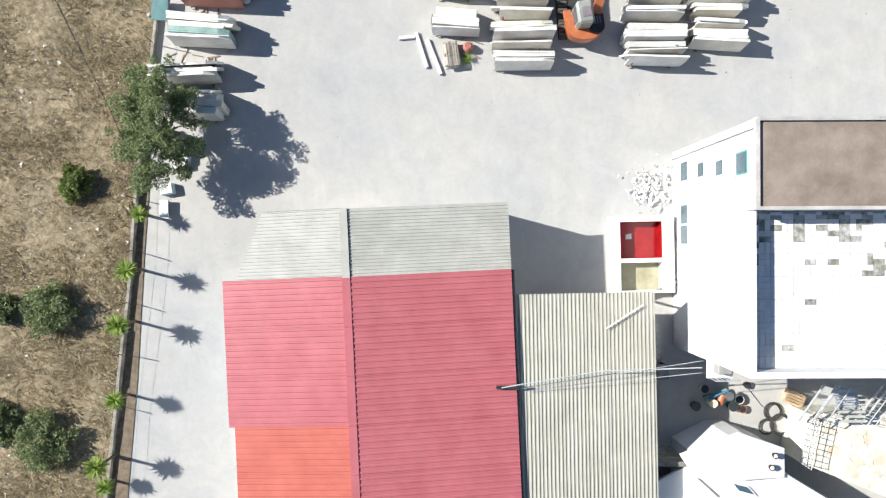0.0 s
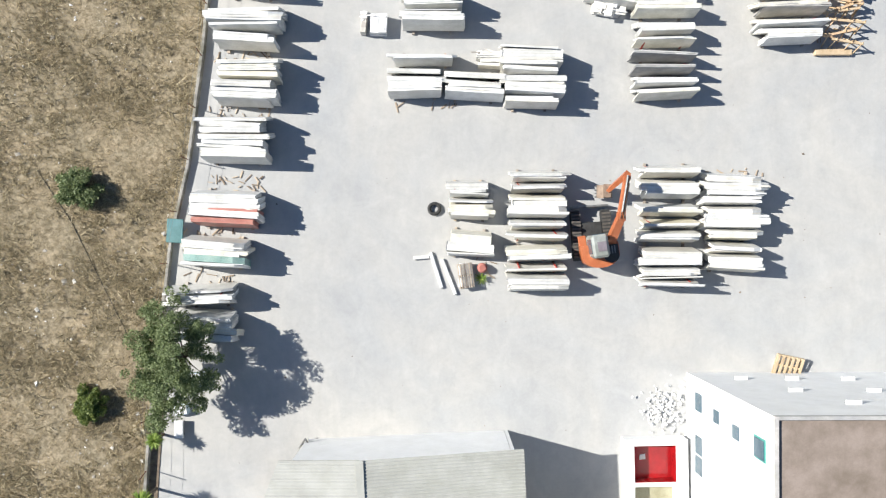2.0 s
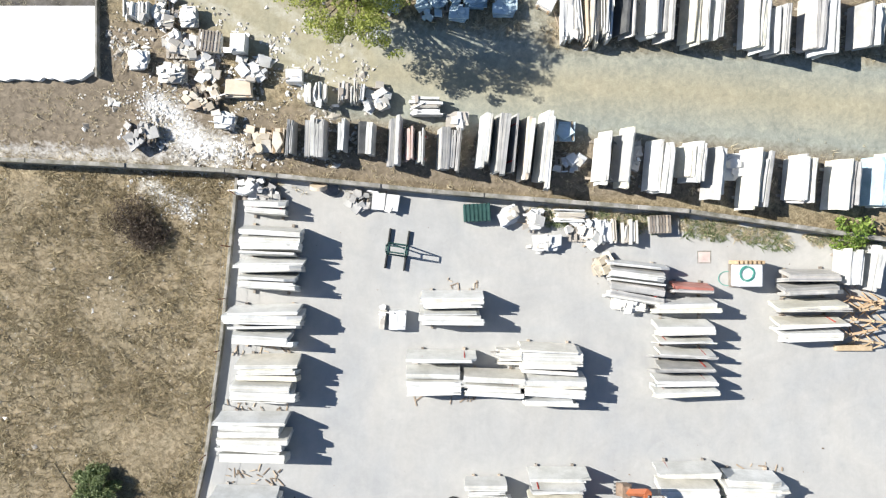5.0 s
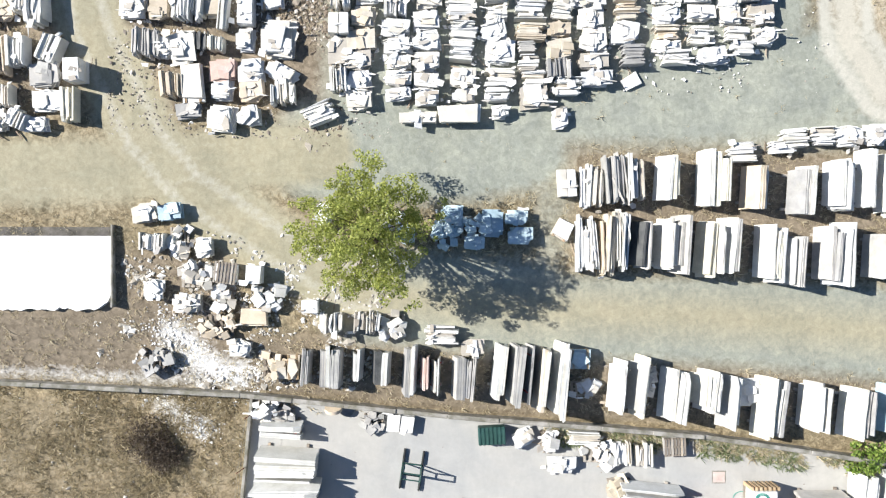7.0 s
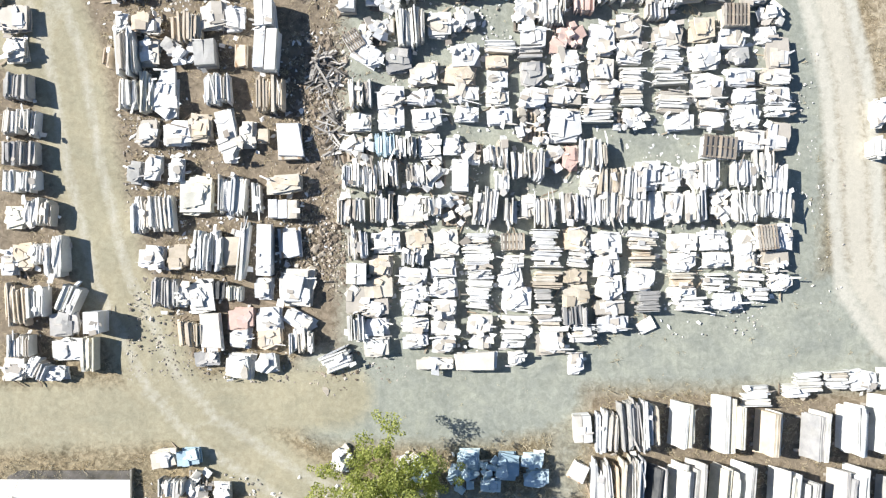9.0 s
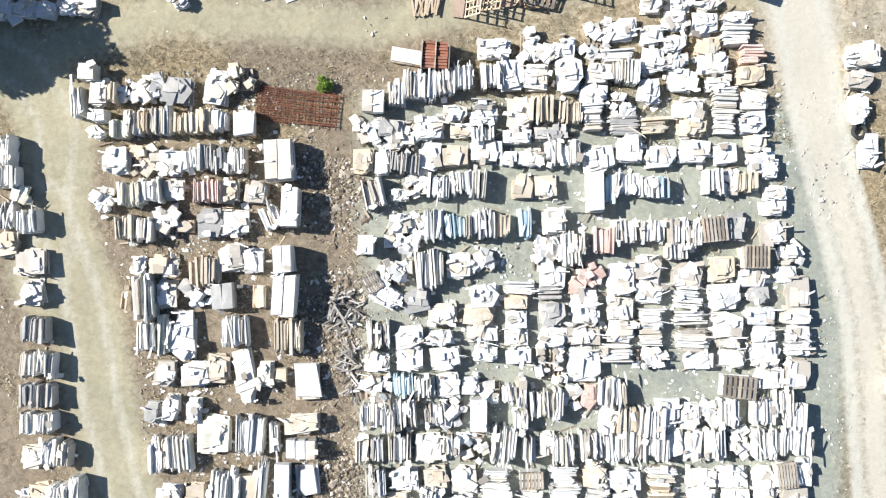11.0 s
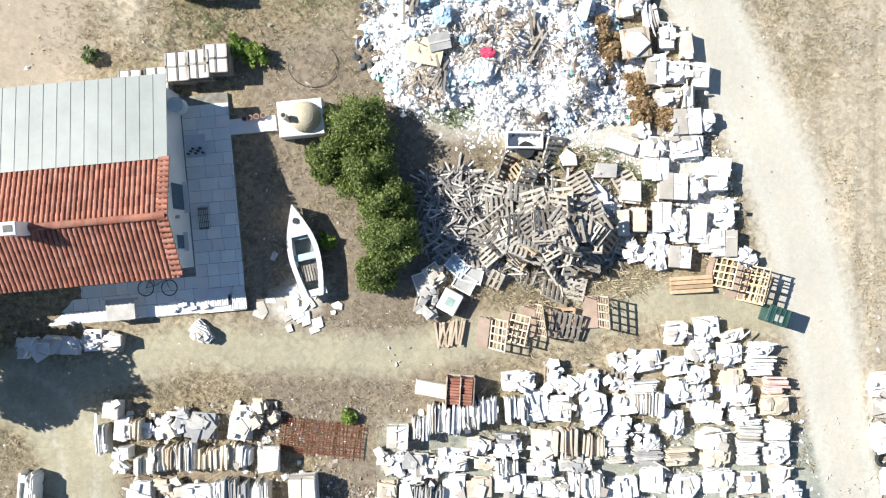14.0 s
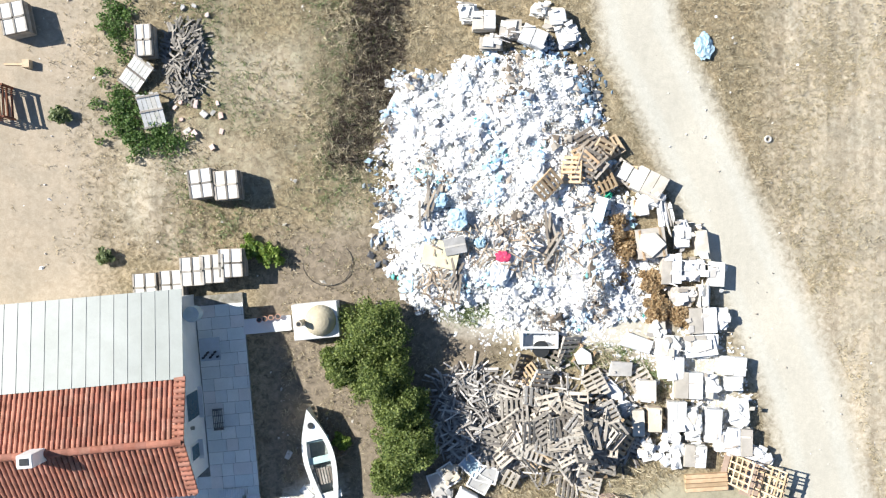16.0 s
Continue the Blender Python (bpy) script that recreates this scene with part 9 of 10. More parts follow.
def boat():
    b = thing("rowing_boat", at(-10.78, 69.44, 0.0, 13.5), "old white wooden rowing boat propped on dry ground", "boat")
    n, ll = 15, 3.95
    def half(f):
        return 0.66 * math.sin(math.pi * min(1.0, 0.16 + f * 0.62)) ** 0.75 * (1 - 0.98 * max(0.0, (f - 0.35) / 0.65) ** 2.3)
    ribs = []
    bm = bmesh.new()
    for i in range(n + 1):
        f = i / n
        y, w, sheer = -ll / 2 + ll * f, half(f), 0.72 + 0.28 * f * f
        ribs.append([bm.verts.new((s * w * k, y, z)) for s, k, z in ((-1, 1.0, sheer), (-1, 0.92, sheer * 0.62), (-1, 0.55, 0.18), (0, 0.0, 0.1), (1, 0.55, 0.18), (1, 0.92, sheer * 0.62), (1, 1.0, sheer))])
    for i in range(n):
        for j in range(6):
            bm.faces.new((ribs[i][j], ribs[i][j + 1], ribs[i + 1][j + 1], ribs[i + 1][j]))
    bm.faces.new(ribs[0])
    paint = surface("boat_paint", (0.72, 0.74, 0.74), (0.82, 0.83, 0.82), 2, 30, 0.5, stain=0.12)
    hull = part("hull", bm, paint, b)
    bm = bmesh.new()
    for s in (-1, 1):
        for i in range(n):
            f0, f1 = i / n, (i + 1) / n
            a, c = half(f0), half(f1)
            y0, y1 = -ll / 2 + ll * f0, -ll / 2 + ll * f1
            z0, z1 = 0.73 + 0.28 * f0 * f0, 0.73 + 0.28 * f1 * f1
            v = [bm.verts.new(p) for p in ((s * a * 1.03, y0, z0), (s * max(0, a - 0.19), y0, z0), (s * max(0, c - 0.19), y1, z1), (s * c * 1.03, y1, z1))]
            bm.faces.new(v if s < 0 else v[::-1])
    part("gunwale", bm, paint, b)
    bm = bmesh.new()
    pts = [(half(f), -ll / 2 + ll * f, 0.72 + 0.28 * f * f) for f in (0.66, 0.75, 0.85, 0.93, 1.0)]
    v = [bm.verts.new((x - 0.02, y, z)) for x, y, z in pts] + [bm.verts.new((-x + 0.02, y, z)) for x, y, z in pts[::-1]]
    bm.faces.new(v)
    part("foredeck", bm, paint, b)
    part("hatch", tube((0, 1.28, 0.9), (0, 1.28, 0.955), 0.13, sides=18), dark_void, b, "round dark hatch in the foredeck")
    part("floor", prism([(-0.4, -1.8), (0.4, -1.8), (0.45, -0.5), (0.36, 0.65), (-0.36, 0.65), (-0.45, -0.5)], 0.25, 0.28), surface("boat_floor", (0.2, 0.22, 0.21), (0.34, 0.36, 0.34), 3, 30, 0.8), b)
    teal = surface("boat_bench", (0.4, 0.58, 0.56), (0.52, 0.68, 0.66), 3, 30, 0.6)
    for y, w in ((-0.25, 0.14), (0.6, 0.1), (-1.8, 0.14)):
        part("thwart", box(-0.56, 0.56, y - w, y + w, 0.6, 0.65), teal if y > -1 else paint, b)
    for i in range(8):
        part("grating_slat", box(-0.42 + i * 0.115, -0.35 + i * 0.115, -1.3, -0.6, 0.58, 0.61), old_wood, b)
    for y in (-1.2, -0.7):
        part("grating_bar", box(-0.47, 0.47, y - 0.03, y + 0.03, 0.54, 0.58), old_wood, b)
    for s in (-1, 1):
        part("prop", tube((s * 1.0, -0.4, 0), (s * 0.62, -0.4, 0.5), 0.05), old_wood, b)
    pad = thing("marble_dust_patch", at(-10.87, 67.22), "patch of white marble dust and broken pieces", "stone patch")
    for i in range(26):
        piece("offcut", rng.choice(FLAG_SET["w"]), pad, scaled(rng.gauss(0, 0.75), rng.gauss(0.1, 0.6), 0.0, rng.uniform(0.25, 0.8), rng.uniform(0.2, 0.6), rng.uniform(0.03, 0.1), rng.uniform(0, 360)))


boat()


# ---- heaps ----
HEAP = (-3.09, 80.53)


HEAP_EDGE = ((-7.75, 85.57), (-5.33, 86.10), (-2.90, 86.74), (-1.07, 87.02), (0.53, 85.70), (1.41, 83.27), (2.30, 80.10), (3.30, 77.42), (3.69, 75.22), (1.11, 74.48), (-2.31, 74.34), (-4.75, 74.93), (-6.69, 75.28), (-8.16, 77.09), (-8.79, 80.47), (-8.33, 83.85))


def heap_height(x, y):
    inside, best = False, 1e9
    for (ax, ay), (bx, by) in zip(HEAP_EDGE, HEAP_EDGE[1:] + HEAP_EDGE[:1]):
        if (ay > y) != (by > y) and x < (bx - ax) * (y - ay) / (by - ay) + ax:
            inside = not inside
        dx, dy = bx - ax, by - ay
        f = max(0.0, min(1.0, ((x - ax) * dx + (y - ay) * dy) / (dx * dx + dy * dy)))
        best = min(best, math.hypot(x - ax - f * dx, y - ay - f * dy))
    best *= 1 if inside else -1
    best += 0.7 * noise.noise((x * 0.6, y * 0.6, 9)) + 0.35 * noise.noise((x * 1.9, y * 1.9, 9))
    if best < 0:
        return -0.1
    lump = 0.3 * noise.noise((x * 0.6, y * 0.6, 2)) + 0.22 * noise.noise((x * 1.7, y * 1.7, 4))
    return max(-0.02, min(1.0, best * 0.45) * 0.8 + lump * min(1.0, best))


heap_chip = island("heap_chips", ((0.0, (0.12, 0.11, 0.1)), (0.05, (0.4, 0.4, 0.41)), (0.09, (0.74, 0.75, 0.77)), (0.5, (0.84, 0.84, 0.84)), (0.9, (0.82, 0.82, 0.82)), (0.94, (0.66, 0.73, 0.8)), (0.97, (0.62, 0.58, 0.52)), (1.0, (0.35, 0.29, 0.23))))
film_scrap = island("plastic_scraps", ((0.0, (0.3, 0.48, 0.66)), (0.4, (0.52, 0.66, 0.78)), (0.85, (0.72, 0.78, 0.82)), (0.93, (0.05, 0.45, 0.4)), (1.0, (0.06, 0.06, 0.07))), 0.4)


def waste_heap():
    bm = bmesh.new()
    k, s = 72, 0.22
    grid = [[bm.verts.new((HEAP[0] + (i - k / 2) * s, HEAP[1] + (j - k / 2) * s, land(HEAP[0] + (i - k / 2) * s, HEAP[1] + (j - k / 2) * s) + heap_height(HEAP[0] + (i - k / 2) * s, HEAP[1] + (j - k / 2) * s) - 0.12)) for i in range(k + 1)] for j in range(k + 1)]
    for j in range(k):
        for i in range(k):
            bm.faces.new((grid[j][i], grid[j][i + 1], grid[j + 1][i + 1], grid[j + 1][i]))
    mesh = mesh_of("waste_mound", bm, surface("marble_dust", (0.66, 0.65, 0.63), (0.82, 0.82, 0.81), 1.5, 20, 0.95, stain=0.25))
    tagged(new("waste_mound", mesh), "mound of pale marble dust under broken stone", "mound", kind="structure")
    r = random.Random(4)
    spots = []
    while len(spots) < 34000:
        x, y = HEAP[0] + r.uniform(-7.5, 8), HEAP[1] + r.uniform(-7.7, 7.7)
        hh = heap_height(x, y)
        if hh > 0.02:
            spots.append((x, y, land(x, y) + hh + r.uniform(-0.1, 0.06), r.uniform(0.01, 0.036) if r.random() < 0.88 else r.uniform(0.04, 0.1) if r.random() < 0.8 else r.uniform(0.1, 0.24)))
    dirt = [(x, y, z + 0.05, q) for x, y, z, q in spots if noise.noise((x * 0.55, y * 0.55, 11)) > 0.3][:2600]
    chips("heap_dirt", dirt, chip_brown, "brown earth and rubbish mixed into the marble waste", "rubble", 22, 0.4)
    chips("marble_waste", spots, heap_chip, "heap of broken white marble waste", "stone heap", 21, 0.26)
    scraps = [(x, y, z + 0.07, 0.06 + 0.08 * r.random()) for x, y, z, q in spots if noise.noise((x * 0.7, y * 0.7, 31)) + max(0.0, (HEAP[0] - 3.5 - x) * 0.12) > 0.26 and r.random() < 0.35][:560]
    chips("plastic_scraps", scraps, film_scrap, "torn blue and white plastic film among marble waste", "plastic", 23, 0.2)


waste_heap()


junk = island("dark_junk", ((0.0, (0.03, 0.03, 0.035)), (0.35, (0.1, 0.12, 0.15)), (0.6, (0.18, 0.3, 0.42)), (0.8, (0.5, 0.4, 0.28)), (1.0, (0.7, 0.74, 0.78))), 0.6)
r = random.Random(61)
bits = []
for cx, cy, sx, sy, count in ((0.55, 84.9, 0.7, 1.3, 120), (-1.2, 86.9, 1.3, 0.5, 70), (-6.6, 85.2, 0.7, 0.5, 40), (1.2, 80.2, 0.6, 0.6, 50), (-4.3, 78.4, 0.7, 0.4, 40), (-8.4, 79.5, 0.4, 2.2, 60)):
    for i in range(count):
        x, y = r.gauss(cx, sx * 0.6), r.gauss(cy, sy * 0.6)
        bits.append((x, y, land(x, y) + max(0.0, heap_height(x, y)) + 0.06, r.uniform(0.03, 0.16)))
chips("dumped_junk", bits, junk, "dark plastic and cloth rubbish dumped on marble waste", "rubbish", 62, 0.35)


def on_heap(x, y):
    return land(x, y) + max(0.0, heap_height(x, y))


def plank_bm(count, seed, cx, cy, sx, sy, height, size=(0.5, 1.2), level=land, thin=1.0):
    r = random.Random(seed)
    bm = bmesh.new()
    for i in range(count):
        x, y = cx + r.uniform(-sx, sx), cy + r.uniform(-sy, sy)
        q = ((x - cx) / sx) ** 2 + ((y - cy) / sy) ** 2
        if q > 1:
            continue
        z = level(x, y) + height * (1 - q) * r.uniform(0.3, 1.0) + 0.05
        ll, w = r.uniform(*size), r.uniform(0.04, 0.1) * thin
        add_box(bm, -ll / 2, ll / 2, -w / 2, w / 2, -0.012, 0.012, pose(x, y, z, r.uniform(-25, 25), r.uniform(-22, 22), r.uniform(0, 360)))
    return bm


plank_grey = island("grey_planks", ((0.0, (0.09, 0.08, 0.075)), (0.5, (0.33, 0.31, 0.285)), (1.0, (0.66, 0.63, 0.59))), 0.9)


def timber_heap():
    cx, cy = -0.46, 70.55
    bm = plank_bm(560, 31, cx, cy, 4.0, 2.7, 0.45)
    mesh = mesh_of("loose_planks", bm, plank_grey)
    tagged(new("loose_planks", mesh), "heap of broken grey pallet planks", "planks", kind="stuff")
    bx, by = -4.61, 71.01
    tagged(new("shaded_planks", mesh_of("shaded_planks", plank_bm(420, 32, bx, by, 1.6, 2.1, 0.5, (0.6, 1.6)), plank_grey)), "old planks heaped in the shade of bushes", "planks", kind="stuff")
    r = random.Random(33)
    for i in range(92):
        u, v = r.gauss(0, 0.47), r.gauss(0, 0.47)
        x, y = cx + u * 3.6, cy + v * 2.3
        q = u * u + v * v
        z = land(x, y) + max(0.12, 1.5 * (1 - q)) * r.uniform(0.55, 1.0)
        t = thing("broken_pallet", pose(x, y, z, r.gauss(0, 22), r.gauss(0, 22), r.uniform(0, 360)), "weathered grey wooden pallet thrown on a heap", "pallet", "discarded pallets")
        piece("deck", NEW_PALLET if r.random() < 0.05 else OLD_PALLET, t, scaled(0, 0, 0, r.uniform(1.0, 1.4), r.uniform(0.75, 1.05), 1))
    ex, ey = 0.57, 81.43
    for i in range(16):
        x, y = ex + r.gauss(0, 0.9), ey + r.gauss(0, 0.7)
        t = thing("broken_pallet", pose(x, y, on_heap(x, y) + r.uniform(0.0, 0.35), r.uniform(-25, 25), r.uniform(-25, 25), r.uniform(0, 360)), "brown wooden pallet thrown on marble waste", "pallet", "discarded pallets")
        piece("deck", NEW_PALLET if r.random() < 0.55 else PALLET, t, scaled(0, 0, 0, 1.15, 0.85, 1))
    for px, py in ((-6.31, 80.04), (-5.02, 76.96), (-1.01, 78.60)):
        for i in range(9):
            x, y = px + r.gauss(0, 0.15), py + r.gauss(0, 0.35)
            t = thing("loose_board", pose(x, y, on_heap(x, y) + 0.08 + 0.02 * i, r.uniform(-8, 8), r.uniform(-8, 8), 80 + r.uniform(-30, 30)), "weathered board lying on marble waste", "board", "loose boards")
            part("board", box(-0.6, 0.6, -0.05, 0.05, -0.012, 0.012), old_wood, t)


timber_heap()


def cushion(name, x, y, sx, sy, sz, material, label, category, seed, turn=0.0, lift=0.0):
    """A slumped bag: an uneven pillow shape."""
    r = random.Random(seed)
    t = thing(name, pose(x, y, on_heap(x, y) + lift, 0, 0, turn), label, category)
    bm = bmesh.new()
    bmesh.ops.create_uvsphere(bm, u_segments=24, v_segments=14, radius=0.5)
    for v in bm.verts:
        d = v.co.copy()
        q = (abs(d.x * 2) ** 3 + abs(d.y * 2) ** 3 + abs(d.z * 2) ** 3) ** (-1 / 3)
        v.co *= q
        k = 1 + 0.4 * noise.noise(d * 4 + Vector((seed, 0, 0))) + 0.3 * noise.noise(d * 11 + Vector((0, seed, 0)))
        v.co = Vector((v.co.x * sx * k, v.co.y * sy * k, max(-0.12, v.co.z) * sz * k + 0.1))
    part("bag", bm, material, t)


white_bag = surface("white_bag", (0.66, 0.7, 0.74), (0.8, 0.82, 0.84), 3, 30, 0.5, bump=0.4)
blue_bag = surface("blue_bag", (0.3, 0.48, 0.62), (0.5, 0.66, 0.76), 3, 30, 0.5, bump=0.4)
pink_cloth = surface("pink_cloth", (0.6, 0.04, 0.12), (0.7, 0.08, 0.18), 3, 30, 0.8)
green_cloth = surface("green_cloth", (0.02, 0.4, 0.22), (0.05, 0.5, 0.3), 3, 30, 0.8)
for i, (x, y, sx, sy, mat, words) in enumerate((
        (-5.87, 80.08, 0.7, 0.6, blue_bag, "slumped pale-blue sack on marble waste"), (-5.04, 79.32, 0.75, 0.8, blue_bag, "slumped pale-blue sack on marble waste"), (-3.33, 77.05, 0.8, 1.0, white_bag, "slumped white bulk sack on marble waste"),
        (-1.94, 81.32, 0.9, 0.8, white_bag, "slumped white bulk sack on marble waste"), (-3.15, 77.76, 0.55, 0.42, pink_cloth, "crumpled bright-pink cloth on marble waste"), (1.26, 80.41, 0.5, 0.3, green_cloth, "crumpled green cloth on marble waste"),
        (-4.09, 78.34, 0.45, 0.4, blue_bag, "torn blue plastic on marble waste"), (-4.98, 85.00, 0.9, 0.8, white_bag, "slumped white bulk sack on marble waste"), (5.57, 86.88, 0.7, 1.0, blue_bag, "pale-blue sack lying beside the dirt road"))):
    cushion("sack", x, y, sx, sy, 0.16 if "cloth" in words else 0.3, mat, words, "sack", i)
for i, (x, y, rad) in enumerate(((1.58, 79.00, 0.75), (2.07, 78.17, 0.7), (1.47, 76.72, 0.6), (3.34, 76.77, 0.5), (3.60, 75.68, 0.55), (4.70, 75.33, 0.6), (3.48, 75.19, 0.4))):
    tree("dry_shrub", x, y, 0.1, rad * 0.9, rad, brush_leaf, "dry brown brushwood dumped on the heap", 80 + i, 5000, 0.07, 0.7, 14)
for i, (x, y, sx, sy, mat, turn, words) in enumerate(((-5.74, 77.85, 1.5, 1.1, surface("yellow_board", (0.6, 0.55, 0.38), (0.72, 0.67, 0.5), 2, 25, 0.8), -12, "large yellowed board lying on marble waste"), (-5.15, 78.19, 0.9, 0.7, grey_stone, 12, "pale grey board lying on marble waste"), (0.91, 79.76, 0.5, 1.1, blue_stone, -15, "bluish plastic board beside the heap"))):
    t = thing("waste_board", pose(x, y, on_heap(x, y) + 0.14 + 0.04 * i, 3, -4, turn), words, "board")
    part("panel", box(-sx / 2, sx / 2, -sy / 2, sy / 2, -0.02, 0.02), mat, t)
    part("edge_batten", box(-sx / 2, sx / 2, -0.04, 0.04, 0.021, 0.04), mat, t)


def lattice(x, y, w, d, h, turn, material, lean=0.0):
    t = thing("slatted_crate", at(x, y, 0, turn) @ pose(0, 0, 0, lean, 0, 0), "open slatted wooden crate standing on the ground", "crate", "slatted crates")
    for sx in (-1, 1):
        for sy in (-1, 1):
            part("post", box(sx * w / 2 - 0.04, sx * w / 2 + 0.04, sy * d / 2 - 0.04, sy * d / 2 + 0.04, 0, h), material, t)
    k = max(3, round(w / 0.22))
    for i in range(k):
        x0 = -w / 2 + w * (i + 0.5) / k
        part("slat", box(x0 - 0.045, x0 + 0.045, -d / 2, d / 2, h, h + 0.025), material, t)
        for s in (-1, 1):
            part("slat", box(x0 - 0.045, x0 + 0.045, s * d / 2 - 0.012, s * d / 2 + 0.012, 0.05, h), material, t)
    for s in (-1, 1):
        for z in (0.15, h * 0.55, h - 0.12):
            part("rail", box(s * w / 2 - 0.03, s * w / 2 + 0.03, -d / 2, d / 2, z, z + 0.08), material, t)
    return t


brown_ply = surface("brown_plywood", (0.38, 0.28, 0.22), (0.49, 0.38, 0.31), 2, 30, 0.8)
pale_wood = surface("pale_timber", (0.46, 0.36, 0.27), (0.62, 0.52, 0.41), 3, 45, 0.8, tints=((1, 1, 1), (0.85, 0.82, 0.78), (1.08, 1.03, 0.98)))


def half_crate(x, y, w, d, h, lean, turn, material):
    """A broken open crate: a board floor, a slatted wall leaning out to the east and a low slatted end."""
    t = thing("slatted_crate", at(x, y, 0, turn), "broken slatted wooden crate with a brown board floor", "crate", "slatted crates")
    part("floor_board", box(-w / 2, w / 2, -d / 2, d / 2, 0.1, 0.125), brown_ply, t)
    for o in (-0.4, 0.0, 0.4):
        part("bearer", box(-w / 2, w / 2, o * d - 0.04, o * d + 0.04, 0, 0.1), material, t)
    wall = pose(w / 2 + 0.03, 0, 0.06, 0, lean, 0)
    for i in range(5):
        o = -d / 2 + 0.04 + i * (d - 0.08) / 4
        part("slat", box(-0.02, 0.005, o - 0.035, o + 0.035, 0, h), material, t).matrix_local = wall
    for i in range(5):
        z = 0.06 + i * (h - 0.12) / 4
        part("rail", box(0.006, 0.03, -d / 2, d / 2, z - 0.035, z + 0.035), material, t).matrix_local = wall
    for i in range(3):
        o = -w / 2 + 0.05 + i * (w - 0.1) / 2
        part("end_slat", box(o - 0.03, o + 0.03, d / 2 - 0.02, d / 2, 0.1, h * 0.5), material, t)


for x, y, w, d, h, lean, turn, mat in ((-3.2, 66.0, 0.5, 1.35, 1.1, 38, -6, pale_wood), (-2.3, 66.3, 0.3, 1.3, 1.1, 46, -12, pale_wood), (-1.2, 66.5, 0.55, 1.4, 1.0, 12, 8, pale_wood), (1.42, 66.9, 0.6, 1.4, 1.15, 12, 4, pale_wood), (6.6, 68.75, 0.25, 1.3, 1.2, 32, -14, new_wood), (7.65, 68.3, 0.5, 1.6, 1.35, 34, -14, new_wood), (8.05, 68.15, 0.3, 1.3, 1.2, 26, -16, pale_wood)):
    half_crate(x, y, w, d, h, lean, turn, mat)
for i in range(3):
    t = thing("wooden_pallet", at(0.05 + 0.12 * i, 66.5 - 0.08 * i, 0.16 * i) @ pose(0, 0, 0, 3 * i, 5 * i, 8 - 9 * i), "pale wooden pallet piled beside broken crates", "pallet", "piled pallets")
    piece("deck", NEW_PALLET if i == 1 else PALLET, t, scaled(0, 0, 0, 1.35, 1.1, 1.1, 90 * (i % 2)))
r = random.Random(101)
for i in range(11):
    t = thing("loose_board", at(-5.2 + 0.11 * i + r.uniform(-0.04, 0.04), 65.95 + r.uniform(-0.12, 0.12), 0.05 + 0.012 * i, 84 + r.uniform(-16, 16)), "pale upright board in a row of dumped timber", "board", "loose boards")
    part("board", box(-0.55, 0.55, -0.04, 0.04, 0, 0.03), pale_wood, t)
t = thing("timber_block", at(5.78, 68.09, 0, 4), "stack of yellow planks on the ground", "timber")
for i in range(4):
    part("plank", box(-0.9, 0.9, -0.35 + i * 0.19, -0.19 + i * 0.19, 0, 0.25), new_wood, t)
for i, (x, y) in enumerate(((-5.81, 68.09), (-5.32, 68.46), (-4.35, 68.83), (-4.03, 68.10), (-3.70, 68.47))):
    t = thing("old_door_frame", at(x, y, 0, 20 + 14 * i), "discarded white frame with a teal panel", "frame")
    for a in ((-0.3, 0.3, 0.4, 0.46), (-0.3, 0.3, -0.46, -0.4), (-0.36, -0.3, -0.46, 0.46), (0.3, 0.36, -0.46, 0.46)):
        part("bar", box(*a, 0.25, 0.32), white_wall, t)
    part("panel", box(-0.3, 0.3, -0.4, 0.4, 0.0, 0.27), grey_stone if i != 2 else blue_stone, t)
stack(-5.7, 67.3, 0.9, 1.1, 0.5, -15, "cg")
stack(-5.4, 68.5, 0.8, 0.8, 0.45, 10, "ct")
for x, y, w, d, turn in ((-4.64, 67.32, 0.85, 0.95, -28),):
    t = thing("old_cabinet", at(x, y, 0, turn), "discarded white metal cabinet lying on its back", "cabinet")
    part("cabinet_body", box(-w / 2, w / 2, -d / 2, d / 2, 0, 0.55, bevel=0.04), white_wall, t)
    part("panel", box(-w / 5, w / 5, -d / 5, d / 5, 0.551, 0.565), green_glass, t)
bin_x, bin_y = 9.28, 66.81
t = thing("garbage_bin", at(bin_x, bin_y, 0, -18) @ Matrix.Diagonal((0.74, 0.8, 1, 1)), "dark green plastic refuse container", "bin")
part("bin_body", box(-0.65, 0.65, -0.45, 0.45, 0.05, 0.85, bevel=0.06), green_paint, t)
lid = part("bin_lid", box(-0.68, 0.68, -0.48, 0.48, 0.86, 0.93, bevel=0.03), green_paint, t)
for i in range(5):
    part("lid_rib", box(-0.6 + i * 0.28, -0.52 + i * 0.28, -0.44, 0.44, 0.931, 0.96, bevel=0.01), green_paint, lid)
part("lid_panel", box(-0.3, 0.3, -0.3, 0.05, 0.931, 0.945), grey_sheet, lid, "worn pale patch")
for s in (-0.5, 0.5):
    part("caster", tube((s, -0.35, 0.0), (s, -0.35, 0.08), 0.06, sides=8), black_rubber, t)

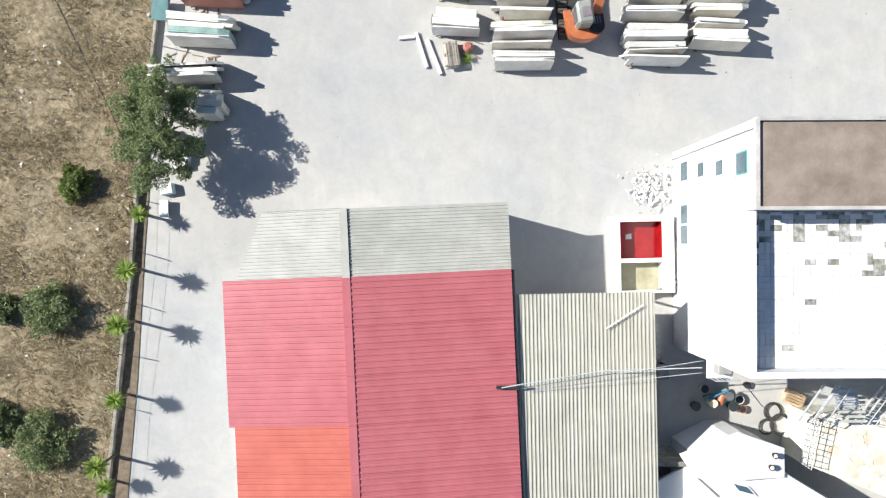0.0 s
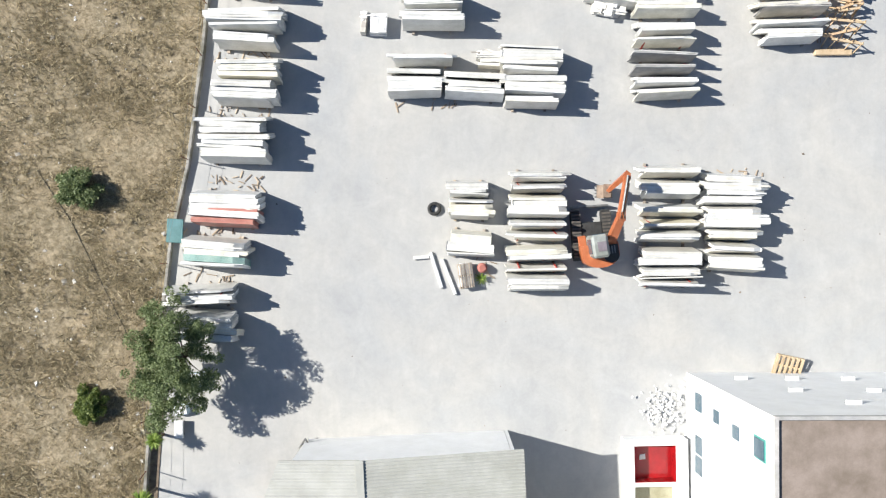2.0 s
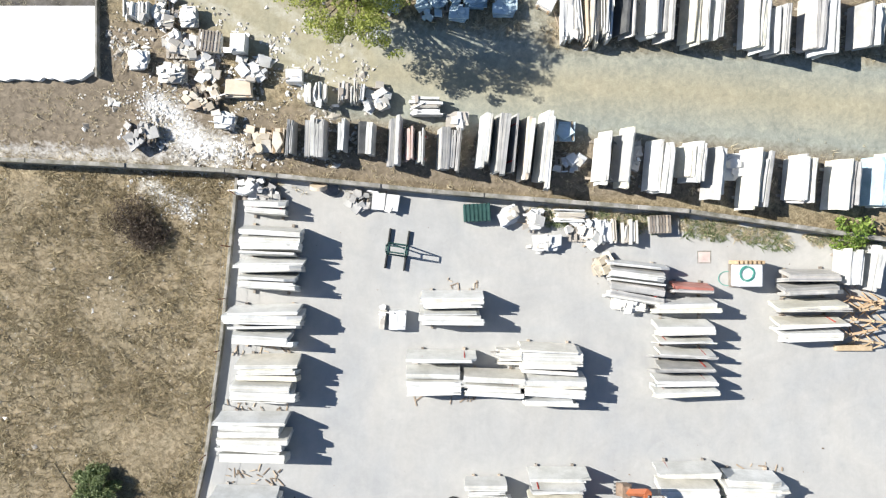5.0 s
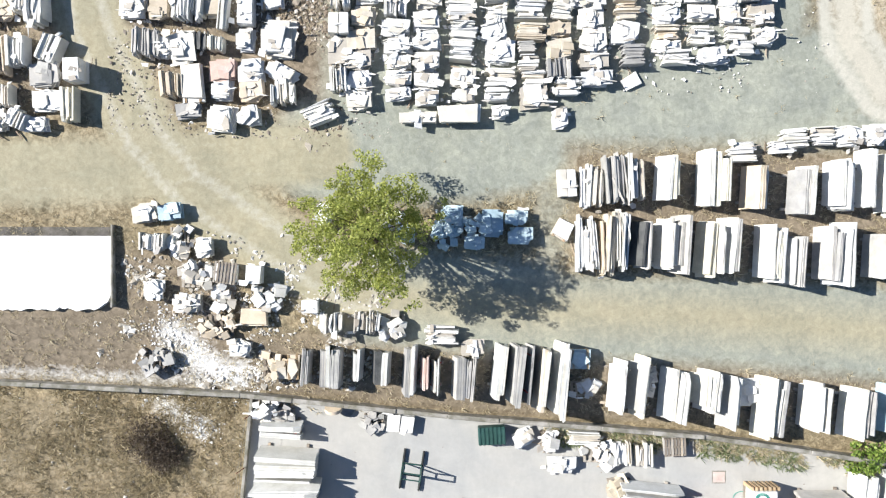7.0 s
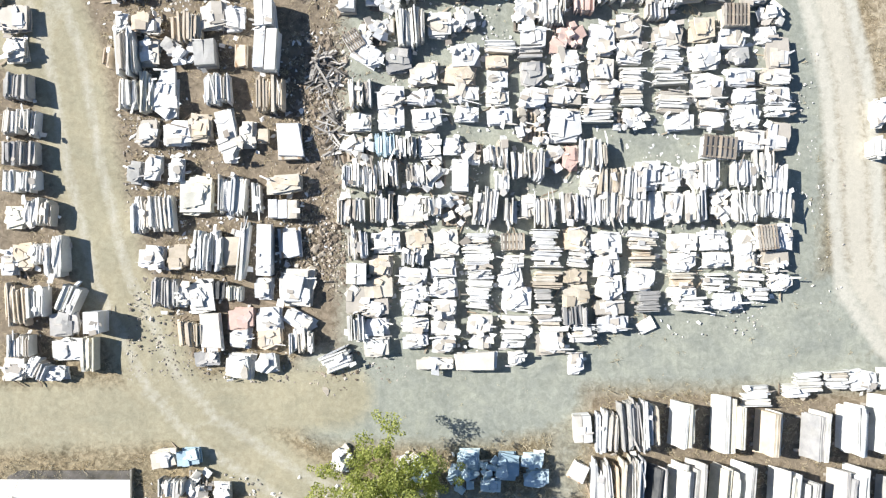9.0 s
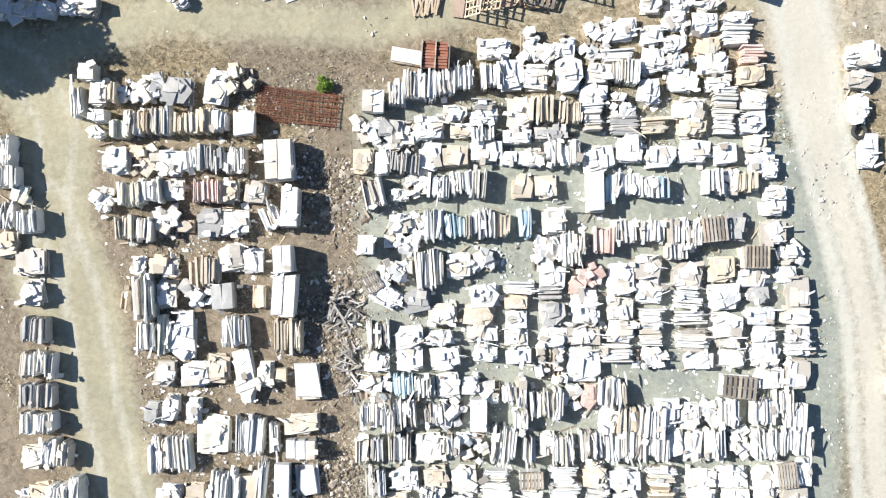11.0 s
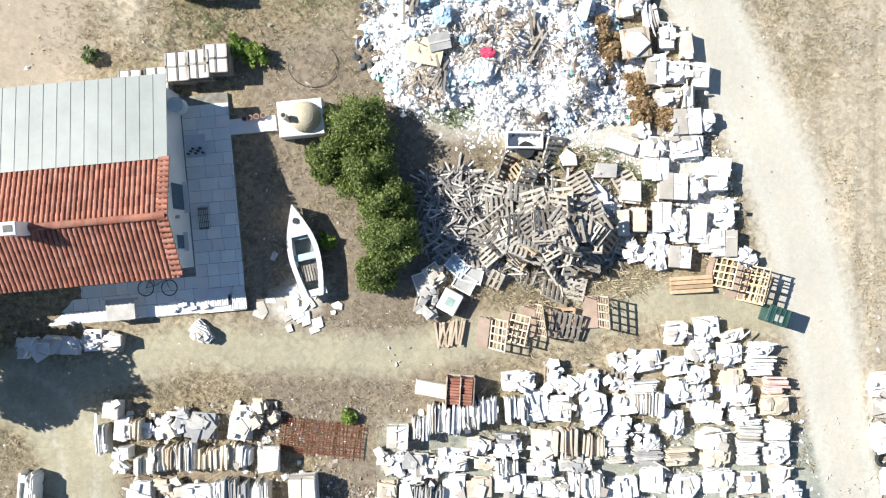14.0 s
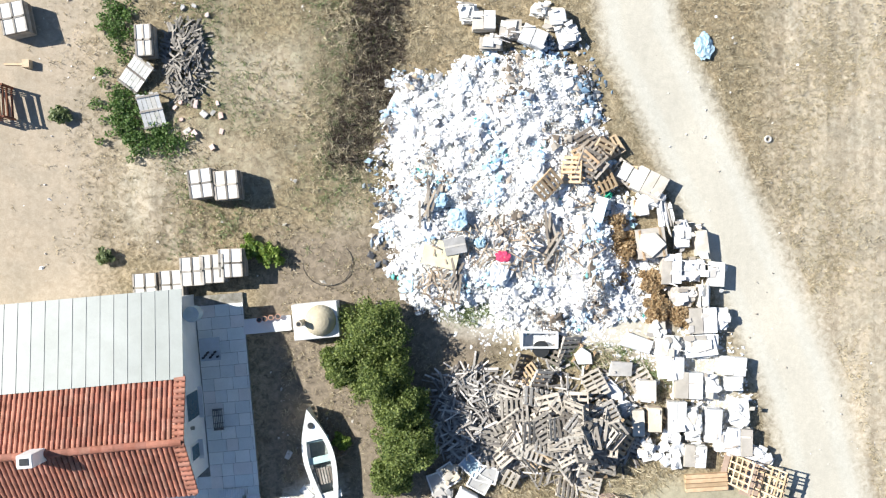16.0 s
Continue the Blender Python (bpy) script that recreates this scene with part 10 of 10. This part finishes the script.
# orange crate of tiles, rusty mesh, bath tub and bucket
t = thing("brick_crate", at(-4.19, 63.56, 0, -3), "wooden crate of orange roof tiles in two rows", "crate")
part("base", box(-0.6, 0.6, -0.62, 0.62, 0, 0.12), old_wood, t)
for i in range(2):
    for j in range(9):
        part("tile_slab", box(-0.52 + i * 0.54, -0.03 + i * 0.54, -0.56 + j * 0.125, -0.46 + j * 0.125, 0.12, 0.75 + rng.uniform(-0.03, 0.03)), tile_a, t)
for x in (-0.58, 0.0, 0.58):
    part("side_board", box(x - 0.025, x + 0.025, -0.6, 0.6, 0.12, 0.85), old_wood, t)
t = thing("rusty_mesh", at(-10.07, 61.44, 0.05, -6), "flat pile of rusty steel reinforcing mesh", "mesh")
for i in range(24):
    part("rod", tube((-1.75 + i * 0.15, -0.75 + rng.uniform(-0.1, 0.1), 0.03 + 0.03 * (i % 3)), (-1.75 + i * 0.15 + rng.uniform(-0.1, 0.1), 0.75, 0.05), 0.018, sides=5), rust, t)
for i in range(16):
    part("rod", tube((-1.8, -0.72 + i * 0.095, 0.1), (1.75, -0.72 + i * 0.095 + rng.uniform(-0.06, 0.06), 0.09), 0.018, sides=5), rust, t)
t = thing("bathtub", at(-1.51, 74.22, 0, 0), "discarded white bathtub beside the heap", "bathtub")
for a in ((-0.8, 0.8, -0.36, -0.28), (-0.8, 0.8, 0.28, 0.36), (-0.8, -0.7, -0.28, 0.28), (0.7, 0.8, -0.28, 0.28)):
    part("tub_side", box(*a, 0, 0.5, bevel=0.02), white_wall, t)
part("tub_floor", box(-0.7, 0.7, -0.28, 0.28, 0, 0.1), white_wall, t)
t = thing("black_bucket", at(-1.44, 73.82), "round black plastic tub on the ground", "bucket")
part("bucket_wall", tube((0, 0, 0), (0, 0, 0.35), 0.3, 0.36, 20), black_rubber, t)
# dark disc over the solid bucket paints the shade within
part("bucket_inside", tube((0, 0, 0.35), (0, 0, 0.355), 0.32, sides=20), dark_void, t)
coil("black_hose", -10.59, 77.38, 0.0, 1.1, black_rubber, "large loop of thin black irrigation hose", 1, 0.015, 0.9)
t = thing("field_cable", pose(0, 0, 0), "thin dark irrigation pipe winding through the field", "pipe")
pts = [(-19.59, 13.97), (-18.01, 11.59), (-16.84, 9.22), (-15.53, 6.58), (-14.30, 3.67)]
for (ax, ay), (bx, by) in zip(pts, pts[1:]):
    part("pipe_run", tube((ax, ay, 0.04), (bx, by, 0.04), 0.018, sides=5), black_rubber, t)
tagged(new("scrap_pile", mesh_of("scrap_pile", plank_bm(330, 41, -16.46, 85.84, 0.95, 1.75, 0.45, (0.3, 0.8)), surface("dark_scrap", (0.16, 0.145, 0.13), (0.38, 0.35, 0.31), 4, 30, 0.8))), "pile of dark scrap timber in dry grass", "scrap", kind="stuff")
tagged(new("lane_planks", mesh_of("lane_planks", plank_bm(70, 42, -8.17, 52.63, 0.7, 0.8, 0.35, (0.5, 1.1)), plank_grey)), "grey planks dumped in the rubble lane", "planks", kind="stuff")
tagged(new("lane_planks", mesh_of("lane_planks", plank_bm(50, 43, -7.83, 50.20, 0.5, 1.2, 0.25, (0.5, 1.1)), plank_grey)), "grey planks dumped in the rubble lane", "planks", kind="stuff")

for px, py, turn, lean, words in ((-18.41, 85.20, -38, 14, "old white slatted crate panel leaning in the weeds"), (-17.81, 83.71, 14, 18, "old grey slatted crate panel leaning in the weeds")):
    t = thing("crate_panel", at(px, py, 0.35, turn) @ pose(0, 0, 0, lean, 10, 0), words, "panel")
    for i in range(5):
        part("board", box(-0.44 + i * 0.18, -0.275 + i * 0.18, -0.72, 0.72 - 0.05 * (i % 3), 0, 0.03), slab_stone, t)
    for y in (-0.66, 0.0, 0.6):
        part("batten", box(-0.47, 0.47, y - 0.04, y + 0.04, 0.031, 0.06), grey_wood, t)
    for x in (-0.44, 0.44):
        part("prop", box(x - 0.03, x + 0.03, 0.5, 0.56, -0.5, 0.0), old_wood, t)
def creeper(x, y, sx, sy, count, seed):
    """A flat sprawling patch of green leaves."""
    rs = np.random.RandomState(seed)
    t = thing("creeper", at(x, y), "low sprawling patch of green creeper leaves", "creeper")
    spots = [(rs.normal(0, sx), rs.normal(0, sy)) for i in range(60)]
    verts, faces = leaf_cloud([(a, b, 0.1 + 0.08 * rs.rand(), 0.2) for a, b in spots], count, 0.075, rs, 1.2)
    cloud_part("leaves", verts, faces, ivy_leaf, t, "stuff")


ivy_leaf = leaf_material("ivy_leaf", (0.06, 0.13, 0.035), (0.22, 0.33, 0.1))
for x, y, sx, sy, count, seed in ((-19.3, 87.4, 0.45, 0.6, 2200, 1), (-19.0, 84.0, 0.5, 0.8, 3000, 2), (-18.3, 82.9, 0.6, 0.5, 2600, 3), (-17.2, 82.5, 0.4, 0.3, 900, 4)):
    creeper(x, y, sx, sy, count, seed)
r = random.Random(77)
for px, py in ((-16.76, 84.10), (-16.95, 83.91), (-16.68, 83.40), (-16.38, 82.93), (-16.50, 82.74), (-16.21, 82.79), (-15.73, 83.62), (-15.35, 83.70), (-15.07, 83.59), (-15.16, 84.10), (-15.46, 82.24), (-16.01, 84.02), (-14.96, 82.93), (-16.55, 88.00), (-16.08, 88.07), (-15.46, 87.72)):
    t = thing("field_stone", at(px + r.uniform(-0.1, 0.1), py, -0.02, r.uniform(0, 360)), "pale pinkish broken stone in dry grass", "stone", "field stones")
    piece("stone_block", r.choice(FLAG_SET["p" if r.random() < 0.5 else "g"]), t, scaled(0, 0, 0, r.uniform(0.2, 0.42), r.uniform(0.16, 0.28), r.uniform(0.08, 0.18), r.uniform(0, 90)))
lattice(-24.03, 83.91, 0.9, 1.3, 0.9, 4, rust)
t = thing("marker_post", at(-23.69, 85.57, 0, 90), "short pale wooden post lying with a box end", "post")
part("shaft", box(-0.04, 0.04, -0.6, 0.25, 0.02, 0.1), new_wood, t)
part("block", box(-0.16, 0.16, -0.9, -0.6, 0, 0.3), new_wood, t)
ring("pipe_ring", 8.41, 82.94, 0, 0.12, 0.05, grey_stone, "short grey pipe ring in the dry grass", "pipe")

stick_mix = bpy.data.materials["brown_sticks"]
for name, count, seed, (px, py), sx, sy in (("heap_sticks", 190, 51, (-2.59, 78.21), 3.6, 1.0), ("heap_sticks", 60, 52, (-5.77, 76.47), 1.0, 0.8), ("heap_sticks", 60, 53, (0.48, 81.28), 1.2, 1.6)):
    tagged(new(name, mesh_of(name, plank_bm(count, seed, px, py, sx, sy, 0.1, (0.2, 0.9), on_heap, 0.7), stick_mix)), "thin broken sticks and boards among marble waste", "sticks", kind="stuff")
bm = bmesh.new()
r = random.Random(92)
for (cx, cy), sx, sy, count in (((-9.89, 19.07), 1.4, 0.3, 14), ((-10.16, 16.57), 1.4, 0.35, 16), ((-10.56, 13.41), 1.5, 0.5, 22), ((-11.22, 11.04), 1.5, 0.3, 14), ((-11.62, 8.93), 1.4, 0.4, 14), ((-0.40, 22.21), 1.2, 0.3, 8), ((-1.46, 16.94), 1.6, 0.2, 8), ((1.15, 9.43), 0.7, 0.5, 9), ((16.45, 19.93), 1.5, 0.5, 14), ((13.54, 13.75), 1.3, 0.2, 7)):
    for i in range(count):
        ll, w = r.uniform(0.1, 0.5), r.uniform(0.025, 0.07)
        add_box(bm, -ll / 2, ll / 2, -w / 2, w / 2, 0, 0.03, pose(cx + r.uniform(-sx, sx), cy + r.uniform(-sy, sy), 0.004 + 0.002 * i, 0, r.uniform(-2, 2), r.gauss(90, 50)))
tagged(new("yard_sticks", mesh_of("yard_sticks", bm, stick_mix)), "loose timber offcuts on the concrete beside the racks", "sticks", kind="stuff")
